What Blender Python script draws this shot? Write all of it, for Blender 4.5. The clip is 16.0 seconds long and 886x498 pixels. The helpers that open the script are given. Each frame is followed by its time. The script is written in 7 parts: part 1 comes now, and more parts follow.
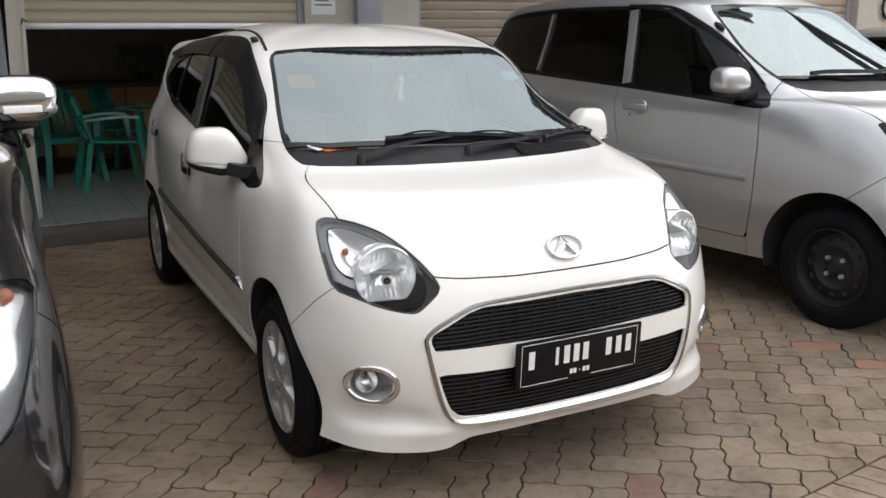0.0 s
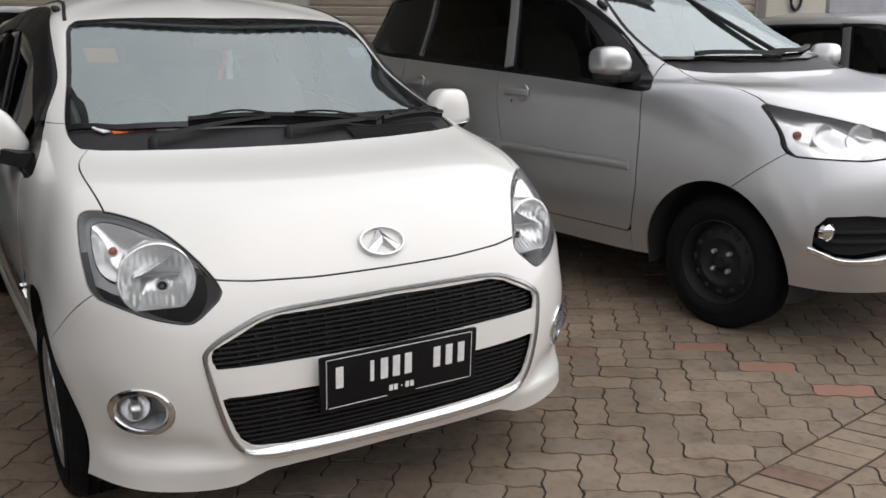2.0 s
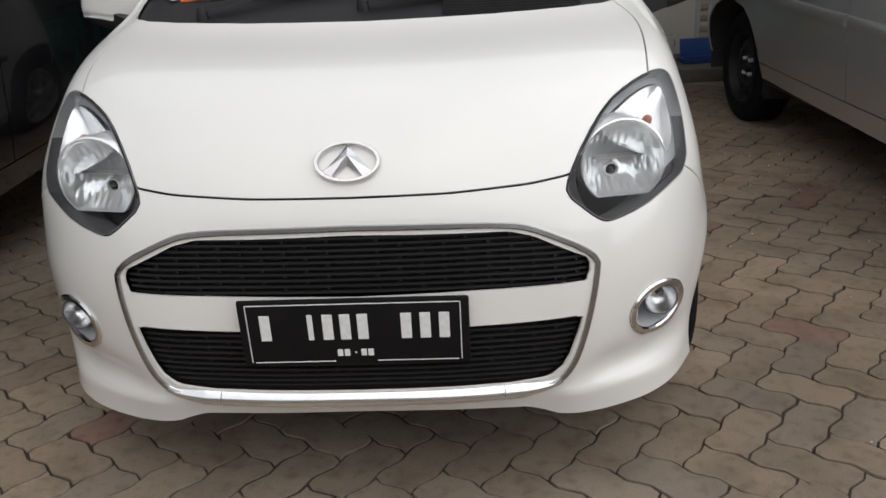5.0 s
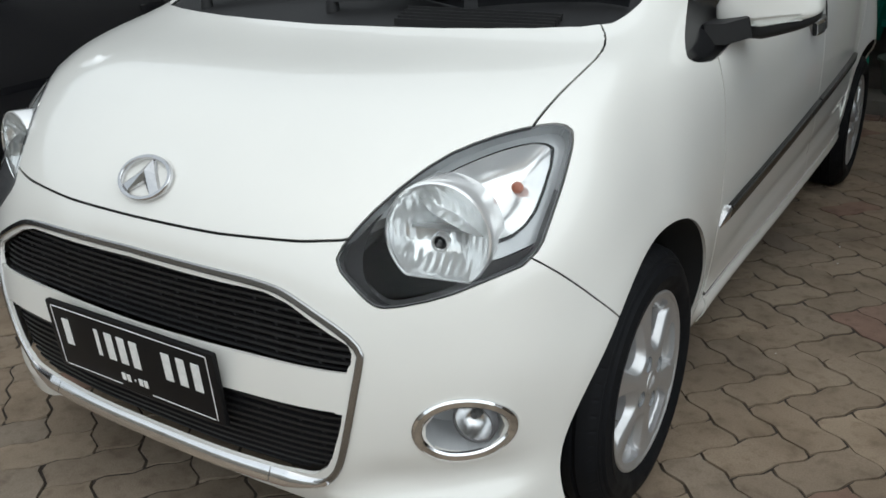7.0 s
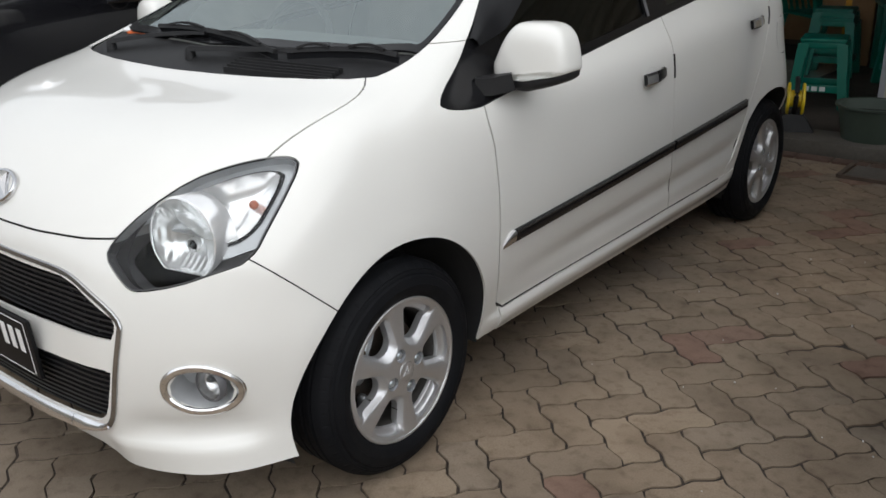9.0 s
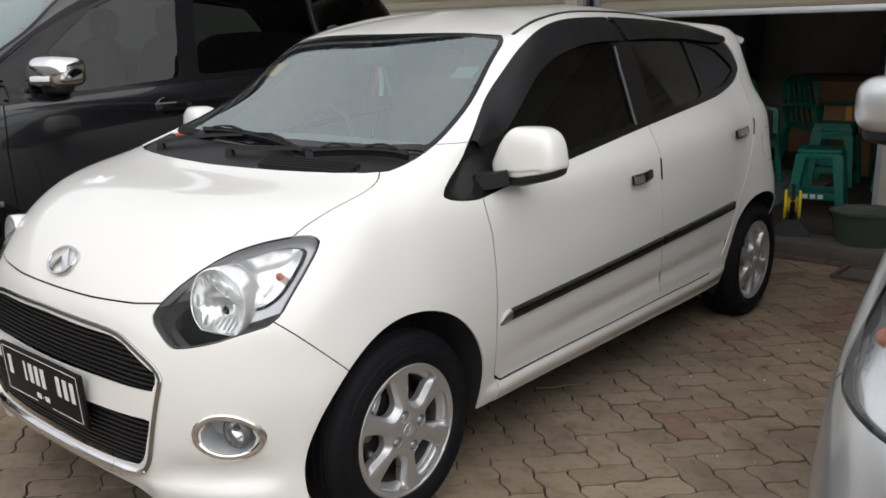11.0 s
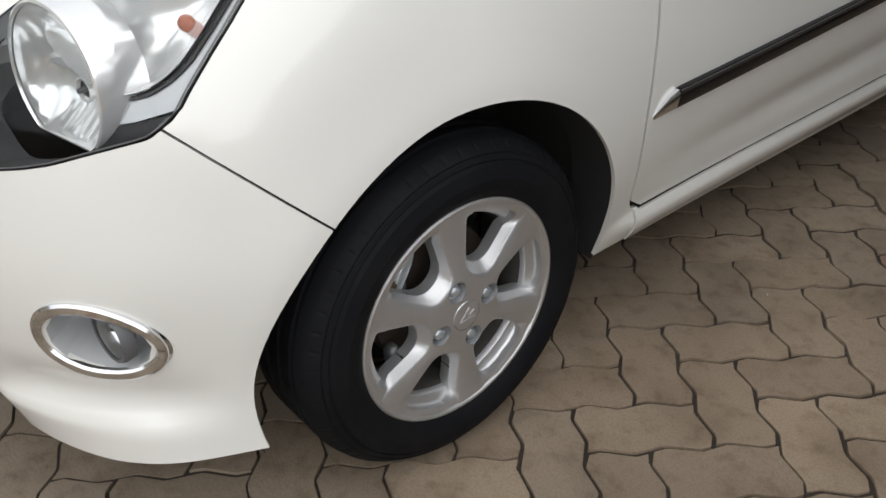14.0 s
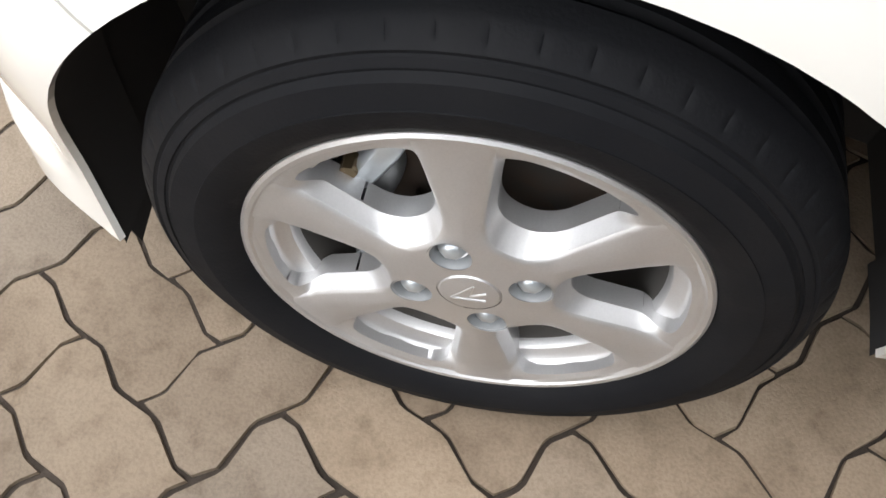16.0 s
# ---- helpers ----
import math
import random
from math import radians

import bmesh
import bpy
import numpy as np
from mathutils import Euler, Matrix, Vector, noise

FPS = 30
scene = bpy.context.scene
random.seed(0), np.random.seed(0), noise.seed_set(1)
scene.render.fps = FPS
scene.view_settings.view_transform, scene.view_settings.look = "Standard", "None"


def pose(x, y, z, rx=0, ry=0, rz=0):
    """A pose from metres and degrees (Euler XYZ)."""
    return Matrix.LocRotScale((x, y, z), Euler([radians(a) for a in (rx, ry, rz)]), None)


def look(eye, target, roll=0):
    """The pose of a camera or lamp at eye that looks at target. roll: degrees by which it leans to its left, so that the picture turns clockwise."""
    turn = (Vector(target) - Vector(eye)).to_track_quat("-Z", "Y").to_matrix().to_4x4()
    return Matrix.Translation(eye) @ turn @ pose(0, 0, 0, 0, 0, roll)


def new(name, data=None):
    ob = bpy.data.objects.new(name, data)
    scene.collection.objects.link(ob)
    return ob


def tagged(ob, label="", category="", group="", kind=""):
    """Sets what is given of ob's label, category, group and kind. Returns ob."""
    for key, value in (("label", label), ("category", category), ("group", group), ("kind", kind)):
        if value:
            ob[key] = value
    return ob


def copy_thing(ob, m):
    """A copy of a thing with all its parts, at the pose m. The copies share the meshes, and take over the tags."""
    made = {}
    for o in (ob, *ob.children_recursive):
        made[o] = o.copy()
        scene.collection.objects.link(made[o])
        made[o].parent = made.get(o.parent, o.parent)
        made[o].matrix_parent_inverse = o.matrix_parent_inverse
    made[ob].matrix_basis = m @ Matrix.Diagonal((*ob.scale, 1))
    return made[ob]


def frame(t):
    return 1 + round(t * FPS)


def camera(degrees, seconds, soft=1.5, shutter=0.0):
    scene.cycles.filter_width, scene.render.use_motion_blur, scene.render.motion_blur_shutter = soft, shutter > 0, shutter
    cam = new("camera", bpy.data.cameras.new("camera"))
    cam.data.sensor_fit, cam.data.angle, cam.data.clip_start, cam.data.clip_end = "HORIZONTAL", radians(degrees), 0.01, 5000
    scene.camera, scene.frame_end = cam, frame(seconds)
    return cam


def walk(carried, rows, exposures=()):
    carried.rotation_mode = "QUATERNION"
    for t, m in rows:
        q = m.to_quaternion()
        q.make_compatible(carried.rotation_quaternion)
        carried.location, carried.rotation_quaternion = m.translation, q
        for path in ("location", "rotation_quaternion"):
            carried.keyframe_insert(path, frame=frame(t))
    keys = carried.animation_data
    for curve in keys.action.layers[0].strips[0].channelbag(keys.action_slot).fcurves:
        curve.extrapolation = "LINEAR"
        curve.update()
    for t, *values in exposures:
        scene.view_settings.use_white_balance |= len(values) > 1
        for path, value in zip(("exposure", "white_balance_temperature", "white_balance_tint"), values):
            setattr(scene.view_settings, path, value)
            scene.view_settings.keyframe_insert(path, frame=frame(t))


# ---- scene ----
cam = camera(53.88, 16.0, soft=1.6)
EXPOSURES = [(0.0, 0.36, 6560, 13), (1.0, 0.20, 6600, 14), (3.2, -0.03, 6560, 13), (5.5, -0.08, 6470, 11), (6.0, -0.15, 6340, 9), (7.0, -0.02, 6240, 5), (8.5, 0.0, 6360, 9), (9.5, 0.2, 6490, 11), (12.0, 0.18, 6580, 12), (13.0, 0.04, 6560, 11), (14.0, 0.15, 6540, 10), (14.5, 0.08, 6500, 11), (15.0, 0.32, 6500, 10), (15.5, 0.76, 6480, 9), (16.0, 1.27, 6580, 11)]
PATH = [
    (0.0, -1.513, -2.706, 1.370, 76.52, 0.52, -26.88),
    (0.5, -1.446, -2.674, 1.356, 76.75, 0.75, -28.73),
    (1.0, -1.308, -2.664, 1.328, 76.91, 0.67, -30.12),
    (1.5, -1.178, -2.639, 1.293, 76.89, 0.46, -30.66),
    (2.0, -1.004, -2.535, 1.257, 76.57, 0.44, -30.92),
    (2.5, -0.828, -2.508, 1.216, 75.71, 0.48, -29.77),
    (3.0, -0.627, -2.534, 1.211, 74.75, 0.66, -22.95),
    (3.2, -0.550, -2.526, 1.208, 74.00, 0.79, -19.06),
    (5.3, 0.402, -2.112, 1.223, 67.62, 1.83, 5.11),
    (5.5, 0.497, -2.064, 1.233, 67.33, 1.24, 7.63),
    (6.0, 0.783, -1.917, 1.240, 67.51, 1.44, 15.33),
    (6.5, 1.010, -1.705, 1.201, 67.83, 1.51, 24.18),
    (7.0, 1.271, -1.513, 1.203, 67.95, 1.67, 32.47),
    (7.5, 1.506, -1.427, 1.242, 67.88, 1.71, 37.33),
    (8.0, 1.738, -1.413, 1.324, 67.73, 1.60, 38.61),
    (8.5, 1.943, -1.401, 1.313, 67.89, 1.33, 38.70),
    (9.0, 2.056, -1.418, 1.305, 69.56, 1.08, 38.76),
    (9.5, 2.130, -1.482, 1.325, 72.28, 1.00, 38.94),
    (11.8, 2.324, -1.629, 1.271, 77.14, 0.69, 41.80),
    (12.0, 2.272, -1.558, 1.238, 75.72, 0.75, 42.79),
    (12.5, 2.143, -1.378, 1.219, 72.41, 0.84, 44.90),
    (13.0, 1.943, -1.196, 1.160, 67.58, 0.99, 45.98),
    (13.5, 1.760, -0.972, 1.098, 60.70, 0.93, 46.84),
    (14.0, 1.551, -0.709, 1.076, 56.97, 0.32, 49.16),
    (14.5, 1.371, -0.476, 1.004, 51.14, 0.06, 56.21),
    (15.0, 1.261, -0.241, 0.951, 43.38, 0.11, 64.67),
    (15.5, 1.194, -0.077, 0.935, 37.68, 0.31, 79.03),
    (16.0, 1.110, 0.038, 0.889, 31.36, -0.49, 101.04),
]
walk(cam, [(t, pose(x, y, z, rx, ry, rz)) for t, x, y, z, rx, ry, rz in PATH], exposures=EXPOSURES)

# ---- sky and sun ----
world = bpy.data.worlds.new("overcast_sky")
scene.world = world
world.use_nodes = True
wn, wl = world.node_tree.nodes, world.node_tree.links
wn.clear()
sky = wn.new("ShaderNodeTexSky")
sky.sky_type = "NISHITA"
sky.sun_disc = False
sky.sun_elevation, sky.sun_rotation = radians(58), radians(200)
sky.dust_density = 3.0
clouds = wn.new("ShaderNodeTexNoise")
clouds.inputs["Scale"].default_value = 3.6
clouds.inputs["Detail"].default_value = 7.0
clouds.inputs["Roughness"].default_value = 0.55
wco = wn.new("ShaderNodeTexCoord")
wl.new(wco.outputs["Generated"], clouds.inputs["Vector"])
cramp = wn.new("ShaderNodeValToRGB")
cramp.color_ramp.elements[0].position, cramp.color_ramp.elements[0].color = 0.33, (7.0, 7.35, 7.7, 1)
cramp.color_ramp.elements[1].position, cramp.color_ramp.elements[1].color = 0.72, (9.2, 9.3, 9.25, 1)
wl.new(clouds.outputs["Fac"], cramp.inputs["Fac"])
wmix = wn.new("ShaderNodeMixRGB")
wmix.inputs["Fac"].default_value = 0.85
wl.new(sky.outputs["Color"], wmix.inputs["Color1"])
wl.new(cramp.outputs["Color"], wmix.inputs["Color2"])
wbg = wn.new("ShaderNodeBackground")
wbg.inputs["Strength"].default_value = 0.104
# the cloud cover is brighter overhead and towards the hidden sun
wdot = wn.new("ShaderNodeVectorMath")
wdot.operation = "DOT_PRODUCT"
wdot.inputs[1].default_value = Vector((10, -6.5, 5.5)).normalized()
wl.new(wco.outputs["Generated"], wdot.inputs[0])
wfall = wn.new("ShaderNodeMapRange")
wfall.interpolation_type = "SMOOTHSTEP"
wfall.inputs["From Min"].default_value, wfall.inputs["From Max"].default_value = -0.5, 1.0
wfall.inputs["To Min"].default_value, wfall.inputs["To Max"].default_value = 0.9, 1.85
wl.new(wdot.outputs["Value"], wfall.inputs["Value"])
wglow = wn.new("ShaderNodeVectorMath")
wglow.operation = "SCALE"
wl.new(wmix.outputs["Color"], wglow.inputs[0])
wsep = wn.new("ShaderNodeSeparateXYZ")
wl.new(wco.outputs["Generated"], wsep.inputs[0])
wup = wn.new("ShaderNodeMapRange")
wup.inputs["From Min"].default_value, wup.inputs["From Max"].default_value = 0.0, 1.0
wup.inputs["To Min"].default_value, wup.inputs["To Max"].default_value = 1.15, 0.92
wl.new(wsep.outputs["Z"], wup.inputs["Value"])
wboth = wn.new("ShaderNodeMath")
wboth.operation = "MULTIPLY"
wl.new(wfall.outputs["Result"], wboth.inputs[0])
wl.new(wup.outputs["Result"], wboth.inputs[1])
wl.new(wboth.outputs[0], wglow.inputs["Scale"])
wl.new(wglow.outputs["Vector"], wbg.inputs["Color"])
wout = wn.new("ShaderNodeOutputWorld")
wl.new(wbg.outputs["Background"], wout.inputs["Surface"])

sun = new("sun", bpy.data.lights.new("sun", "SUN"))
sun.data.energy, sun.data.angle, sun.data.color = 0.8, radians(90), (1.0, 0.97, 0.93)
sun.matrix_world = look((10.0, -4.4, 9.5), (0, 0, 0))
scene.view_settings.exposure = 0.0


# ---- materials ----
def material(name, base, rough=0.5, metal=0.0, coat=0.0, vary=0.0, scale=8.0, fine=0.0, fine_scale=120.0, bump=0.0, bump_scale=60.0, per_object=0.0, tint=None, spec=0.5, rough_vary=0.0):
    """A procedural Principled material: a base colour with variation at two scales, roughness variation and fine relief."""
    m = bpy.data.materials.new(name)
    m.use_nodes = True
    n, l = m.node_tree.nodes, m.node_tree.links
    b = n["Principled BSDF"]
    b.inputs["Roughness"].default_value = rough
    b.inputs["Metallic"].default_value = metal
    b.inputs["Specular IOR Level"].default_value = spec
    if coat:
        b.inputs["Coat Weight"].default_value = coat
        b.inputs["Coat Roughness"].default_value = 0.03
    co = n.new("ShaderNodeTexCoord")
    col = None
    rgb = n.new("ShaderNodeRGB")
    rgb.outputs[0].default_value = (*base, 1)
    col = rgb.outputs[0]

    def layer(col, fac_socket, amount, other):
        mix = n.new("ShaderNodeMixRGB")
        mul = n.new("ShaderNodeMath")
        mul.operation = "MULTIPLY"
        mul.inputs[1].default_value = amount
        l.new(fac_socket, mul.inputs[0])
        l.new(mul.outputs[0], mix.inputs["Fac"])
        l.new(col, mix.inputs["Color1"])
        mix.inputs["Color2"].default_value = (*other, 1)
        return mix.outputs["Color"]

    def noise_fac(sc, detail=5.0, lo=0.35, hi=0.7):
        t = n.new("ShaderNodeTexNoise")
        t.inputs["Scale"].default_value = sc
        t.inputs["Detail"].default_value = detail
        l.new(co.outputs["Object"], t.inputs["Vector"])
        r = n.new("ShaderNodeMapRange")
        r.inputs["From Min"].default_value, r.inputs["From Max"].default_value = lo, hi
        l.new(t.outputs["Fac"], r.inputs["Value"])
        return r.outputs["Result"]

    dark = tint or tuple(c * 0.45 for c in base)
    if per_object:
        info = n.new("ShaderNodeObjectInfo")
        col = layer(col, info.outputs["Random"], per_object, dark)
    if vary:
        col = layer(col, noise_fac(scale), vary, dark)
    if fine:
        col = layer(col, noise_fac(fine_scale, 3.0), fine, tuple(c * 0.5 for c in base))
    l.new(col, b.inputs["Base Color"])
    if rough_vary:
        f = noise_fac(scale * 1.7)
        r = n.new("ShaderNodeMapRange")
        r.inputs["To Min"].default_value, r.inputs["To Max"].default_value = rough, min(1.0, rough + rough_vary)
        l.new(f, r.inputs["Value"])
        l.new(r.outputs["Result"], b.inputs["Roughness"])
    if bump:
        t = n.new("ShaderNodeTexNoise")
        t.inputs["Scale"].default_value = bump_scale
        t.inputs["Detail"].default_value = 6.0
        l.new(co.outputs["Object"], t.inputs["Vector"])
        bp = n.new("ShaderNodeBump")
        bp.inputs["Strength"].default_value = bump
        bp.inputs["Distance"].default_value = 0.004
        l.new(t.outputs["Fac"], bp.inputs["Height"])
        l.new(bp.outputs["Normal"], b.inputs["Normal"])
    return m


def pane_material(name, tint, ior=1.5, sheen=(1.0, 1.0, 1.0)):
    """Clear or tinted glass: a see-through sheet with a gloss that grows towards grazing angles."""
    m = bpy.data.materials.new(name)
    m.use_nodes = True
    n, l = m.node_tree.nodes, m.node_tree.links
    n.clear()
    tr = n.new("ShaderNodeBsdfTransparent")
    tr.inputs["Color"].default_value = (*tint, 1)
    gl = n.new("ShaderNodeBsdfGlossy")
    gl.inputs["Roughness"].default_value = 0.015
    gl.inputs["Color"].default_value = (*sheen, 1)
    fr = n.new("ShaderNodeFresnel")
    fr.inputs["IOR"].default_value = ior
    mx = n.new("ShaderNodeMixShader")
    out = n.new("ShaderNodeOutputMaterial")
    l.new(fr.outputs[0], mx.inputs[0])
    l.new(tr.outputs[0], mx.inputs[1])
    l.new(gl.outputs[0], mx.inputs[2])
    l.new(mx.outputs[0], out.inputs["Surface"])
    return m


WHITE = material("white_car_paint", (0.735, 0.725, 0.688), 0.34, coat=1.0, vary=0.04, scale=3.0, rough_vary=0.06)
SILVER = material("silver_car_paint", (0.575, 0.582, 0.594), 0.33, metal=0.8, coat=0.9, vary=0.08, scale=4.0, fine=0.15, fine_scale=900.0)
SILVERED = material("silvered_reflector", (0.93, 0.93, 0.93), 0.22, metal=0.35, vary=0.06, scale=30.0)
BOWL = material("fluted_reflector", (0.96, 0.96, 0.96), 0.14, metal=0.65, vary=0.08, scale=40.0)
ZINC = material("zinc_plated_steel", (0.50, 0.54, 0.57), 0.3, metal=0.6, vary=0.25, scale=40.0)
LAMPCHROME = material("lamp_chrome", (0.82, 0.82, 0.83), 0.24, metal=0.9, vary=0.15, scale=25.0)
FOGCUP = material("pale_grey_fog_recess", (0.50, 0.51, 0.52), 0.35, vary=0.15, scale=20.0)
LAMPGREY = material("smoky_lamp_tray", (0.47, 0.48, 0.49), 0.3, metal=0.4, vary=0.2, scale=20.0)
POCKETSHADE = material("nut_pocket_shade", (0.24, 0.25, 0.26), 0.45, vary=0.15, scale=20.0)
BLACKCAR = material("black_car_paint", (0.007, 0.007, 0.009), 0.2, coat=0.9, vary=0.2, scale=5.0, spec=0.4)
GREYCAR = material("grey_car_paint", (0.16, 0.165, 0.165), 0.35, metal=0.4, coat=0.8, vary=0.1, scale=4.0)
SATINCHROME = material("satin_chrome", (0.42, 0.42, 0.425), 0.2, metal=1.0, vary=0.1, scale=30.0)
EMBLEM = material("emblem_chrome", (0.62, 0.62, 0.63), 0.16, metal=1.0, vary=0.1, scale=60.0)
CHROME = material("chrome", (0.78, 0.78, 0.79), 0.09, metal=1.0, vary=0.1, scale=30.0, rough_vary=0.05)
ALLOY = material("silver_alloy", (0.62, 0.62, 0.625), 0.38, metal=0.82, vary=0.12, scale=14.0, fine=0.1, fine_scale=500.0, rough_vary=0.1)
DARKMETAL = material("dark_brake_metal", (0.06, 0.055, 0.05), 0.6, metal=0.6, vary=0.6, scale=25.0, tint=(0.09, 0.05, 0.03))
BARRELMETAL = material("dark_barrel_metal", (0.085, 0.08, 0.075), 0.65, metal=0.4, vary=0.5, scale=30.0, tint=(0.05, 0.043, 0.037))
BRASS = material("dull_brass", (0.24, 0.18, 0.11), 0.4, metal=0.9, vary=0.3, scale=60.0)
CASTMETAL = material("grey_cast_metal", (0.22, 0.225, 0.23), 0.5, metal=0.7, vary=0.5, scale=40.0)
RUBBER = material("tyre_rubber", (0.0075, 0.008, 0.0095), 0.52, vary=0.5, scale=9.0, tint=(0.0135, 0.0135, 0.0145), bump=0.1, bump_scale=300.0, rough_vary=0.2, spec=0.09)
BLACKPLASTIC = material("black_plastic", (0.016, 0.016, 0.017), 0.5, vary=0.4, scale=12.0, tint=(0.026, 0.026, 0.026), bump=0.1, bump_scale=500.0, spec=0.22)
PLATEBLACK = material("number_plate_black", (0.007, 0.007, 0.008), 0.45, vary=0.4, scale=20.0, tint=(0.014, 0.013, 0.012), spec=0.15)
GLOSSBLACK = material("gloss_black_trim", (0.008, 0.008, 0.009), 0.16, vary=0.2, scale=10.0, spec=0.28)
GRILLEBLACK = material("matt_black_grille", (0.009, 0.009, 0.0095), 0.5, vary=0.3, scale=12.0, spec=0.2)
SLATBLACK = material("satin_black_slat", (0.015, 0.015, 0.016), 0.45, vary=0.3, scale=12.0, spec=0.35)
TRAYBLACK = material("lamp_tray_black", (0.02, 0.02, 0.021), 0.6, vary=0.2, scale=6.0, spec=0.3)
VISOR = material("smoked_visor_plastic", (0.010, 0.010, 0.011), 0.32, vary=0.3, scale=6.0, spec=0.2, rough_vary=0.1)
DARKCHROME = material("smoked_chrome", (0.10, 0.10, 0.105), 0.2, metal=0.8, vary=0.2, scale=20.0)
GREYPLASTIC = material("grey_plastic", (0.11, 0.11, 0.115), 0.55, vary=0.3, scale=9.0)
GAPSHADE = material("panel_gap_shade", (0.005, 0.005, 0.005), 0.9, vary=0.2)
UNDER = material("underbody_black", (0.017, 0.017, 0.018), 0.9, vary=0.5, scale=6.0, tint=(0.03, 0.027, 0.024))
GLASS_FRONT = pane_material("windscreen_glass", (0.76, 0.87, 0.85), 3.6, (0.88, 0.98, 0.98))
GLASS_SIDE = pane_material("tinted_window_glass", (0.12, 0.13, 0.12), 1.42)
GLASS_LAMP = pane_material("lamp_lens", (0.95, 0.96, 0.96), 1.26)
FABRIC = material("grey_seat_fabric", (0.45, 0.44, 0.41), 0.9, vary=0.3, scale=12.0, bump=0.3, bump_scale=400.0)
DASH = material("beige_grey_dashboard", (0.40, 0.41, 0.40), 0.7, vary=0.2, scale=8.0, bump=0.2, bump_scale=300.0)
AMBER = material("amber_bulb", (0.36, 0.12, 0.07), 0.4, vary=0.2, scale=40.0)
WHITEINK = material("white_plate_ink", (0.8, 0.8, 0.79), 0.5, vary=0.25, scale=90.0)
ORANGE = material("orange_card", (0.75, 0.16, 0.04), 0.5, vary=0.2, scale=40.0)
YELLOWSTICKER = material("yellow_sticker", (0.85, 0.45, 0.05), 0.5, vary=0.2, scale=60.0)
PALEBLUE = material("pale_blue_sticker", (0.45, 0.66, 0.8), 0.5, vary=0.2, scale=60.0)
REDCLOTH = material("red_ribbon", (0.6, 0.05, 0.04), 0.7, vary=0.3, scale=40.0)
WHITECLOTH = material("white_ribbon", (0.8, 0.8, 0.77), 0.7, vary=0.2, scale=40.0)
GREENCLOTH = material("green_ribbon", (0.03, 0.3, 0.12), 0.7, vary=0.3, scale=40.0)


# ---- mesh tools ----
class Surf:
    """A triangle mesh with a normal at each corner, which regions are cut from."""

    def __init__(self, V, N, F):
        self.V, self.N, self.F = V, N, F

    def mirrored(self):
        k = np.array([-1.0, 1.0, 1.0])
        return Surf(self.V * k, self.N * k, self.F[:, ::-1])

    def pushed(self, d):
        return Surf(self.V + self.N * d, self.N, self.F)


def tidy(V, N, F):
    if len(F) == 0:
        return Surf(np.zeros((0, 3)), np.zeros((0, 3)), np.zeros((0, 3), int))
    used, inv = np.unique(F.ravel(), return_inverse=True)
    return Surf(V[used], N[used], inv.reshape(-1, 3))


def joined(*surfs):
    surfs = [s for s in surfs if len(s.F)]
    V, N, F, k = [], [], [], 0
    for s in surfs:
        V.append(s.V), N.append(s.N), F.append(s.F + k)
        k += len(s.V)
    return Surf(np.concatenate(V), np.concatenate(N), np.concatenate(F))


def whole(s):
    """A half and its mirror image, welded along the middle line."""
    j = joined(s, s.mirrored())
    key = np.round(j.V * 1e5).astype(np.int64)
    mid = np.abs(j.V[:, 0]) < 2e-6
    idx = np.arange(len(j.V))
    _, first, inv = np.unique(key[mid], axis=0, return_index=True, return_inverse=True)
    idx[mid] = np.where(mid)[0][first][inv.ravel()]
    return tidy(j.V, j.N, idx[j.F])


def cut(s, f):
    """Split a surface along f = 0 into (f > 0, f < 0)."""
    if len(s.F) == 0:
        return s, s
    val = f(s.V)
    val = np.where(np.abs(val) < 1e-7, 1e-7, val)
    pos = val > 0
    cnt = pos[s.F].sum(1)
    keep_in, keep_out = s.F[cnt == 3], s.F[cnt == 0]
    mixed = s.F[(cnt == 1) | (cnt == 2)]
    if len(mixed) == 0:
        return tidy(s.V, s.N, keep_in), tidy(s.V, s.N, keep_out)
    p = pos[mixed]
    lone_pos = p.sum(1) == 1
    lone = np.where(lone_pos, p.argmax(1), (~p).argmax(1))
    r = np.arange(len(mixed))
    a, b, c = mixed[r, lone], mixed[r, (lone + 1) % 3], mixed[r, (lone + 2) % 3]
    e = np.sort(np.stack([np.concatenate([a, a]), np.concatenate([b, c])], 1), 1)
    ue, inv = np.unique(e, axis=0, return_inverse=True)
    inv = inv.ravel()
    t = (val[ue[:, 0]] / (val[ue[:, 0]] - val[ue[:, 1]]))[:, None]
    nv = s.V[ue[:, 0]] * (1 - t) + s.V[ue[:, 1]] * t
    nn = s.N[ue[:, 0]] * (1 - t) + s.N[ue[:, 1]] * t
    nn /= np.linalg.norm(nn, axis=1, keepdims=True) + 1e-12
    V, N = np.concatenate([s.V, nv]), np.concatenate([s.N, nn])
    ab, ac = inv[: len(mixed)] + len(s.V), inv[len(mixed):] + len(s.V)
    tip = np.stack([a, ab, ac], 1)
    rest = np.concatenate([np.stack([ab, b, c], 1), np.stack([ab, c, ac], 1)])
    lp2 = np.concatenate([lone_pos, lone_pos])
    fin = np.concatenate([keep_in, tip[lone_pos], rest[~lp2]])
    fout = np.concatenate([keep_out, tip[~lone_pos], rest[lp2]])
    return tidy(V, N, fin), tidy(V, N, fout)


def seam(s, f, w=0.0022):
    """Split along f = 0 with a gap: (inside, gap, outside)."""
    inside, rest = cut(s, lambda V: f(V) - w)
    gap, outside = cut(rest, lambda V: f(V) + w)
    return inside, gap, outside


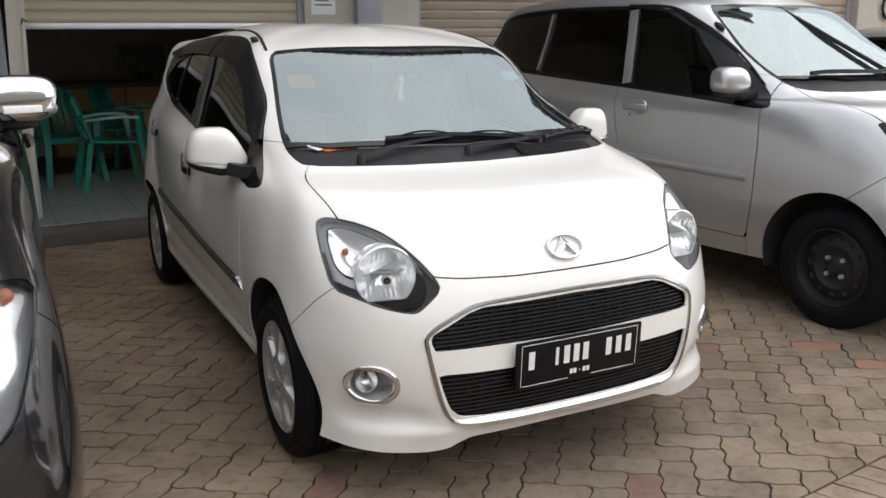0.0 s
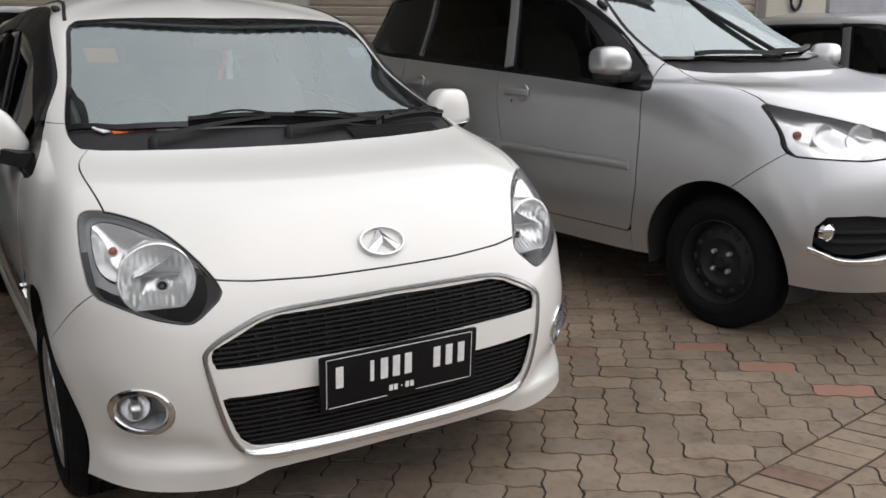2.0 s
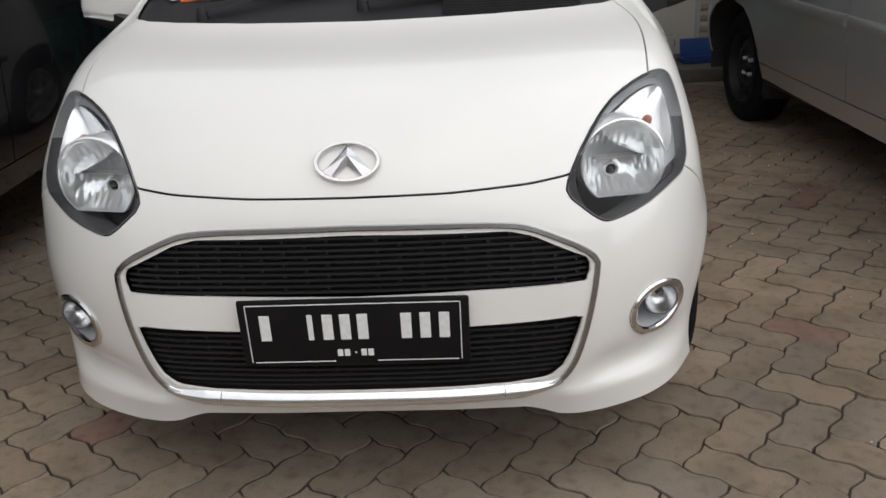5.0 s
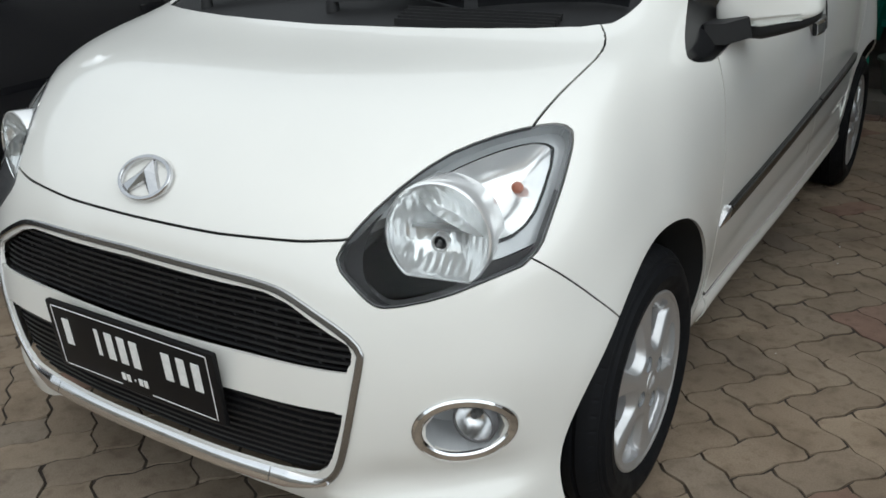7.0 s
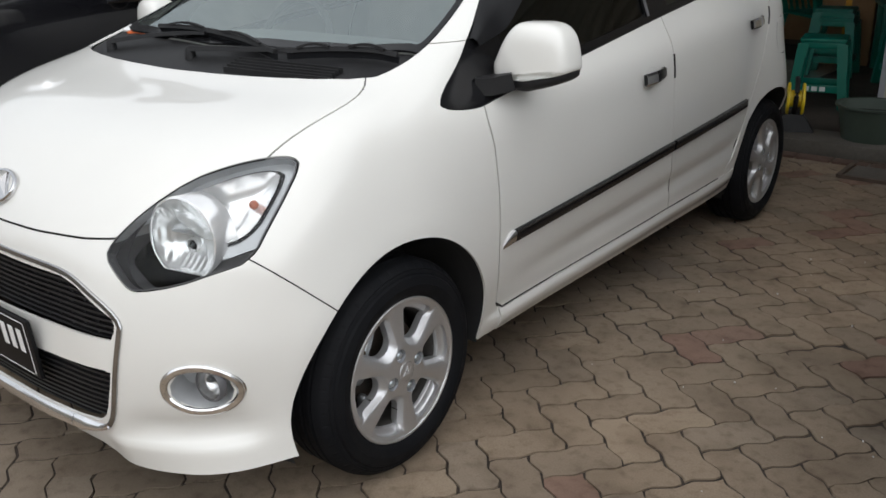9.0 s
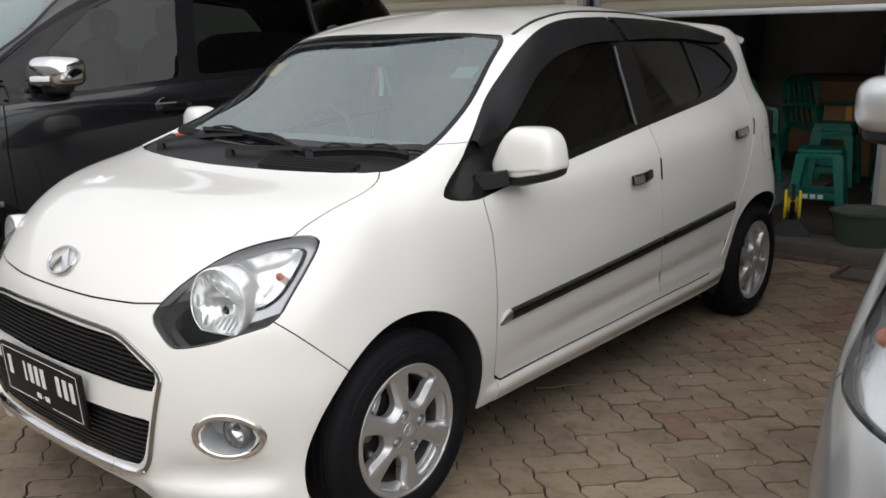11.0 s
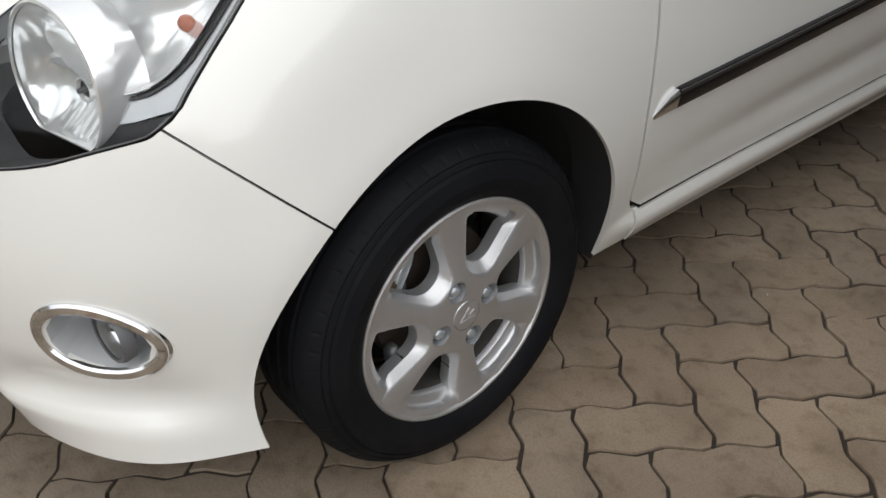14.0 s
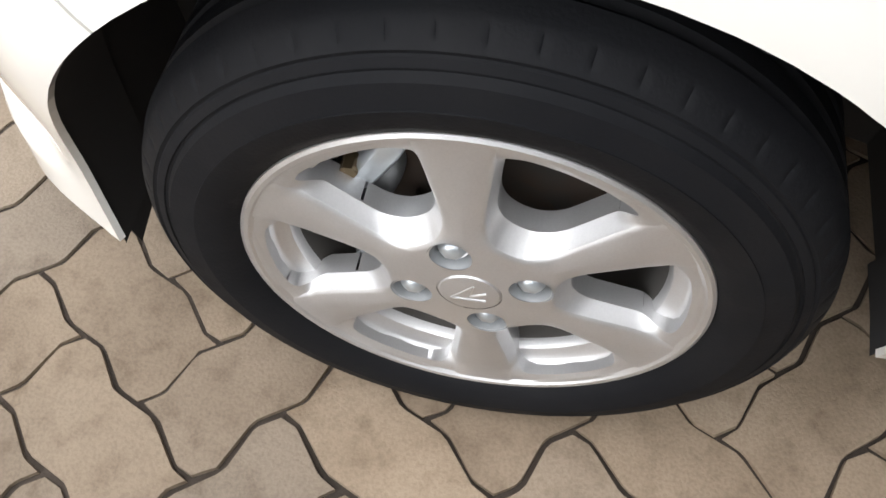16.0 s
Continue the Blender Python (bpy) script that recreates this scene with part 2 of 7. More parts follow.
def rounded(points, times=2, closed=True):
    """Corner cutting of a polygon."""
    P = np.array(points, float)
    for _ in range(times):
        Q = np.roll(P, -1, 0) if closed else P[1:]
        A = P if closed else P[:-1]
        P2 = np.empty((2 * len(A), P.shape[1]))
        P2[0::2], P2[1::2] = A * 0.75 + Q * 0.25, A * 0.25 + Q * 0.75
        if not closed:
            P2 = np.concatenate([P[:1], P2, P[-1:]])
        P = P2
    return P


def inside_poly(pts, poly):
    """Signed distance of 2-D points to a closed polygon, positive inside."""
    P = np.asarray(poly, float)
    Q = np.roll(P, -1, 0)
    d = np.full(len(pts), 1e9)
    c = np.zeros(len(pts), bool)
    for a, b in zip(P, Q):
        ab = b - a
        t = np.clip(((pts - a) @ ab) / (ab @ ab + 1e-12), 0, 1)
        d = np.minimum(d, np.linalg.norm(pts - a - t[:, None] * ab, axis=1))
        hit = ((a[1] > pts[:, 1]) != (b[1] > pts[:, 1])) & (pts[:, 0] < (b[0] - a[0]) * (pts[:, 1] - a[1]) / (b[1] - a[1] + 1e-12) + a[0])
        c ^= hit
    return np.where(c, d, -d)


def hermite(P, counts):
    """A smooth curve (or many at once: P is knots x M x 3) through the knots; P[0] and P[-1] only steer the ends."""
    P = np.asarray(P, float)
    if P.ndim == 2:
        P = P[:, None]
    d = np.linalg.norm(np.diff(P, axis=0), axis=2)[..., None] + 1e-6
    slope = np.diff(P, axis=0) / d
    T = (slope[:-1] * d[1:] + slope[1:] * d[:-1]) / (d[1:] + d[:-1])
    out = []
    for i, n in enumerate(counts):
        p0, p1, m0, m1, h = P[i + 1], P[i + 2], T[i], T[i + 1], d[i + 1]
        for k in range(n + (i == len(counts) - 1)):
            t = k / n
            out.append((2 * t**3 - 3 * t**2 + 1) * p0 + (t**3 - 2 * t**2 + t) * h * m0 + (-2 * t**3 + 3 * t**2) * p1 + (t**3 - t**2) * h * m1)
    return np.array(out)


def curve(points, n=8):
    """A smooth open curve through points."""
    P = np.array(points, float)
    P = np.concatenate([[2 * P[0] - P[1]], P, [2 * P[-1] - P[-2]]])
    return hermite(P, [n] * (len(P) - 3))[:, 0]


def glide(P, times=4):
    """Rows of points or normals, smoothed along their run."""
    P = np.array(P, float)
    for _ in range(times):
        P[1:-1] = 0.5 * P[1:-1] + 0.25 * (P[:-2] + P[2:])
    return P


def grid_surf(G):
    """A Surf from a grid of points (rows x columns x 3)."""
    R, C = G.shape[:2]
    du, dv = np.gradient(G, axis=1), np.gradient(G, axis=0)
    N = np.cross(du, dv)
    N /= np.linalg.norm(N, axis=2, keepdims=True) + 1e-12
    i = np.arange(R * C).reshape(R, C)
    a, b, c, d = i[:-1, :-1].ravel(), i[:-1, 1:].ravel(), i[1:, 1:].ravel(), i[1:, :-1].ravel()
    F = np.concatenate([np.stack([a, b, c], 1), np.stack([a, c, d], 1)])
    return Surf(G.reshape(-1, 3), N.reshape(-1, 3), F)


def loft_half(rings, nu, nv):
    """The half shell (x > 0) through the rings, each of them knots from the front's middle round the side to the rear's middle."""
    k = np.array([-1.0, 1.0, 1.0])
    R = []
    for ring in rings:
        P = np.array(ring, float)
        P = np.concatenate([P[1:2] * k, P, P[-2:-1] * k])
        R.append(hermite(P, nu)[:, 0])
    R = np.array(R)
    R = np.concatenate([2 * R[:1] - R[1:2], R, R[-2:-1] * k])
    G = hermite(R, nv)
    G[:, 0, 0] = 0
    G[:, -1, 0] = 0
    G[-1, :, 0] = 0
    s = grid_surf(G)
    N = s.N.reshape(G.shape)
    for sl in (np.s_[:, 0], np.s_[:, -1], np.s_[-1, :]):
        N[sl][..., 0] = 0
        N[sl] /= np.linalg.norm(N[sl], axis=-1, keepdims=True) + 1e-12
    s.N = N.reshape(-1, 3)
    return s


def edge_rim(s, depth, keep_centre=True):
    """The turned-in edge of a panel: its open border swept inwards."""
    e = np.concatenate([s.F[:, [0, 1]], s.F[:, [1, 2]], s.F[:, [2, 0]]])
    key = np.sort(e, 1)
    # welding by place, so that halves joined on the middle line share their edge there
    q = np.round(s.V * 20000).astype(int)
    _, weld = np.unique(q, axis=0, return_inverse=True)
    weld = weld.ravel()
    kk = np.sort(weld[e], 1)
    _, inv, cnt = np.unique(kk, axis=0, return_inverse=True, return_counts=True)
    e = e[cnt[inv.ravel()] == 1]
    if len(e) == 0:
        return s
    a, b = e[:, 0], e[:, 1]
    A, B = s.V[a], s.V[b]
    A2, B2 = A - s.N[a] * depth, B - s.N[b] * depth
    t = B - A
    n = np.cross(t, s.N[a])
    n /= np.linalg.norm(n, axis=1, keepdims=True) + 1e-12
    V = np.concatenate([B, A, A2, B2])
    N = np.concatenate([n, n, n, n])
    m = len(e)
    i = np.arange(m)
    F = np.concatenate([np.stack([i, i + m, i + 2 * m], 1), np.stack([i, i + 2 * m, i + 3 * m], 1)])
    return joined(s, Surf(V, N, F))


def renormal(s, toward):
    """Normals from the faces, all turned towards a direction."""
    A, B, C = (s.V[s.F[:, k]] for k in range(3))
    fn = np.cross(B - A, C - A)
    turn = fn @ np.array(toward) < 0
    F = np.where(turn[:, None], s.F[:, ::-1], s.F)
    fn = np.where(turn[:, None], -fn, fn)
    N = np.zeros_like(s.V)
    for k in range(3):
        np.add.at(N, F[:, k], fn)
    return Surf(s.V, N / (np.linalg.norm(N, axis=1, keepdims=True) + 1e-12), F)


def moulded(s, shape):
    """A surface pushed outwards, level, by shape(V) metres, with new normals."""
    out = s.N * np.array([1.0, 1.0, 0.0])
    out /= np.linalg.norm(out, axis=1, keepdims=True) + 1e-6
    V = s.V + out * shape(s.V)[:, None]
    A, B, C = (V[s.F[:, k]] for k in range(3))
    fn = np.cross(B - A, C - A)
    fn *= np.where((fn * s.N[s.F[:, 0]]).sum(1) < 0, -1.0, 1.0)[:, None]
    N = np.zeros_like(V)
    for k in range(3):
        np.add.at(N, s.F[:, k], fn)
    N[np.abs(V[:, 0]) < 1e-6, 0] = 0
    N /= np.linalg.norm(N, axis=1, keepdims=True) + 1e-12
    # the new normals hold for the lower body; the rest stays as it was lofted
    low_body = (np.clip((0.76 - s.V[:, 2]) / 0.06, 0, 1) * np.clip((2.3 - s.V[:, 1]) / 0.1, 0, 1) * np.clip((s.V[:, 2] - 0.172) / 0.004, 0, 1))[:, None]
    N = s.N * (1 - low_body) + N * low_body
    return Surf(V, N / (np.linalg.norm(N, axis=1, keepdims=True) + 1e-12), s.F)


def islands(s):
    """The separate pieces of a surface."""
    if len(s.F) == 0:
        return []
    q = np.unique(np.round(s.V * 20000).astype(int), axis=0, return_inverse=True)[1].ravel()
    tag = np.arange(q.max() + 1)
    while True:
        low = tag[q[s.F]].min(1)
        new_tag = tag.copy()
        for k in range(3):
            np.minimum.at(new_tag, q[s.F[:, k]], low)
        new_tag = new_tag[new_tag]
        if (new_tag == tag).all():
            break
        tag = new_tag
    owner = tag[q[s.F[:, 0]]]
    return [tidy(s.V, s.N, s.F[owner == o]) for o in np.unique(owner) if (owner == o).sum() > 3]


def even(s, bend=1.0, middle=1.0):
    """The same surface with its normals smoothed to a gently bent sheet, as glass is; middle: the share of its width that sets the bend."""
    if len(s.F) == 0:
        return s
    c = s.V - s.V.mean(0)
    A = np.concatenate([np.ones((len(c), 1)), c, c ** 2, c[:, :1] * c[:, 1:]], 1)
    fit_to = np.abs(c[:, 0]) <= middle * np.abs(c[:, 0]).max()
    fitted = np.linalg.lstsq(A[fit_to], s.N[fit_to], rcond=None)[0]
    c[:, 0] = np.clip(c[:, 0], -middle * np.abs(c[:, 0]).max(), middle * np.abs(c[:, 0]).max())
    N = np.concatenate([np.ones((len(c), 1)), c, c ** 2, c[:, :1] * c[:, 1:]], 1) @ fitted
    N = N.mean(0) + (N - N.mean(0)) * bend
    return Surf(s.V, N / (np.linalg.norm(N, axis=1, keepdims=True) + 1e-12), s.F)


def link(name, me, mat, parent=None, label=""):
    ob = new(name, me)
    if mat:
        me.materials.append(mat)
    if parent:
        ob.parent = parent
    if label:
        ob["label"] = label
    return ob


def surf_part(name, s, mat, parent=None, label="", rim=0.0):
    if rim:
        s = edge_rim(s, rim)
    me = bpy.data.meshes.new(name)
    me.from_pydata(s.V.tolist(), [], s.F.tolist())
    me.polygons.foreach_set("use_smooth", np.ones(len(me.polygons), bool))
    if len(me.polygons) == len(s.F) and len(me.vertices):
        me.normals_split_custom_set_from_vertices(s.N.tolist())
    return link(name, me, mat, parent, label)


def part(name, bm, mat, parent=None, label="", smooth=True):
    """Link a bmesh as one mesh object under a thing or under a part."""
    me = bpy.data.meshes.new(name)
    bm.to_mesh(me)
    bm.free()
    if smooth:
        me.polygons.foreach_set("use_smooth", np.ones(len(me.polygons), bool))
        me.set_sharp_from_angle(angle=radians(35))
    return link(name, me, mat, parent, label)


def thing(name, label, category, at=(0, 0, 0), group="", kind="", rz=0):
    ob = new(name)
    ob.empty_display_size = 0.1
    ob.matrix_world = pose(*at, 0, 0, rz)
    return tagged(ob, label, category, group, kind)


def box(size, at=(0, 0, 0), bevel=0.004, rot=(0, 0, 0), seg=2, bm=None):
    bm = bm or bmesh.new()
    got = bmesh.ops.create_cube(bm, size=1.0)["verts"]
    bmesh.ops.transform(bm, matrix=Matrix.Diagonal((*size, 1)), verts=got)
    if bevel:
        edges = list({e for v in got for e in v.link_edges})
        out = bmesh.ops.bevel(bm, geom=edges, offset=min(bevel, min(size) * 0.45), segments=seg, profile=0.6, affect="EDGES")
        got = list({v for f in out["faces"] for v in f.verts} | {v for v in got if v.is_valid})
    bmesh.ops.transform(bm, matrix=pose(*at, *rot), verts=got)
    return bm


def lathe(profile, n=48, axis="x", at=(0, 0, 0), bm=None, close=False):
    """Turn a profile of (radius, along) about an axis."""
    bm = bm or bmesh.new()
    rows = []
    for i in range(n):
        a = 2 * math.pi * i / n
        row = []
        for r, h in profile:
            p = (h, r * math.cos(a), r * math.sin(a)) if axis == "x" else (r * math.cos(a), r * math.sin(a), h) if axis == "z" else (r * math.sin(a), h, r * math.cos(a))
            row.append(bm.verts.new((p[0] + at[0], p[1] + at[1], p[2] + at[2])))
        rows.append(row)
    m = len(profile)
    for i in range(n):
        A, B = rows[i], rows[(i + 1) % n]
        for j in range(m - (0 if close else 1)):
            k = (j + 1) % m
            bm.faces.new((A[j], A[k], B[k], B[j]))
    bmesh.ops.remove_doubles(bm, verts=bm.verts, dist=1e-5)
    bmesh.ops.recalc_face_normals(bm, faces=bm.faces)
    return bm


def sweep(path, section, normals=None, closed=False, bm=None, caps=True, scale=None):
    """Sweep a 2-D section (sideways, outwards) along a path; normals give outwards at each point."""
    bm = bm or bmesh.new()
    P = np.array(path, float)
    n = len(P)
    if closed:
        T = np.roll(P, -1, 0) - np.roll(P, 1, 0)
    else:
        T = np.gradient(P, axis=0)
    T /= np.linalg.norm(T, axis=1, keepdims=True) + 1e-12
    if normals is None:
        normals = np.tile([0.0, 0.0, 1.0], (n, 1))
        flat = np.abs(T[:, 2]) > 0.95
        normals[flat] = (0.0, 1.0, 0.0)
    N = np.array(normals, float)
    S = np.cross(T, N)
    S /= np.linalg.norm(S, axis=1, keepdims=True) + 1e-12
    N = np.cross(S, T)
    rows = []
    for i in range(n):
        k = 1.0 if scale is None else scale[i]
        rows.append([bm.verts.new(P[i] + (S[i] * a + N[i] * b) * k) for a, b in section])
    m = len(section)
    for i in range(n if closed else n - 1):
        A, B = rows[i], rows[(i + 1) % n]
        for j in range(m):
            bm.faces.new((A[j], B[j], B[(j + 1) % m], A[(j + 1) % m]))
    if caps and not closed:
        bm.faces.new(rows[0][::-1]), bm.faces.new(rows[-1])
    bmesh.ops.recalc_face_normals(bm, faces=bm.faces)
    return bm


def ring_section(r, n=8):
    return [(r * math.cos(2 * math.pi * i / n), r * math.sin(2 * math.pi * i / n)) for i in range(n)]


def strip_section(w, h, edge=0.3):
    """A low bevelled strip: w wide, h high, its foot sunk a little."""
    return [(-w / 2, -h * 0.4), (w / 2, -h * 0.4), (w / 2, h * (1 - edge)), (w / 2 * (1 - edge), h), (-w / 2 * (1 - edge), h), (-w / 2, h * (1 - edge))]


def tube(path, r, n=8, bm=None, closed=False):
    return sweep(path, ring_section(r, n), closed=closed, bm=bm)


def plate(outline, depth, bevel=0.002, bm=None):
    """An extruded flat outline in the x-y plane, from z = 0 to depth, its upper edge bevelled."""
    bm = bm or bmesh.new()
    P = [Vector((x, y, 0)) for x, y in outline]
    n = len(P)
    lower = [bm.verts.new((p.x, p.y, 0)) for p in P]
    mid = [bm.verts.new((p.x, p.y, depth - bevel)) for p in P]
    c = sum(P, Vector()) / n
    top = []
    for i, p in enumerate(P):
        t = (P[(i + 1) % n] - P[i - 1]).normalized()
        inward = Vector((-t.y, t.x, 0))
        top.append(bm.verts.new((p.x + inward.x * bevel, p.y + inward.y * bevel, depth)))
    for A, B in ((lower, mid), (mid, top)):
        for i in range(n):
            j = (i + 1) % n
            bm.faces.new((A[i], A[j], B[j], B[i]))
    bm.faces.new(top)
    bm.faces.new(lower[::-1])
    return bm


# ---- car building ----
def on_surf(s, axes, sign, q):
    """The outermost point and normal of a surface over the 2-D places q, seen along the third axis."""
    i, j = axes
    k = 3 - i - j
    A, B, C = (s.V[s.F[:, m]] for m in range(3))
    out_p, out_n = [], []
    for x, y in np.atleast_2d(np.asarray(q, float)):
        d = (B[:, i] - A[:, i]) * (C[:, j] - A[:, j]) - (C[:, i] - A[:, i]) * (B[:, j] - A[:, j])
        d = np.where(np.abs(d) < 1e-14, 1e-14, d)
        u = ((x - A[:, i]) * (C[:, j] - A[:, j]) - (C[:, i] - A[:, i]) * (y - A[:, j])) / d
        v = ((B[:, i] - A[:, i]) * (y - A[:, j]) - (x - A[:, i]) * (B[:, j] - A[:, j])) / d
        ok = np.where((u >= -1e-4) & (v >= -1e-4) & (u + v <= 1.0001))[0]
        if len(ok) == 0:
            m = np.argmin((s.V[:, i] - x) ** 2 + (s.V[:, j] - y) ** 2 - 1e-4 * sign * s.V[:, k])
            out_p.append(s.V[m]), out_n.append(s.N[m])
            continue
        h = A[ok, k] + u[ok] * (B[ok, k] - A[ok, k]) + v[ok] * (C[ok, k] - A[ok, k])
        m = ok[np.argmax(sign * h)]
        w = np.array([1 - u[m] - v[m], u[m], v[m]])
        out_p.append(w @ s.V[s.F[m]])
        n = w @ s.N[s.F[m]]
        out_n.append(n / np.linalg.norm(n))
    return np.array(out_p), np.array(out_n)


def side_at(s, q):
    return on_surf(s, (1, 2), 1, q)


def front_at(s, q):
    return on_surf(s, (0, 2), -1, q)


def top_at(s, q):
    return on_surf(s, (0, 1), 1, q)


def line(table):
    """A function through (at, value) pairs."""
    T = np.array(table, float)
    T = T[np.argsort(T[:, 0])]
    return lambda a: np.interp(a, T[:, 0], T[:, 1])


FLIP = np.array([-1.0, 1.0, 1.0])


def both(name, s, mat, parent, label="", rim=0.0):
    """The left and the right part of a mirrored pair."""
    return [surf_part(name, h, mat, parent, label, rim) for h in (s, s.mirrored())]


def shell_parts(car, spec, paint):
    """Cut a car's lofted half shell into its panels, panes and openings, and link them under car."""
    nu = spec.get("nu", [14, 14, 14, 14, 14, 14, 22, 18, 8, 6, 5])
    nv = spec.get("nv", [8, 10, 10, 12, 12, 12, 10, 6, 6])
    base = loft_half(spec["rings"], nu, nv)
    if "shape" in spec:
        base = moulded(base, spec["shape"])
    s = base
    gaps = []
    got = {"shell": base}
    for y, z, r in spec["arches"]:
        s = cut(s, lambda V: np.where(V[:, 0] > 0.35, np.hypot(V[:, 1] - y, V[:, 2] - z) - r, 1.0))[0]
    if "lip" in spec:
        s = cut(s, lambda V: np.where(V[:, 1] < -0.25, V[:, 2] - spec["lip"](V[:, 0]), 1.0))[0]
    # front openings
    got["holes"] = []
    for poly in spec["holes"]:
        hole, s = cut(s, lambda V: np.where(V[:, 1] < spec["hole_y"], inside_poly(V[:, [0, 2]], poly), -1.0))
        got["holes"].append(hole)
    # windscreen with its black border and the cowl before it
    screen, gap, s = seam(s, lambda V: np.where((V[:, 2] > spec["screen_z"]) & (V[:, 1] < spec["screen_y"]), inside_poly(V[:, :2], spec["screen"]), -1.0), 0.0015)
    gaps.append(gap)
    cowl, screen = cut(screen, lambda V: spec["cowl"](V[:, 0]) - V[:, 1])
    glass, border = cut(screen, lambda V: np.minimum(np.minimum(inside_poly(V[:, :2], spec["screen"]) - 0.015, V[:, 1] - spec["cowl"](V[:, 0]) - spec["frit"]), spec["screen_top"] - V[:, 1]))
    # side windows
    zone, gap, s = seam(s, lambda V: np.where(V[:, 0] > 0.3, inside_poly(V[:, 1:], spec["window_zone"]), -1.0), 0.0015)
    gaps.append(gap)
    panes = []
    for poly in spec["panes"]:
        p, zone = cut(zone, lambda V: inside_poly(V[:, 1:], poly))
        panes.append(p)
    # headlamp
    lamp, gap, s = seam(s, lambda V: np.where(V[:, 1] < spec["lamp_y"], inside_poly(V[:, [0, 2]], spec["lamp"]), -1.0), 0.0014)
    gaps.append(gap)
    hood, gap, s = seam(s, spec["hood"])
    gaps.append(gap)
    bumper, gap, s = seam(s, spec["bumper"], 0.0016)
    gaps.append(gap)
    sill = lambda V: V[:, 2] - spec["sill"](V[:, 1])
    fs, ms, rs = spec["seams"]
    door, gap, s = seam(s, lambda V: np.where((V[:, 0] > 0.3) & (V[:, 2] < spec["door_top"]), np.minimum(np.minimum(V[:, 1] - fs(V[:, 2]), rs(V[:, 2]) - V[:, 1]), sill(V)), -1.0), 0.003)
    gaps.append(gap)
    front_door, gap, rear_door = seam(door, lambda V: ms(V[:, 2]) - V[:, 1], 0.0026)
    gaps.append(gap)
    fender, gap, body = seam(s, lambda V: np.minimum(spec["fender_top"] - V[:, 2], spec["fender_y"] - V[:, 1]), 0.0012)
    gaps.append(gap)
    rockers, body = cut(body, lambda V: np.where((V[:, 1] > spec["fender_y"]) & (V[:, 1] < spec["arches"][1][0] - 0.2), spec["sill"](V[:, 1]) - V[:, 2], -1.0))
    if "crease" in spec:
        # a shallow hollow along the foot of the doors, growing towards the rear
        for s_ in (front_door, rear_door):
            u = s_.V[:, 2] - spec["crease"](s_.V[:, 1])
            g = 0.011 * np.exp(-(u / 0.034) ** 2) * np.clip((s_.V[:, 1] - 0.42) / 0.5, 0, 1)
            s_.N[:, 2] -= s_.N[:, 0] * g * 2 * u / 0.034 ** 2
            s_.N /= np.linalg.norm(s_.N, axis=1, keepdims=True)
            s_.V[:, 0] -= g
    rim = 0.007
    surf_part("body_shell", whole(body), paint, car, rim=rim)
    surf_part("hood", whole(hood), paint, car, rim=rim)
    surf_part("front_bumper", whole(bumper), spec.get("bumper_paint", paint), car, rim=rim)
    both("fender", fender, paint, car, rim=rim)
    both("rocker_panel", rockers.pushed(spec.get("rocker_out", 0.0)), paint, car, rim=rim)
    doors = both("front_door", front_door, paint, car, rim=rim)
    rears = both("rear_door", rear_door, paint, car, rim=rim)
    # black sheet set just inside the panel gaps, standing in for their shade
    surf_part("inner_frame", joined(*[g for h in gaps for g in (h.pushed(-0.0075), h.pushed(-0.0075).mirrored())]), GAPSHADE, car)
    surf_part("cowl", whole(cowl).pushed(-0.012), BLACKPLASTIC, car, "matt black plastic cowl")
    surf_part("windscreen_border", whole(border), GLOSSBLACK, car, rim=0.006)
    w = surf_part("windscreen", even(whole(glass), 0.3, 0.72), GLASS_FRONT, car, "clear greenish glass")
    w.visible_shadow = False
    frames = both("window_frame", zone.pushed(-0.004), spec.get("frame_mat", GLOSSBLACK), car, rim=0.01)
    for i, p in enumerate(panes):
        hosts = doors if i in (0, 3) else rears
        for host, h in zip(hosts, (p, p.mirrored())):
            surf_part("window_pane", even(h.pushed(-0.01), 0.3), GLASS_SIDE, host, "dark tinted glass")
    got.update(lamp=lamp, zone=zone, doors=doors, rears=rears, base=base)
    # the floor pan, and the liners of the wheel wells
    y0, y1 = spec["rings"][0][0][1] + 0.12, spec["rings"][0][-1][1] - 0.12
    w = spec["rings"][0][5][0] - 0.06
    part("floor_pan", box((2 * w - 0.42, y1 - y0, 0.05), (0, (y0 + y1) / 2, spec["rings"][0][5][2] + 0.04), 0.02), UNDER, car)
    # unseen slabs added under the sills to keep side light off the ground
    ya, yb = spec["arches"][0][0] + spec["arches"][0][2] + 0.03, spec["arches"][1][0] - spec["arches"][1][2] - 0.03
    zs = spec["rings"][0][6][2] + 0.012
    for sg in (1, -1):
        part("sill_underside", box((0.30, yb - ya, 0.016), (sg * (w - 0.10), (ya + yb) / 2, zs), 0.004), UNDER, car)
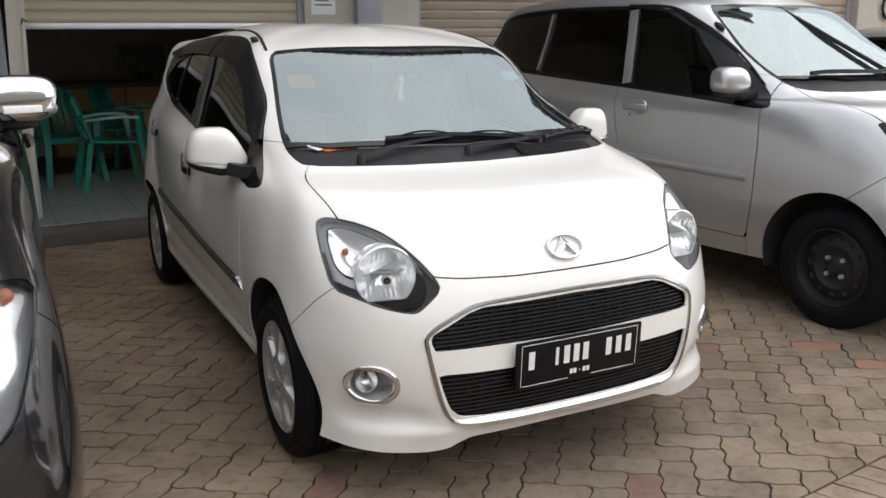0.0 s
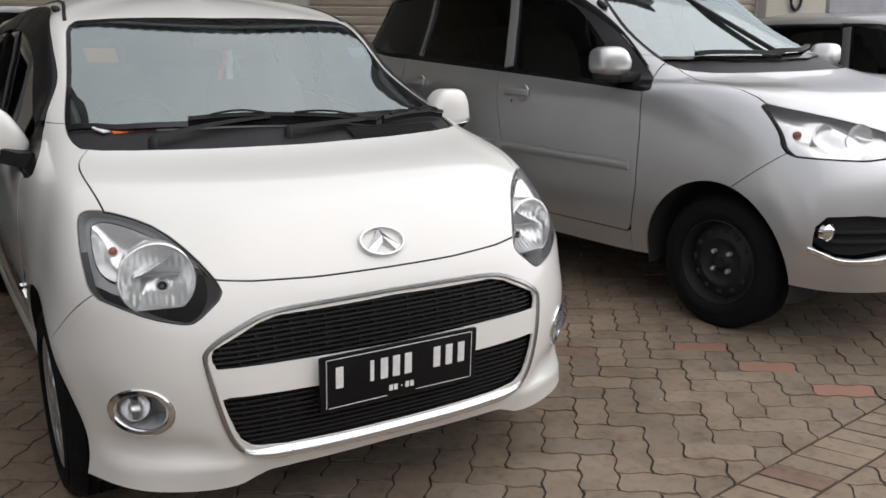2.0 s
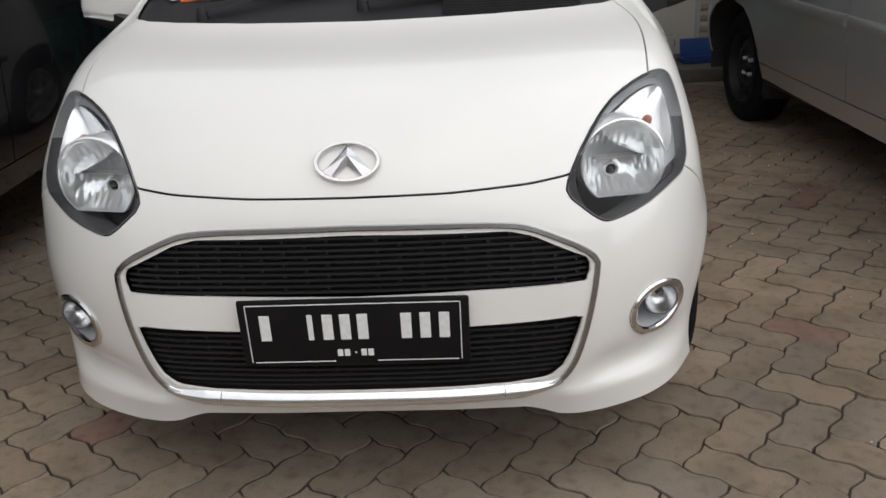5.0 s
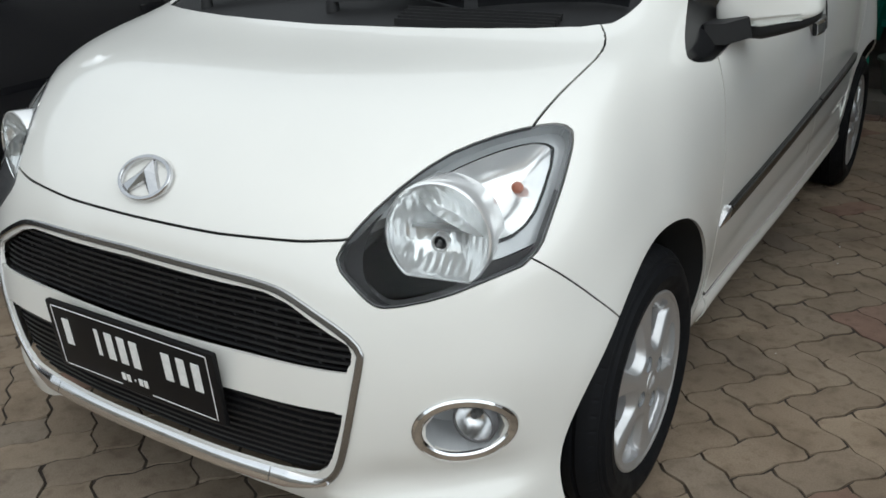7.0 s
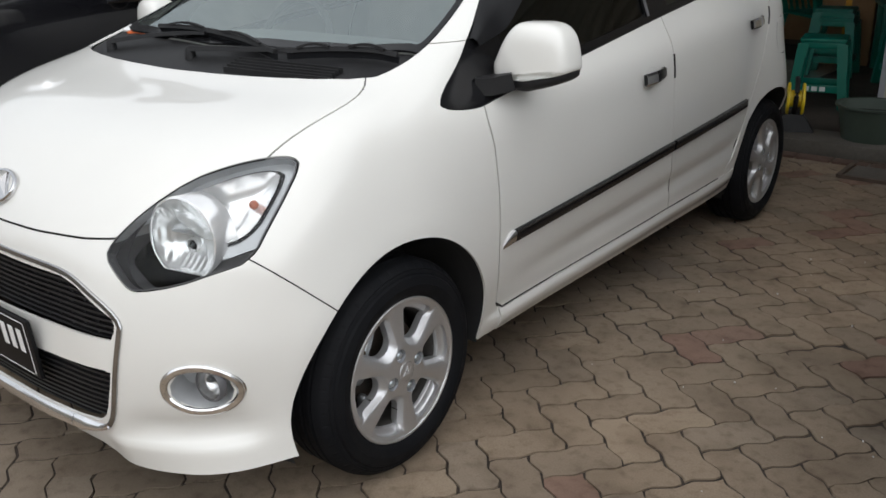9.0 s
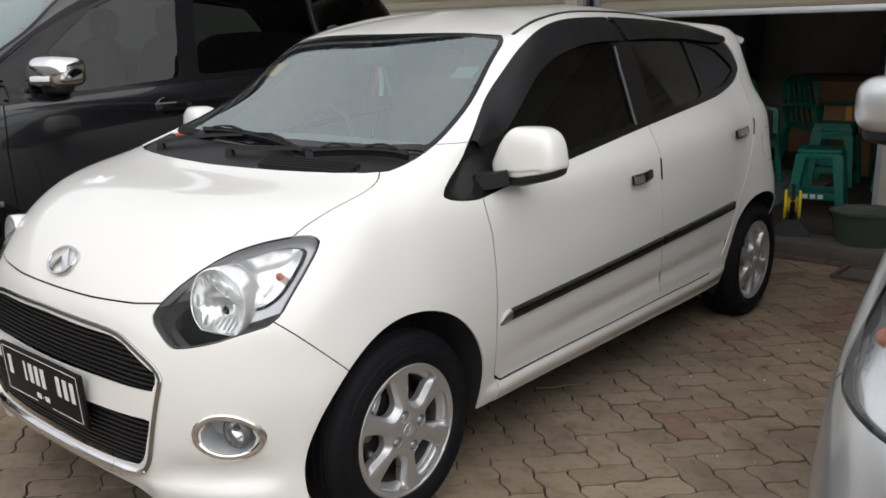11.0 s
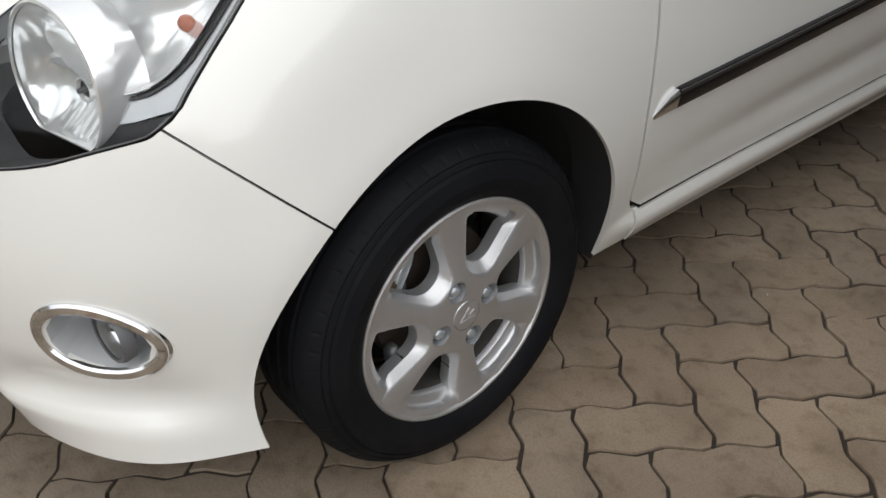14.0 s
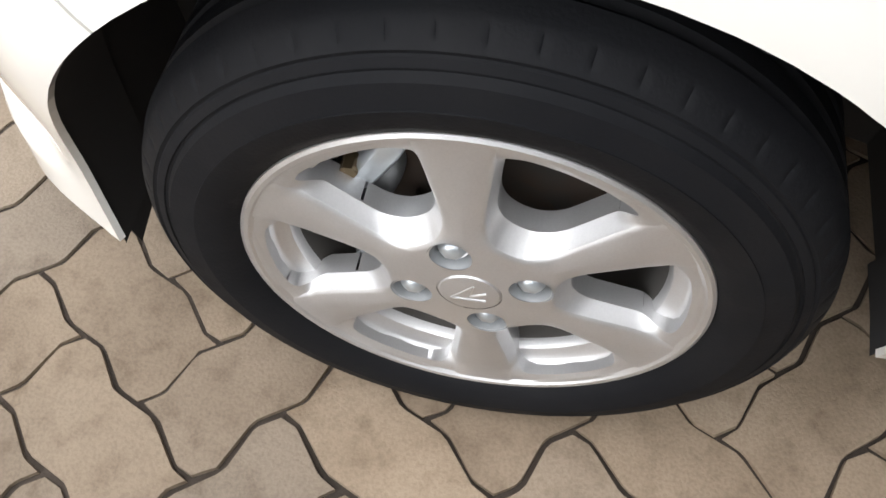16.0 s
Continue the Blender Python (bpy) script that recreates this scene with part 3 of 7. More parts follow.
    for y, z, r in spec["arches"]:
        for sg in (1, -1):
            bm = bmesh.new()
            prev = None
            for a in np.linspace(-0.19, math.pi + 0.30, 29):
                c, d = math.cos(a), math.sin(a)
                rr = r + 0.004
                ring = [bm.verts.new((sg * x, y + rr * k * c, z + rr * k * d)) for x, k in ((w + 0.055 - 0.012 * (d < 0.3), 1.0), (w - 0.02, 1.03), (w - 0.19, 1.03), (w - 0.21, 0.4))]
                if prev:
                    for k in range(3):
                        bm.faces.new((prev[k], prev[k + 1], ring[k + 1], ring[k]))
                prev = ring
            # the black edge strip just behind the cut of the body, widened to stand in for shade
            last = None
            for a in np.linspace(-0.19, math.pi + 0.24, 37):
                q = (y + (r + 0.003) * math.cos(a), z + (r + 0.003) * math.sin(a))
                x0 = side_at(base, [q])[0][0][0] - 0.006
                pair = [bm.verts.new((sg * (x0 - u), y + (r + k) * math.cos(a), z + (r + k) * math.sin(a))) for u, k in ((0.0, 0.002), (0.04, 0.005), (0.095, 0.006))]
                if last:
                    for k in range(2):
                        bm.faces.new((last[k], last[k + 1], pair[k + 1], pair[k]))
                last = pair
            part("wheel_well_liner", bm, UNDER, car)
    return got


def tyre_mesh(R, r, width, name="tyre", cuts=56):
    """A tyre about x, its outer wall at x = 0: side walls, shoulder slits and tread grooves."""
    W = width
    cut_rows = (15, 16)
    prof = [(r - 0.004, -0.012), (r + 0.004, 0.001), (r + 0.018, 0.010), (r + 0.035, 0.0125), (r + 0.0352, 0.0115), (r + 0.055, 0.008), (R - 0.034, 0.003), (R - 0.033, 0.0015), (R - 0.031, 0.0015), (R - 0.030, 0.0025), (R - 0.024, 0.0), (R - 0.023, -0.002), (R - 0.021, -0.002), (R - 0.020, -0.0015), (R - 0.0165, -0.0045), (R - 0.0135, -0.0078), (R - 0.0098, -0.0122), (R - 0.0075, -0.0155), (R - 0.0045, -0.020), (R - 0.001, -0.034)]
    for g in (0.24, 0.41, 0.59, 0.76):
        h = -W * g
        prof += [(R, h + 0.006), (R - 0.007, h + 0.0035), (R - 0.007, h - 0.0035), (R, h - 0.006)]
    prof += [(R - 0.001, -W + 0.03), (R - 0.006, -W + 0.014), (R - 0.03, -W - 0.004), (r + 0.02, -W - 0.006), (r - 0.004, -W + 0.008)]
    bm = bmesh.new()
    rows = []
    n = cuts * 7
    for i in range(n):
        a = 2 * math.pi * (i // 7 + (0.0, 0.045, 0.09, 0.25, 0.42, 0.6, 0.8)[i % 7]) / cuts
        row = []
        for j, (q, h) in enumerate(prof):
            if i % 7 == 1 and j in cut_rows:
                q -= 0.0016
            row.append(bm.verts.new((h, q * math.cos(a), q * math.sin(a))))
        rows.append(row)
    for i in range(n):
        A, B = rows[i], rows[(i + 1) % n]
        for j in range(len(prof) - 1):
            bm.faces.new((A[j], A[j + 1], B[j + 1], B[j]))
    bmesh.ops.recalc_face_normals(bm, faces=bm.faces)
    return bm


def alloy_wheel(car):
    """A six-spoke silver alloy wheel about x, its outer face towards +x."""
    r = 0.187
    wheel = part("wheel", lathe([(r - 0.0335, -0.034), (r - 0.0315, -0.027), (r - 0.030, -0.0245), (r - 0.0275, -0.0235), (r - 0.019, -0.0195), (r - 0.0165, -0.0170), (r - 0.0150, -0.011), (r - 0.0125, -0.0055), (r - 0.0085, -0.0025), (r - 0.0045, 0.0016), (r - 0.001, 0.0022), (r + 0.002, 0.0005), (r + 0.004, -0.006)], 96), ALLOY, car, "silver six-spoke alloy wheel with black tyre")
    part("tyre", tyre_mesh(0.2785, r, 0.175), RUBBER, wheel, "worn black rubber tyre")
    # the barrel behind the rim's ledge is in a darker metal
    part("barrel", lathe([(r - 0.002, -0.16), (r + 0.004, -0.152), (r - 0.012, -0.14), (r - 0.022, -0.12), (r - 0.036, -0.09), (r - 0.038, -0.05), (r - 0.0335, -0.034)], 96), BARRELMETAL, wheel, "barrel of darker metal than the rim")
    # the cast face: a dished disc with six windows between its spokes
    rr, aa = np.concatenate([np.linspace(0.0268, 0.16, 58), np.linspace(0.1622, r - 0.002, 14)]), np.linspace(0, 2 * math.pi, 385)
    flat = np.stack([np.zeros((len(rr), len(aa))), rr[:, None] * np.cos(aa), rr[:, None] * np.sin(aa)], 2)
    face = grid_surf(flat)
    PH = 96.0
    scoop_o = [(0.066, 0.0), (0.068, 0.016), (0.080, 0.029), (0.100, 0.0372), (0.136, 0.0505), (0.160, 0.0605), (0.1705, 0.0665), (0.1722, 0.0655), (0.1735, 0.052), (0.1745, 0.02), (0.175, 0.0)]
    open_o = [(0.078, 0.0), (0.080, 0.015), (0.090, 0.0265), (0.108, 0.034), (0.138, 0.0455), (0.154, 0.0505), (0.165, 0.046), (0.1705, 0.02), (0.171, 0.0)]
    scoop_o, open_o = (o + [(u, -v) for u, v in o[-2:0:-1]] for o in (scoop_o, open_o))
    scoops, opens = [], []
    for k in range(6):
        a0 = radians(PH + 30 + 60 * k)
        e1, e2 = np.array((math.cos(a0), math.sin(a0))), np.array((-math.sin(a0), math.cos(a0)))
        scoops.append(np.array([e1 * u + e2 * v for u, v in rounded(scoop_o, 1)]))
        opens.append(np.array([e1 * u + e2 * v for u, v in rounded(open_o, 2)]))
    in_scoop = lambda V: np.max([inside_poly(V[:, 1:], w_) for w_ in scoops], axis=0)
    in_open = lambda V: np.max([inside_poly(V[:, 1:], w_) for w_ in opens], axis=0)
    face = cut(face, in_open)[1]
    nuts = np.array([(0.05 * math.cos(radians(19 + 90 * k)), 0.05 * math.sin(radians(19 + 90 * k))) for k in range(4)])
    face = cut(face, lambda V: 0.0168 - np.min(np.hypot(V[:, None, 1] - nuts[:, 0], V[:, None, 2] - nuts[:, 1]), axis=1))[1]
    slopes, flats = cut(face, in_scoop)

    def dished(s, sunk):
        rad = np.hypot(s.V[:, 1], s.V[:, 2])
        s.V[:, 0] = np.interp(rad, [0.0, 0.03, 0.06, 0.1, 0.14, 0.165, 0.178, 0.187], [0.006, 0.006, 0.0045, 0.0012, -0.0012, -0.0012, -0.0008, 0.0006])
        # rounded shoulders where the spokes fall off into the windows
        out = np.clip(-in_scoop(s.V), 0, 1)
        s.V[:, 0] -= 0.0011 * np.clip(1 - out / 0.003, 0, 1) ** 2 + 0.0042 * np.clip(1 - out / 0.021, 0, 1) ** 2 * ramp(rad, 0.058, 0.085) * (1 - ramp(rad, 0.158, 0.176))
        if sunk:
            ds, do = np.maximum(in_scoop(s.V), 0), np.maximum(-in_open(s.V), 0)
            s.V[:, 0] -= 0.0165 * (ds / (ds + do + 0.0012)) ** 0.85 * (1 - 0.92 * ramp(rad, 0.142, 0.169))
        return renormal(s, (1.0, 0, 0))

    def straight_rim(s):
        e = edge_rim(Surf(s.V, np.tile((1.0, 0.0, 0.0), (len(s.V), 1)), s.F), 0.02)
        e.N[:len(s.N)] = s.N
        return e

    surf_part("spoke_face", joined(dished(flats, False), straight_rim(dished(slopes, True))), ALLOY, wheel)
    part("brake_disc", lathe([(0.0, -0.085), (0.06, -0.085), (0.062, -0.07), (0.115, -0.07), (0.118, -0.078), (0.118, -0.09), (0.0, -0.09)], 40), DARKMETAL, wheel)
    part("brake_drum", lathe([(0.16, -0.15), (0.15, -0.13), (0.0, -0.13)], 40), UNDER, wheel)
    cal = egg((0.055, 0.052, 0.10), (-0.07, -0.100, 0.035), 3.2, 18, 12, rot=(-22, 0, 0))
    caliper = part("brake_caliper", cal, CASTMETAL, wheel, "grey cast caliper")
    part("slide_arm", egg((0.03, 0.024, 0.085), (-0.052, -0.084, 0.085), 3.4, 14, 10, rot=(-30, 0, 0)), ZINC, caliper, "pale grey metal arm")
    part("banjo_bolt", lathe([(0.0, 0.0), (0.0075, 0.0), (0.008, -0.016)], 6, at=(-0.035, -0.104, 0.078)), BRASS, caliper, "brass bolt")
    part("caliper_bolt", lathe([(0.0, 0.0), (0.009, -0.001), (0.010, -0.02)], 6, at=(-0.038, -0.100, -0.052)), ZINC, caliper)
    part("guide_pin", egg((0.026, 0.022, 0.04), (-0.052, -0.100, -0.058), 2.8, 14, 10), CASTMETAL, caliper)
    part("hub", lathe([(0.0, -0.006), (0.032, -0.0035), (0.05, -0.018), (0.062, -0.03), (0.060, -0.036), (0.0, -0.036)], 48), ALLOY, wheel)
    part("centre_cap", lathe([(0.0, 0.0085), (0.02, 0.008), (0.0245, 0.0068), (0.0252, 0.0054), (0.0262, 0.0058), (0.0272, 0.004), (0.0275, -0.02)], 40), ALLOY, wheel)
    bm = bmesh.new()
    for p, q in (((-0.014, -0.008), (0.003, 0.014)), ((0.003, 0.014), (0.0, -0.002)), ((0.0, -0.002), (0.014, 0.006)), ((-0.014, -0.008), (0.014, -0.006))):
        tube([(0.0083, p[0], p[1]), (0.0083, q[0], q[1])], 0.0011, 6, bm)
    part("cap_emblem", bm, ALLOY, wheel)
    for k in range(4):
        a = radians(19 + 90 * k)
        y, z = 0.05 * math.cos(a), 0.05 * math.sin(a)
        # pocket walls darker than the alloy: their shading is put into the colour
        part("nut_recess", lathe([(0.0186, 0.0046), (0.0176, 0.0042), (0.0166, 0.002), (0.0156, -0.013)], 28, at=(0, y, z)), POCKETSHADE, wheel)
        part("wheel_nut", lathe([(0.0, 0.004), (0.005, 0.0035), (0.009, 0.0015), (0.0112, -0.002), (0.0122, -0.016)], 6, at=(0, y, z)), ZINC, wheel, "grey domed wheel nut")
    return wheel


def steel_wheel(car, R=0.3, r=0.19):
    """A black pressed-steel wheel about x, its outer face towards +x."""
    wheel = part("wheel", lathe([(r - 0.002, -0.17), (r - 0.02, -0.13), (r - 0.028, -0.09), (r - 0.024, -0.04), (r - 0.012, -0.014), (r - 0.004, 0.0), (r + 0.003, -0.004)], 72), BLACKPLASTIC, car, "black steel wheel with black tyre")
    part("tyre", tyre_mesh(R, r, 0.185), RUBBER, wheel, "black rubber tyre")
    part("wheel_disc", lathe([(r - 0.026, -0.055), (0.145, -0.05), (0.125, -0.034), (0.105, -0.030), (0.085, -0.045), (0.06, -0.05), (0.045, -0.044), (0.034, -0.03), (0.028, -0.022), (0.0, -0.02)], 72), BLACKPLASTIC, wheel)
    for k in range(12):
        a = 2 * math.pi * k / 12
        part("vent_hole", box((0.006, 0.018, 0.026), (-0.036, 0.137 * math.cos(a), 0.137 * math.sin(a)), 0.004, (math.degrees(a) - 0, 0, 0)), UNDER, wheel)
    for k in range(4):
        a = radians(45 + 90 * k)
        part("wheel_nut", lathe([(0.0, -0.022), (0.008, -0.023), (0.0115, -0.027), (0.0125, -0.045)], 6, at=(0, 0.055 * math.cos(a), 0.055 * math.sin(a))), ZINC, wheel, "bare metal wheel nut")
    return wheel


def set_wheels(wheel, x, ys, z):
    """The built wheel at the left front, and three copies."""
    wheel.matrix_basis = pose(x, ys[0], z)
    for sg in (1, -1):
        for y in ys:
            if (sg, y) != (1, ys[0]):
                copy_thing(wheel, pose(sg * x, y, z, 0, 0, 0 if sg > 0 else 180))


def egg(size, at, power=2.6, n=20, m=12, cutter=None, rot=(0, 0, 0)):
    """A rounded, boxy lump: a superellipsoid."""
    bm = bmesh.new()
    f = lambda v, p: math.copysign(abs(v) ** (2 / p), v)
    rows = []
    for i in range(m + 1):
        ph = -math.pi / 2 + math.pi * i / m
        row = []
        for j in range(n):
            th = 2 * math.pi * j / n
            p = Vector((size[0] / 2 * f(math.cos(ph), power) * f(math.cos(th), power), size[1] / 2 * f(math.cos(ph), power) * f(math.sin(th), power), size[2] / 2 * f(math.sin(ph), power)))
            if cutter:
                p = cutter(p)
            row.append(bm.verts.new(p))
        rows.append(row)
    for A, B in zip(rows, rows[1:]):
        for j in range(n):
            k = (j + 1) % n
            bm.faces.new((A[j], A[k], B[k], B[j]))
    bmesh.ops.remove_doubles(bm, verts=bm.verts, dist=1e-5)
    bmesh.ops.transform(bm, matrix=pose(*at, *rot), verts=bm.verts)
    return bm


# ---- the white hatchback ----
CITY_RINGS = [
    [(0, -0.565, 0.17), (0.25, -0.565, 0.17), (0.42, -0.555, 0.17), (0.632, -0.470, 0.17), (0.745, -0.338, 0.18), (0.742, 0, 0.205), (0.738, 0.37, 0.214), (0.745, 1.4, 0.225), (0.74, 2.1, 0.23), (0.70, 2.66, 0.25), (0.45, 2.82, 0.25), (0, 2.86, 0.25)],
    [(0, -0.612, 0.262), (0.25, -0.605, 0.262), (0.45, -0.575, 0.265), (0.645, -0.457, 0.275), (0.743, -0.322, 0.29), (0.765, 0, 0.29), (0.752, 0.40, 0.285), (0.764, 1.4, 0.30), (0.762, 2.1, 0.31), (0.735, 2.70, 0.33), (0.48, 2.86, 0.33), (0, 2.9, 0.33)],
    [(0, -0.612, 0.50), (0.25, -0.604, 0.50), (0.48, -0.575, 0.50), (0.67, -0.455, 0.50), (0.762, -0.31, 0.51), (0.782, 0, 0.54), (0.781, 0.41, 0.48), (0.785, 1.4, 0.53), (0.775, 2.15, 0.58), (0.745, 2.70, 0.60), (0.5, 2.84, 0.60), (0, 2.88, 0.6)],
    [(0, -0.586, 0.665), (0.25, -0.576, 0.66), (0.44, -0.541, 0.657), (0.61, -0.462, 0.655), (0.712, -0.362, 0.66), (0.772, 0, 0.70), (0.783, 0.42, 0.70), (0.785, 1.4, 0.76), (0.765, 2.2, 0.80), (0.72, 2.66, 0.82), (0.5, 2.78, 0.82), (0, 2.82, 0.82)],
    [(0, -0.43, 0.838), (0.22, -0.42, 0.838), (0.42, -0.38, 0.838), (0.585, -0.305, 0.838), (0.682, -0.225, 0.835), (0.742, 0.02, 0.845), (0.766, 0.42, 0.86), (0.766, 1.4, 0.90), (0.74, 2.27, 0.95), (0.69, 2.665, 0.98), (0.49, 2.77, 0.98), (0, 2.80, 0.98)],
    [(0, -0.04, 0.955), (0.25, -0.028, 0.957), (0.45, 0.01, 0.96), (0.605, 0.08, 0.963), (0.65, 0.16, 0.972), (0.68, 0.25, 0.975), (0.715, 0.5, 0.95), (0.722, 1.4, 0.99), (0.695, 2.2, 1.06), (0.64, 2.60, 1.11), (0.47, 2.71, 1.12), (0, 2.75, 1.12)],
    [(0, 0.38, 1.13), (0.22, 0.39, 1.13), (0.42, 0.43, 1.125), (0.56, 0.485, 1.125), (0.605, 0.545, 1.13), (0.63, 0.62, 1.14), (0.65, 0.80, 1.16), (0.662, 1.4, 1.18), (0.65, 2.1, 1.2), (0.60, 2.58, 1.22), (0.45, 2.69, 1.22), (0, 2.72, 1.22)],
    [(0, 0.775, 1.345), (0.2, 0.777, 1.345), (0.40, 0.785, 1.34), (0.51, 0.80, 1.333), (0.54, 0.86, 1.345), (0.555, 0.98, 1.36), (0.565, 1.15, 1.375), (0.57, 1.5, 1.38), (0.568, 2.08, 1.36), (0.56, 2.55, 1.33), (0.42, 2.65, 1.325), (0, 2.68, 1.325)],
    [(0, 0.88, 1.382), (0.15, 0.89, 1.382), (0.3, 0.90, 1.38), (0.42, 0.94, 1.38), (0.45, 1.0, 1.395), (0.46, 1.1, 1.408), (0.465, 1.25, 1.42), (0.465, 1.5, 1.425), (0.46, 2.0, 1.405), (0.44, 2.3, 1.38), (0.3, 2.48, 1.37), (0, 2.5, 1.37)],
    [(0, 1.06, 1.43), (0, 1.1, 1.434), (0, 1.15, 1.438), (0, 1.2, 1.442), (0, 1.25, 1.445), (0, 1.3, 1.448), (0, 1.4, 1.452), (0, 1.55, 1.454), (0, 1.9, 1.44), (0, 2.1, 1.425), (0, 2.2, 1.415), (0, 2.25, 1.41)],
]
GRILLE_UP = [(-0.1, 0.619), (0.312, 0.610), (0.36, 0.598), (0.476, 0.542), (0.475, 0.498), (0.3, 0.493), (-0.1, 0.487)]
GRILLE_LOW = [(-0.1, 0.414), (0.3, 0.42), (0.463, 0.427), (0.452, 0.385), (0.428, 0.315), (0.395, 0.286), (0.31, 0.276), (-0.1, 0.271)]
FOG_C, FOG_R = (0.63, 0.393), (0.05, 0.05)
fog_poly = [(FOG_C[0] + FOG_R[0] * math.cos(a), FOG_C[1] + FOG_R[1] * math.sin(a)) for a in np.linspace(0, 2 * math.pi, 33)[:-1]]
hood_edge = line([(0, 0.686), (0.2, 0.687), (0.36, 0.693), (0.43, 0.70), (0.6, 0.74)])
hood_side = line(curve([(-0.9, 0.62), (-0.26, 0.633), (-0.166, 0.642), (-0.08, 0.647), (0.0, 0.644), (0.05, 0.630), (0.077, 0.613), (0.1, 0.59), (0.3, 0.56)], 8))
LAMP_POLY = rounded([(0.428, 0.667), (0.434, 0.697), (0.473, 0.757), (0.526, 0.811), (0.580, 0.836), (0.634, 0.849), (0.672, 0.849), (0.692, 0.832), (0.702, 0.78), (0.705, 0.735), (0.703, 0.667), (0.643, 0.642), (0.596, 0.622), (0.520, 0.605), (0.497, 0.611), (0.468, 0.634)], 1)
ramp = lambda a, lo, hi: np.clip((a - lo) / (hi - lo), 0, 1) ** 2 * (3 - 2 * np.clip((a - lo) / (hi - lo), 0, 1))
city_sill = line([(0.2, 0.278), (0.434, 0.282), (1.452, 0.308), (2.2, 0.318)])


def city_shape(V):
    """The hatchback's chin lip and ledge, the flares round its front wheels and the rail along its sills."""
    x, y, z = V[:, 0], V[:, 1], V[:, 2]
    nose = y < -0.2
    lip = 0.014 * ramp(x, 0.38, 0.46) * ramp(0.268 - z, 0.0, 0.03)
    ledge = -0.016 * ramp(x, 0.44, 0.54) * np.exp(-((z - 0.292) / 0.026) ** 2)
    r = np.hypot(y - 0.004, z - 0.268)
    flare = 0.007 * np.exp(-(np.maximum(r - 0.345, 0) / 0.055) ** 2) * (x > 0.4) * ramp(z, 0.2, 0.4) * (y < 0.6)
    f = (city_sill(y) - z) / 0.075
    rail = 0.014 * ramp(f, -0.05, 0.28) * (1 - ramp(f, 0.4, 1.0)) * (x > 0.4) * ramp(y, 0.36, 0.42) * (1 - ramp(y, 2.05, 2.12))
    return np.where(nose, (lip + ledge) * (1 - ramp(y, -0.46, -0.35)), 0.0) + flare + rail


CITY = dict(
    shape=city_shape,
    rings=CITY_RINGS, arches=[(0.004, 0.268, 0.345), (2.45, 0.275, 0.337)], lip=line([(0, 0.208), (0.35, 0.206), (0.415, 0.18), (0.5, 0.178), (0.62, 0.183), (0.75, 0.197)]),
    holes=[np.array(GRILLE_UP), np.array(GRILLE_LOW), np.array(fog_poly)], hole_y=-0.3,
    screen=rounded([(-0.3, -0.04), (0.0, -0.04), (0.25, -0.028), (0.45, 0.01), (0.612, 0.08), (0.635, 0.17), (0.632, 0.285), (0.60, 0.44), (0.558, 0.62), (0.522, 0.80), (0.40, 0.787), (0.0, 0.777), (-0.3, 0.777)], 1),
    screen_z=0.9, screen_y=0.95, screen_top=0.76, cowl=line([(0, 0.10), (0.3, 0.125), (0.5, 0.17), (0.62, 0.24), (0.7, 0.27)]), frit=0.035,
    window_zone=rounded([(0.196, 0.886), (0.205, 0.912), (0.33, 0.972), (0.40, 1.03), (0.54, 1.122), (0.65, 1.202), (0.76, 1.280), (0.87, 1.334), (0.96, 1.362), (1.12, 1.388), (1.5, 1.40), (2.0, 1.378), (2.30, 1.325), (2.395, 1.20), (2.34, 1.135), (2.2, 1.085), (1.9, 1.05), (1.37, 0.992), (0.85, 0.934), (0.42, 0.885), (0.33, 0.868)], 2),
    panes=[np.array([(0.50, 0.925), (0.53, 1.03), (0.86, 1.24), (1.06, 1.31), (1.29, 1.335), (1.325, 1.01), (0.9, 0.965)]), np.array([(1.487, 1.028), (1.45, 1.335), (1.9, 1.315), (1.95, 1.08)]), np.array([(1.985, 1.085), (1.94, 1.31), (2.2, 1.275), (2.33, 1.18), (2.2, 1.11)])],
    lamp=LAMP_POLY, lamp_y=-0.1,
    hood=lambda V: np.where((V[:, 1] < 0.15) & (V[:, 2] < 1.0), np.minimum(V[:, 2] - hood_edge(V[:, 0]), hood_side(V[:, 1]) - V[:, 0]), -1.0),
    bumper=lambda V: np.where(V[:, 1] < -0.15, (0.671 - 0.973 * (V[:, 1] + 0.378) - V[:, 2]) * 0.717, -1.0),
    seams=(line([(0.15, 0.43), (0.282, 0.425), (0.31, 0.404), (0.475, 0.39), (0.65, 0.382), (0.765, 0.371), (0.84, 0.352), (0.875, 0.352), (0.92, 0.40), (1.0, 0.48), (1.2, 0.78)]), line([(0.15, 1.50), (0.395, 1.472), (0.556, 1.440), (0.70, 1.428), (0.80, 1.426), (0.9, 1.427), (0.994, 1.422), (1.2, 1.40)]), line([(0.2, 1.93), (0.313, 1.945), (0.34, 2.02), (0.376, 2.07), (0.587, 2.205), (0.747, 2.305), (0.88, 2.38), (0.95, 2.41), (1.03, 2.41), (1.1, 2.39), (1.2, 2.36)])),
    sill=city_sill, door_top=1.16, fender_top=1.025, fender_y=0.425, rocker_out=0.003, crease=line([(0.4, 0.355), (1.45, 0.40), (2.2, 0.43)]),
)
city_car = thing("hatchback_car", "white five-door hatchback car with chrome grille surround parked on paving", "car")
c = shell_parts(city_car, CITY, WHITE)
base = c["shell"]
set_wheels(alloy_wheel(city_car), 0.772, (0.0, 2.455), 0.2755)

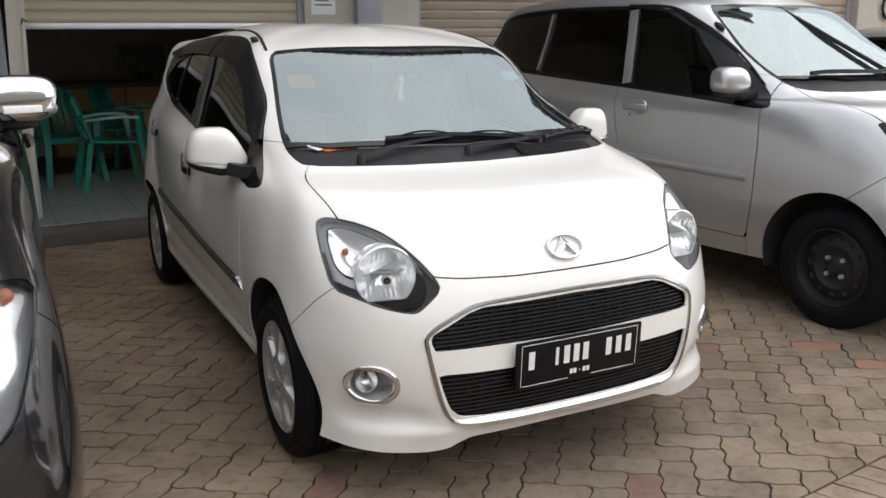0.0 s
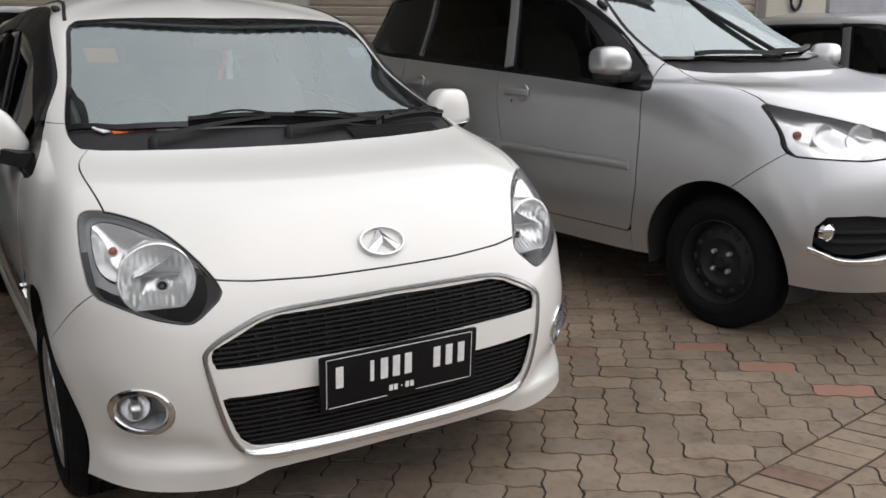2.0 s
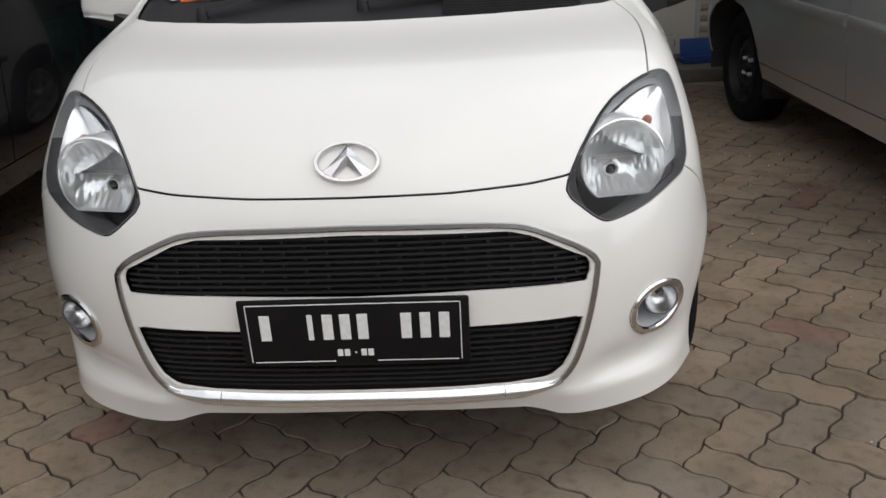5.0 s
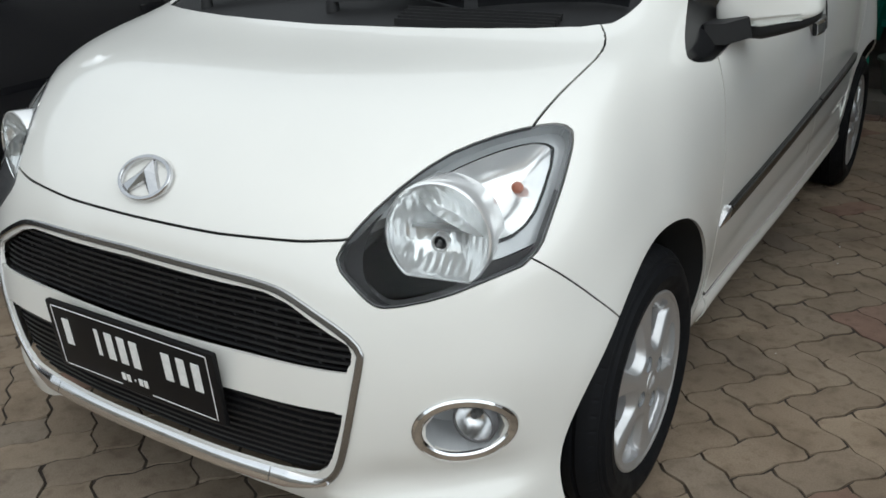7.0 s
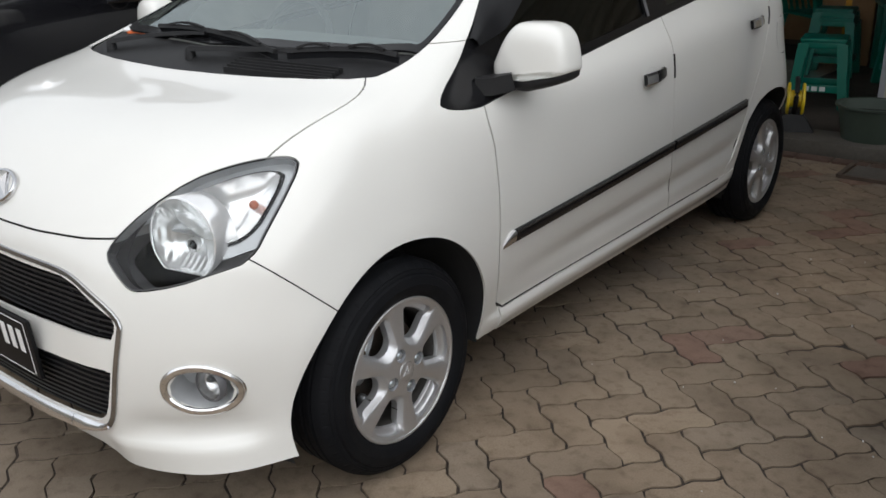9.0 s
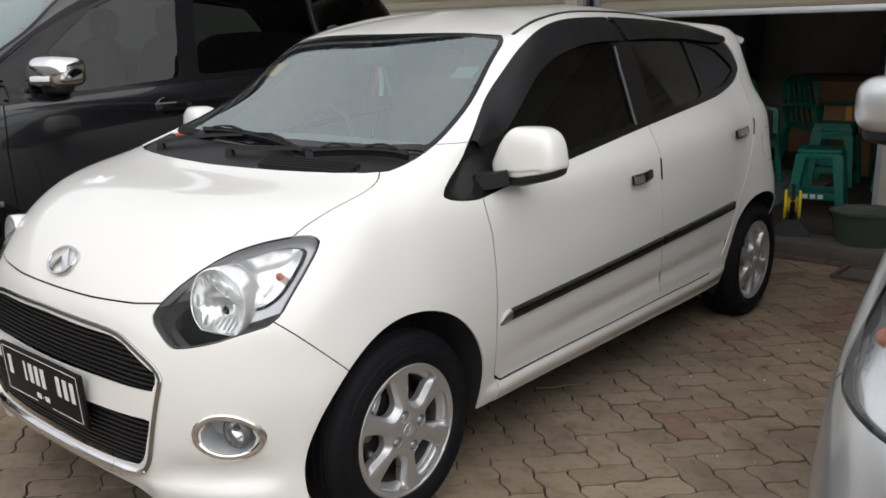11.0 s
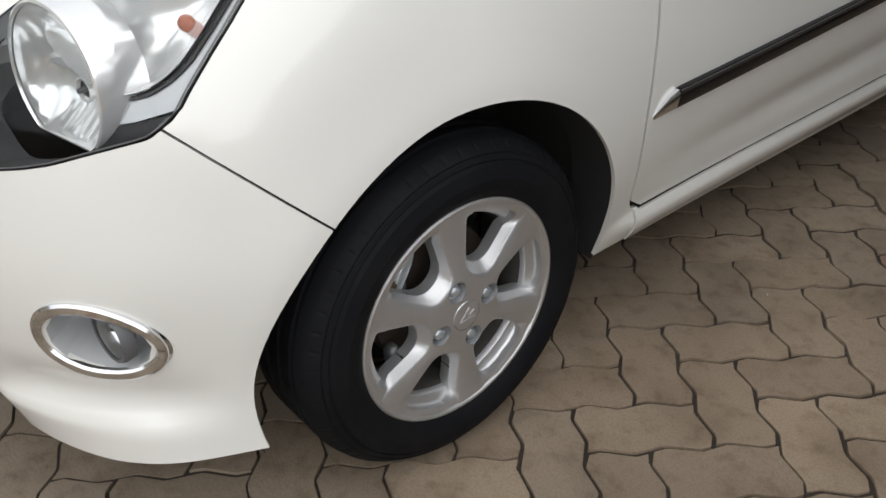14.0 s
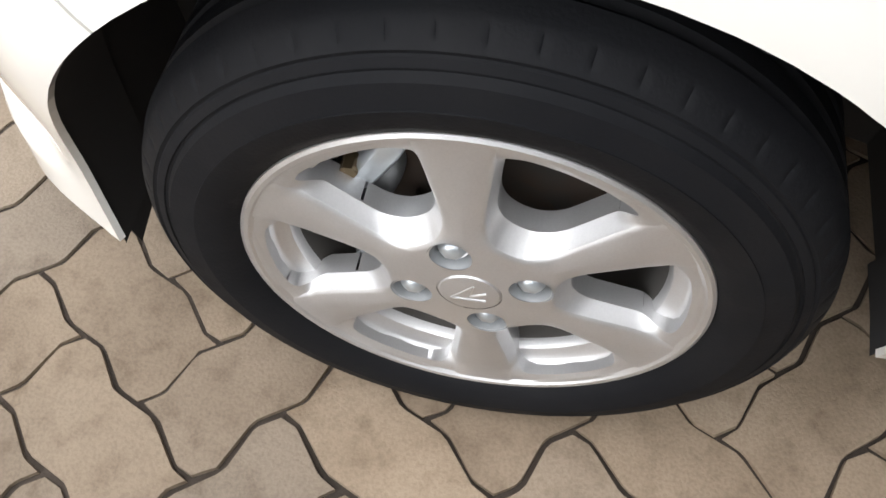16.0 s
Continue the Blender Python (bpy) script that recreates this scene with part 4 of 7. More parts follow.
# grille backing, slats and chrome surround
def band(s, axis, mid, half):
    """The part of a surface within half of mid along an axis."""
    return cut(cut(s, lambda V: V[:, axis] - mid + half)[0], lambda V: mid + half - V[:, axis])[0]


for hole, (z0, z1, n) in zip(c["holes"][:2], ((0.49, 0.614, 10), (0.274, 0.424, 11))):
    surf_part("grille_backing", whole(hole).pushed(-0.04), GRILLEBLACK, city_car)
    for k in range(n):
        z = z0 + (z1 - z0) * (k + 0.5) / n
        h = (z1 - z0) / n * 0.2
        slat = band(hole, 2, z, h).pushed(-0.016)
        for piece in islands(whole(slat)) if len(slat.F) else []:
            surf_part("grille_slat", piece, SLATBLACK, city_car, rim=0.01)
    # short uprights tie each pair of slats, staggered from row to row
    for k in range(n - 1):
        z = z0 + (z1 - z0) * (k + 1.0) / n
        for x in np.arange(0.05 + 0.045 * (k % 2), 0.47, 0.09):
            bar = band(band(hole, 0, x, 0.003), 2, z, (z1 - z0) / n * 0.34).pushed(-0.022)
            for h_ in (bar, bar.mirrored()):
                if len(bar.F) > 1:
                    surf_part("grille_bar", h_, SLATBLACK, city_car, rim=0.015)


def chrome_loop(q, n=6):
    """A strip's path on the front, mirrored about the middle into one closed loop."""
    P = rounded(q, 2, closed=False)
    p, m = front_at(base, P)
    p[:, 0], m[0, 0], m[-1, 0] = P[:, 0], 0, 0
    return np.concatenate([p, (p * FLIP)[::-1][1:-1]]), np.concatenate([m, (m * FLIP)[::-1][1:-1]])


p, m = chrome_loop([(0, 0.631), (0.2, 0.628), (0.318, 0.622), (0.37, 0.609), (0.491, 0.549), (0.488, 0.50), (0.471, 0.405), (0.447, 0.318), (0.42, 0.279), (0.395, 0.267), (0.31, 0.260), (0.15, 0.257), (0, 0.256)])
surround = part("grille_surround", sweep(p, strip_section(0.0125, 0.006, 0.35), m, closed=True), SATINCHROME, city_car, "satin chrome strip round the grille")
lower_run = np.array([i for i in list(range(len(p))) if p[i, 2] < 0.285])
lower_run = lower_run[np.argsort(p[lower_run, 0])]
lp, ln_ = p[lower_run] + m[lower_run] * 0.003, m[lower_run]
keep_ = np.concatenate([[True], np.linalg.norm(np.diff(lp, axis=0), axis=1) > 1e-4])
lp, ln_ = lp[keep_], ln_[keep_]
for a, b in ((-1.0, -0.3), (-0.298, 0.298), (0.3, 1.0)):
    pts_ = np.stack([np.interp(np.linspace(max(a, lp[0, 0]), min(b, lp[-1, 0]), 18), lp[:, 0], lp[:, c_]) for c_ in range(3)], 1)
    nrm_ = np.stack([np.interp(pts_[:, 0], lp[:, 0], ln_[:, c_]) for c_ in range(3)], 1) + np.array([0, 0, 0.75])
    part("lower_chrome", sweep(pts_, strip_section(0.032, 0.009, 0.35), nrm_, scale=np.clip((0.455 - np.abs(pts_[:, 0])) / 0.12, 0.42, 1.0)), CHROME, surround, "polished chrome lip")

# number plate with its frame; the characters are bars
plate_root = part("number_plate", box((0.462, 0.012, 0.150), (0, -0.632, 0.4235), 0.008, (4, 0, 0)), PLATEBLACK, city_car, "black number plate in a black frame")
PM = pose(0, -0.6385, 0.4235, 94, 0, 0)
plate_root.matrix_basis = Matrix.Identity(4)


def plate_bar(x, z, w, h, mat=WHITEINK, d=0.0015):
    bm = box((w, h, d), (x, z, 0.0), 0.0006, seg=1)
    bmesh.ops.transform(bm, matrix=PM, verts=bm.verts)
    part("plate_mark", bm, mat, plate_root, "white bar")


for x in (-0.178, -0.087, -0.052, -0.017, 0.018, 0.105, 0.143, 0.181):
    plate_bar(x, 0.014, 0.011 if x == -0.087 else 0.021, 0.058)
for x in (-0.032, -0.018, 0.016, 0.030):
    plate_bar(x, -0.046, 0.011, 0.016)
plate_bar(0.0, -0.046, 0.004, 0.004)
for x, z, w, h in ((0, 0.066, 0.425, 0.002), (-0.2135, 0, 0.002, 0.132), (0.2135, 0, 0.002, 0.132), (-0.125, -0.066, 0.165, 0.002), (0.125, -0.066, 0.165, 0.002)):
    plate_bar(x, z, w, h)

# emblem on the hood: an oval ring round a plain three-armed shape
ep, en = front_at(base, [(0.0, 0.744)])
E0, EN = ep[0], en[0] / np.linalg.norm(en[0])
EU = np.cross(EN, (1.0, 0, 0))
EU = EU if EU[2] > 0 else -EU
loop = [E0 + EN * 0.006 + np.array((0.062 * math.cos(a), 0, 0)) + EU * 0.041 * math.sin(a) for a in np.linspace(0, 2 * math.pi, 49)[:-1]]
emblem = part("hood_emblem", sweep(loop, strip_section(0.008, 0.006), np.tile(EN, (48, 1)), closed=True), EMBLEM, city_car, "chrome oval hood emblem")
star = [(0.0, 0.039), (0.020, 0.012), (0.050, -0.021), (0.032, -0.032), (0.0, -0.006), (-0.032, -0.032), (-0.050, -0.021), (-0.020, 0.012)]
arms = bmesh.new()
at_ = lambda a, b, up: E0 + EN * up + np.array((a, 0, 0)) + EU * b
tip = arms.verts.new(at_(0.0, 0.011, 0.0165))
fr = [arms.verts.new(at_(a * 0.96, b * 0.96, 0.0075)) for a, b in star]
bk = [arms.verts.new(at_(a * 1.03, b * 1.03, 0.0005)) for a, b in star]
for i in range(len(star)):
    j = (i + 1) % len(star)
    arms.faces.new((tip, fr[i], fr[j]))
    arms.faces.new((fr[i], bk[i], bk[j], fr[j]))
bmesh.ops.recalc_face_normals(arms, faces=arms.faces)
part("emblem_star", arms, EMBLEM, emblem, smooth=False)

# fog lamps
fog_hole = c["holes"][2]
for sg in (1, -1):
    turn_a = np.linspace(0, 2 * math.pi, 57)[:-1]
    q = [(FOG_C[0] + 0.060 * math.cos(a), FOG_C[1] + 0.0555 * math.sin(a)) for a in turn_a]
    p, m = front_at(base, q)
    # the ring lies flatter than the bumper's corner: its outer side stands proud on a chrome wall
    y_in = p[:, 1].min()
    ring_p = p.copy()
    ring_p[:, 1] = y_in + 0.97 * (p[:, 1] - y_in)
    lean = np.tile(np.array([0.6, -0.8, 0.05]) / np.linalg.norm([0.6, -0.8, 0.05]), (len(p), 1))
    k = np.array([sg, 1, 1])
    fog = part("fog_lamp", sweep(ring_p * k, strip_section(0.016, 0.006, 0.45), lean * k, closed=True), CHROME, city_car, "round fog lamp in a chrome ring")
    foot, _ = front_at(base, [(FOG_C[0] + 0.0658 * math.cos(a), FOG_C[1] + 0.0622 * math.sin(a)) for a in turn_a])
    crest = ring_p + np.stack([0.0085 * np.cos(turn_a), 0 * turn_a, 0.0085 * np.sin(turn_a)], 1)
    rows_ = [crest * (1 - t) + (foot + np.array([0, -0.001, 0])) * t + np.array([0, -0.0035 * math.sin(math.pi * t), 0]) for t in (0, 0.25, 0.5, 0.75, 1.0)]
    G = np.stack([np.concatenate([r_, r_[:1]]) for r_ in rows_], 0) * k
    surf_part("ring_wall", renormal(grid_surf(G), (0.5 * sg, -0.85, 0.1)), CHROME, fog)
    cupm = edge_rim(fog_hole, 0.075)
    back = fog_hole.pushed(-0.075)
    cup = Surf(cupm.V[len(fog_hole.V):], cupm.N[len(fog_hole.V):], cupm.F[len(fog_hole.F):] - len(fog_hole.V))
    cup = joined(cup, back)
    surf_part("fog_recess", cup if sg > 0 else cup.mirrored(), FOGCUP, fog, "pale grey bezel")
    at = Vector((sg * 0.640, -0.468, 0.402))
    turn = Vector((sg * 0.12, -1, 0.0)).to_track_quat("Z", "Y").to_matrix().to_4x4()
    bowl = lathe([(0.034, 0.0), (0.036, 0.004), (0.033, 0.003), (0.026, -0.016), (0.012, -0.026), (0.0, -0.027)], 32, "z")
    bmesh.ops.transform(bowl, matrix=Matrix.Translation(at) @ turn, verts=bowl.verts)
    part("reflector", bowl, LAMPCHROME, fog)
    rim_ = lathe([(0.033, 0.006), (0.0365, 0.007), (0.039, 0.002), (0.038, -0.012)], 36, "z")
    bmesh.ops.transform(rim_, matrix=Matrix.Translation(at) @ turn, verts=rim_.verts)
    part("lamp_rim", rim_, GREYPLASTIC, fog, "grey lamp rim")
    bulb_ = lathe([(0.0, 0.004), (0.006, 0.003), (0.009, -0.004), (0.0095, -0.022)], 20, "z")
    bmesh.ops.transform(bulb_, matrix=Matrix.Translation(at + Vector((0, 0, 0.012))) @ turn, verts=bulb_.verts)
    part("bulb_shield", bulb_, CASTMETAL, fog)
    lens = lathe([(0.0, 0.010), (0.015, 0.009), (0.027, 0.005), (0.034, 0.001)], 32, "z")
    bmesh.ops.transform(lens, matrix=Matrix.Translation(at) @ turn, verts=lens.verts)
    part("lens", lens, GLASS_LAMP, fog).visible_shadow = False

# headlamps
lamp = c["lamp"]
ax = lambda V: np.stack([np.abs(V[:, 0]), V[:, 2]], 1)
BLACK_ZONE = np.array([(0.40, 0.55), (0.40, 0.705), (0.445, 0.725), (0.50, 0.752), (0.56, 0.70), (0.62, 0.668), (0.665, 0.676), (0.72, 0.70), (0.72, 0.55)])
TURN_ZONE = rounded([(0.505, 0.765), (0.53, 0.788), (0.575, 0.812), (0.620, 0.828), (0.655, 0.831), (0.677, 0.818), (0.686, 0.745), (0.674, 0.712), (0.64, 0.70)], 1)


def drum(profile, at, turn, n=96, flute=0.0, flat=0.064):
    """A lathe about z with a flat bottom, whose inner rows may carry upright flutes."""
    bm = bmesh.new()
    rows = []
    R = max(r for r, h in profile)
    for i in range(n):
        a = 2 * math.pi * i / n
        k = min(1.0, flat / (R * max(1e-6, -math.sin(a)))) if math.sin(a) < 0 else 1.0
        row = []
        for r, h in profile:
            x, y = r * k * math.cos(a), r * k * math.sin(a)
            d = flute * math.cos(math.pi * x / 0.0075) * (0.5 + 0.5 * math.cos(math.pi * y / 0.024 + (1.2 if x > 0 else 0.0))) if h < -0.006 and r > 0.012 else 0.0
            row.append(bm.verts.new((x, y, h + d)))
        rows.append(row)
    for i in range(n):
        A, B = rows[i], rows[(i + 1) % n]
        for j in range(len(profile) - 1):
            bm.faces.new((A[j], A[j + 1], B[j + 1], B[j]))
    bmesh.ops.remove_doubles(bm, verts=bm.verts, dist=1e-5)
    bmesh.ops.recalc_face_normals(bm, faces=bm.faces)
    bmesh.ops.transform(bm, matrix=Matrix.Translation(at) @ turn, verts=bm.verts)
    return bm


bowl_profile = [(0.086, 0.0)] + [(0.086 * (1 - t) ** 0.5, -0.002 - 0.05 * t) for t in np.linspace(0.06, 0.98, 22)] + [(0.0, -0.052)]
for sg in (1, -1):
    lm = lamp if sg > 0 else lamp.mirrored()
    head = surf_part("headlight", even(lm.pushed(0.0015)), GLASS_LAMP, city_car, "clear headlight with black lower housing and silvered reflectors")
    head.visible_shadow = False
    wall = edge_rim(lm, 0.085)
    n0, f0 = len(lm.V), len(lm.F)
    open_lens = cut(lm, lambda V: np.hypot(np.abs(V[:, 0]) - 0.556, V[:, 2] - 0.697) - 0.091)[0]
    open_lens = cut(open_lens, lambda V: inside_poly(ax(V), TURN_ZONE))[1]
    black, tray = cut(open_lens, lambda V: inside_poly(ax(V), BLACK_ZONE))
    side_wall = Surf(wall.V[n0:], wall.N[n0:], wall.F[f0:] - n0)
    # upper wall in paler grey, standing in for sky reflected in the lens
    pale_side, dark_side = cut(side_wall, lambda V: V[:, 2] - 0.69 - 0.25 * (np.abs(V[:, 0]) - 0.43))
    surf_part("housing", pale_side, LAMPGREY, head, "lamp housing wall, pale to imitate sky reflected in the lens")
    surf_part("housing", dark_side, GREYPLASTIC, head, "dark lamp housing")
    inward = black.N.mean(0) / np.linalg.norm(black.N.mean(0))
    for piece in islands(Surf(black.V - inward * 0.026, black.N, black.F)):
        surf_part("black_tray", even(piece), TRAYBLACK, head, "matt black lamp tray")
    edge, tray = cut(tray, lambda V: 0.006 + inside_poly(ax(V), TURN_ZONE))
    surf_part("grey_tray", even(tray.pushed(-0.026)), LAMPGREY, head, "smoky grey tray")
    surf_part("turn_edge", edge.pushed(-0.022), GLOSSBLACK, head)
    upper = lambda V: np.where(np.abs(V[:, 0]) < 0.636, V[:, 2] - 0.68 - 0.615 * (np.abs(V[:, 0]) - 0.43), -1.0)
    rimz = cut(lm, lambda V: np.where(upper(V) > 0, 0.005, 0.0032) - inside_poly(ax(V), LAMP_POLY))[0]
    top_edge, low_edge = cut(rimz, upper)
    surf_part("seal", top_edge.pushed(0.0022), GLOSSBLACK, head, "black rubber edge")
    surf_part("lens_edge", low_edge.pushed(0.0018), GREYPLASTIC, head, "grey lens edge")
    shelf = cut(lm, lambda V: inside_poly(ax(V), TURN_ZONE))[0]
    deep = 0.014 + 0.05 * (1 - np.exp(-np.maximum(inside_poly(ax(shelf.V), TURN_ZONE), 0) / 0.022))
    bowl = Surf(shelf.V - shelf.N * deep[:, None], shelf.N, shelf.F)
    surf_part("turn_reflector", renormal(bowl, (0.5 * sg, -0.7, 0.4)), BOWL, head, "silvered reflector")
    at = Vector((sg * 0.556, -0.432, 0.699))
    turn = Vector((sg * 0.19, -1, 0.05)).to_track_quat("Z", "Y").to_matrix().to_4x4()
    part("lamp_bezel", drum([(0.0925, -0.06), (0.0925, 0.0), (0.0915, 0.004), (0.0885, 0.005), (0.086, 0.002)], at, turn, flat=0.0725), BOWL, head, "silver ring")
    part("main_reflector", drum(bowl_profile, at, turn, 160, 0.0013, 0.069), BOWL, head, "fluted silvered bowl")
    low = at + turn.to_3x3() @ Vector((sg * -0.012, -0.024, -0.040))
    part("bulb_ring", drum([(0.010, -0.01), (0.013, 0.004), (0.0155, 0.004), (0.017, -0.01)], low, turn, 32, flat=1.0), SILVERED, head)
    part("bulb_socket", drum([(0.0, 0.0), (0.011, 0.0), (0.0115, -0.01)], low, turn, 28, flat=1.0), GLOSSBLACK, head)
    part("bulb", drum([(0.0, 0.012), (0.003, 0.011), (0.004, 0.0)], low, turn, 16, flat=1.0), CASTMETAL, head)
    shade = box((0.11, 0.003, 0.024), (0, 0.006, -0.034), 0.001)
    bmesh.ops.transform(shade, matrix=Matrix.Translation(at) @ turn, verts=shade.verts)
    part("light_baffle", shade, LAMPGREY, head)
    part("front_glass", drum([(0.0, 0.012), (0.04, 0.011), (0.065, 0.008), (0.087, 0.0045)], at, turn, 56, flat=0.069), GLASS_LAMP, head).visible_shadow = False
    m_ = np.argmin(np.hypot(lm.V[:, 0] - sg * 0.652, lm.V[:, 2] - 0.783))
    part("turn_bulb", egg((0.021, 0.02, 0.02), tuple(lm.V[m_] - lm.N[m_] * 0.045), 2.0, 16, 10), AMBER, head, "amber turn bulb")

# door handles, mouldings, mirrors, visors
for sg, doors in ((1, 0), (-1, 1)):
    k = np.array([sg, 1, 1])
    for host, (y, z) in ((c["doors"][doors], (1.25, 0.824)), (c["rears"][doors], (2.22, 0.905))):
        p, m = side_at(base, [(y, z)])
        rowp, rown = side_at(base, [(y + t, z + t * 0.06) for t in np.linspace(-0.07, 0.07, 9)])
        lift = 0.012 + 0.012 * np.sin(np.linspace(0, math.pi, 9))
        rowp = rowp + rown * lift[:, None]
        section = [(-0.017, -0.006), (0.017, -0.006), (0.019, 0.002), (0.012, 0.008), (-0.012, 0.008), (-0.019, 0.002)]
        handle = part("door_handle", sweep(rowp * k, section, rown * k), GLOSSBLACK, host, "black pull handle with chrome end")
        n_end = 4 if y < 2 else 7
        part("handle_end", sweep((rowp[:n_end] + rown[:n_end] * 0.001) * k, [(u * 1.06, v * 1.06) for u, v in section], rown[:n_end] * k), CHROME, handle)
        cupp, cupn = side_at(base, [(y + 0.055 * math.cos(a) * 0.9, z + 0.03 * math.sin(a)) for a in np.linspace(0, 2 * math.pi, 25)[:-1]])
        bm = bmesh.new()
        vs = [bm.verts.new((q + n_ * 0.0012) * k) for q, n_ in zip(cupp, cupn)]
        vi = [bm.verts.new((p[0] * 0.35 + q * 0.65 + n_ * -0.004) * k) for q, n_ in zip(cupp, cupn)]
        for i in range(24):
            j = (i + 1) % 24
            bm.faces.new((vs[i], vs[j], vi[j], vi[i]))
        bm.faces.new(vi)
        bmesh.ops.recalc_face_normals(bm, faces=bm.faces)
        part("handle_recess", bm, WHITE, host)
    for host, y0, y1 in ((c["doors"][doors], 0.455, 1.437), (c["rears"][doors], 1.452, 2.15)):
        ys = np.linspace(y0, y1, 24)
        zs = 0.5 + (ys - 0.455) * 0.0525
        p, m = side_at(base, np.stack([ys, zs], 1))
        sc = np.ones(24)
        part("door_moulding", sweep(p * k, strip_section(0.036, 0.012, 0.35), m * k, scale=sc), GLOSSBLACK, host, "black and chrome door moulding")
        p2, m2 = side_at(base, np.stack([ys, zs + 0.013], 1))
        part("moulding_trim", sweep((p2 + m2 * 0.0095) * k, strip_section(0.007, 0.004), m2 * k), DARKCHROME, host, "thin smoked chrome strip")
    tipp, tipn = side_at(base, [(0.405, 0.476), (0.425, 0.487), (0.44, 0.495), (0.458, 0.501)])
    part("moulding_tip", sweep(tipp * k, strip_section(0.032, 0.011), tipn * k, scale=np.array([0.2, 0.65, 0.95, 1.05])), CHROME, c["doors"][doors], "pointed chrome end")
    # mirror
    def taper(v):
        out = v.x * sg / 0.1
        if v.z > 0:
            v.x *= 1.0 - (0.52 if out < 0 else 0.14) * v.z / 0.108
        else:
            v.z = v.z * (0.45 - 0.24 * max(0.0, out))
        v.y += 0.25 * abs(v.x) if out > 0 else 0
        return v

    def taper_low(v):
        out = v.x * sg / 0.1
        v.z = v.z * (0.9 if v.z < 0 else 1.0) + 0.026 * max(0.0, out)
        v.y += 0.25 * abs(v.x) if out > 0 else 0
        return v
    mirror = part("wing_mirror", egg((0.212, 0.125, 0.216), (sg * 0.820, 0.488, 0.964), 3.9, 40, 24, taper), WHITE, city_car, "white door mirror with black underside")
    part("mirror_base", egg((0.208, 0.12, 0.06), (sg * 0.819, 0.491, 0.924), 3.4, 32, 12, taper_low), BLACKPLASTIC, mirror)
    part("mirror_arm", sweep([(sg * 0.70, 0.40, 0.915), (sg * 0.735, 0.42, 0.915), (sg * 0.78, 0.45, 0.928)], [(-0.045, -0.022), (0.045, -0.022), (0.045, 0.022), (-0.045, 0.022)]), BLACKPLASTIC, mirror)
    part("turn_strip", box((0.15, 0.016, 0.015), (sg * 0.827, 0.424, 0.941), 0.004, (0, -sg * 7, sg * 13)), GLASS_LAMP, mirror, "clear indicator strip")
    part("mirror_glass", box((0.15, 0.004, 0.08), (sg * 0.817, 0.543, 0.983), 0.0015, (0, 0, sg * 9)), CHROME, mirror)
    # smoked wind visors over the side windows
    for ys, zs, wide in (((0.405, 0.477, 0.55, 0.65, 0.76, 0.87, 0.98, 1.12, 1.37), (1.027, 1.081, 1.131, 1.203, 1.281, 1.335, 1.366, 1.389, 1.398), (0.085, 0.095)), ((1.41, 1.6, 1.85, 2.1, 2.30), (1.399, 1.396, 1.386, 1.365, 1.323), (0.095, 0.06))):
        q = curve(np.stack([ys, zs], 1), 5)
        p, m = (glide(v) for v in side_at(base, q))
        rows = []
        t = np.linspace(0, 1, len(q))[:, None]
        d2 = np.gradient(q, axis=0)
        d2 /= np.linalg.norm(d2, axis=1, keepdims=True)
        w_ = (wide[0] + (wide[1] - wide[0]) * t) * (np.clip(0.35 + 4 * t, 0, 1) if ys[0] < 1 else np.clip(0.45 + 3 * (1 - t), 0, 1))
        down = np.stack([np.zeros(len(q)), d2[:, 1], -d2[:, 0]], 1) * w_ + m * np.array([0.0, 0, 0])
        inner = glide(side_at(base, q + down[:, 1:])[0])
        down = inner - p
        G = np.stack([p + m * 0.002, p + m * 0.012 + down * 0.12, p + m * 0.016 + down * 0.55, p + m * 0.011 + down], 0) * k
        vis = grid_surf(G)
        if sg > 0:
            vis = Surf(vis.V, -vis.N, vis.F[:, ::-1])
        surf_part("wind_visor", vis, VISOR, city_car, "smoked plastic wind visor", rim=0.003)
    # roof gutter strip
    q = curve([(0.524, 0.815), (0.512, 0.90), (0.497, 0.99), (0.48, 1.12), (0.475, 1.4), (0.475, 2.0), (0.47, 2.3)], 8)
    p, m = top_at(base, q)
    part("roof_strip", sweep(p * k, strip_section(0.012, 0.004), m * k), BLACKPLASTIC, city_car, "black roof gutter strip")
    # channel strip at the window's rear edge, edge guards on the doors
    p, m = side_at(base, [(1.333 - 0.03 * t, 1.006 + 0.285 * t) for t in np.linspace(0, 1, 8)])
    part("window_channel", sweep(p * k, strip_section(0.010, 0.004), m * k), GREYPLASTIC, c["doors"][doors], "thin grey window channel")
    for host, pts in ((c["doors"][doors], [(1.4255, 0.875), (1.4245, 0.84), (1.4245, 0.795)]), (c["rears"][doors], [(2.402, 0.955), (2.395, 0.92), (2.380, 0.885)])):
        p, m = side_at(base, curve(pts, 4))
        part("edge_guard", sweep(p * k, strip_section(0.007, 0.004), m * k), GLOSSBLACK, host, "black rubber edge guard")
# fuel flap on the left rear wing, and a black clip on the roof's edge
FLAP = rounded([(2.455, 0.755), (2.465, 0.905), (2.60, 0.905), (2.60, 0.745)], 2)
ring_ = cut(base, lambda V: np.where(V[:, 0] > 0.4, inside_poly(V[:, 1:], FLAP) + 0.003, -1.0))[0]
# no gap is cut: a black sheet round the flap paints its shadow line
surf_part("flap_gap", ring_.pushed(0.0007), GAPSHADE, city_car)
surf_part("fuel_flap", cut(ring_, lambda V: inside_poly(V[:, 1:], FLAP))[0].pushed(0.0015), WHITE, city_car, rim=0.002)
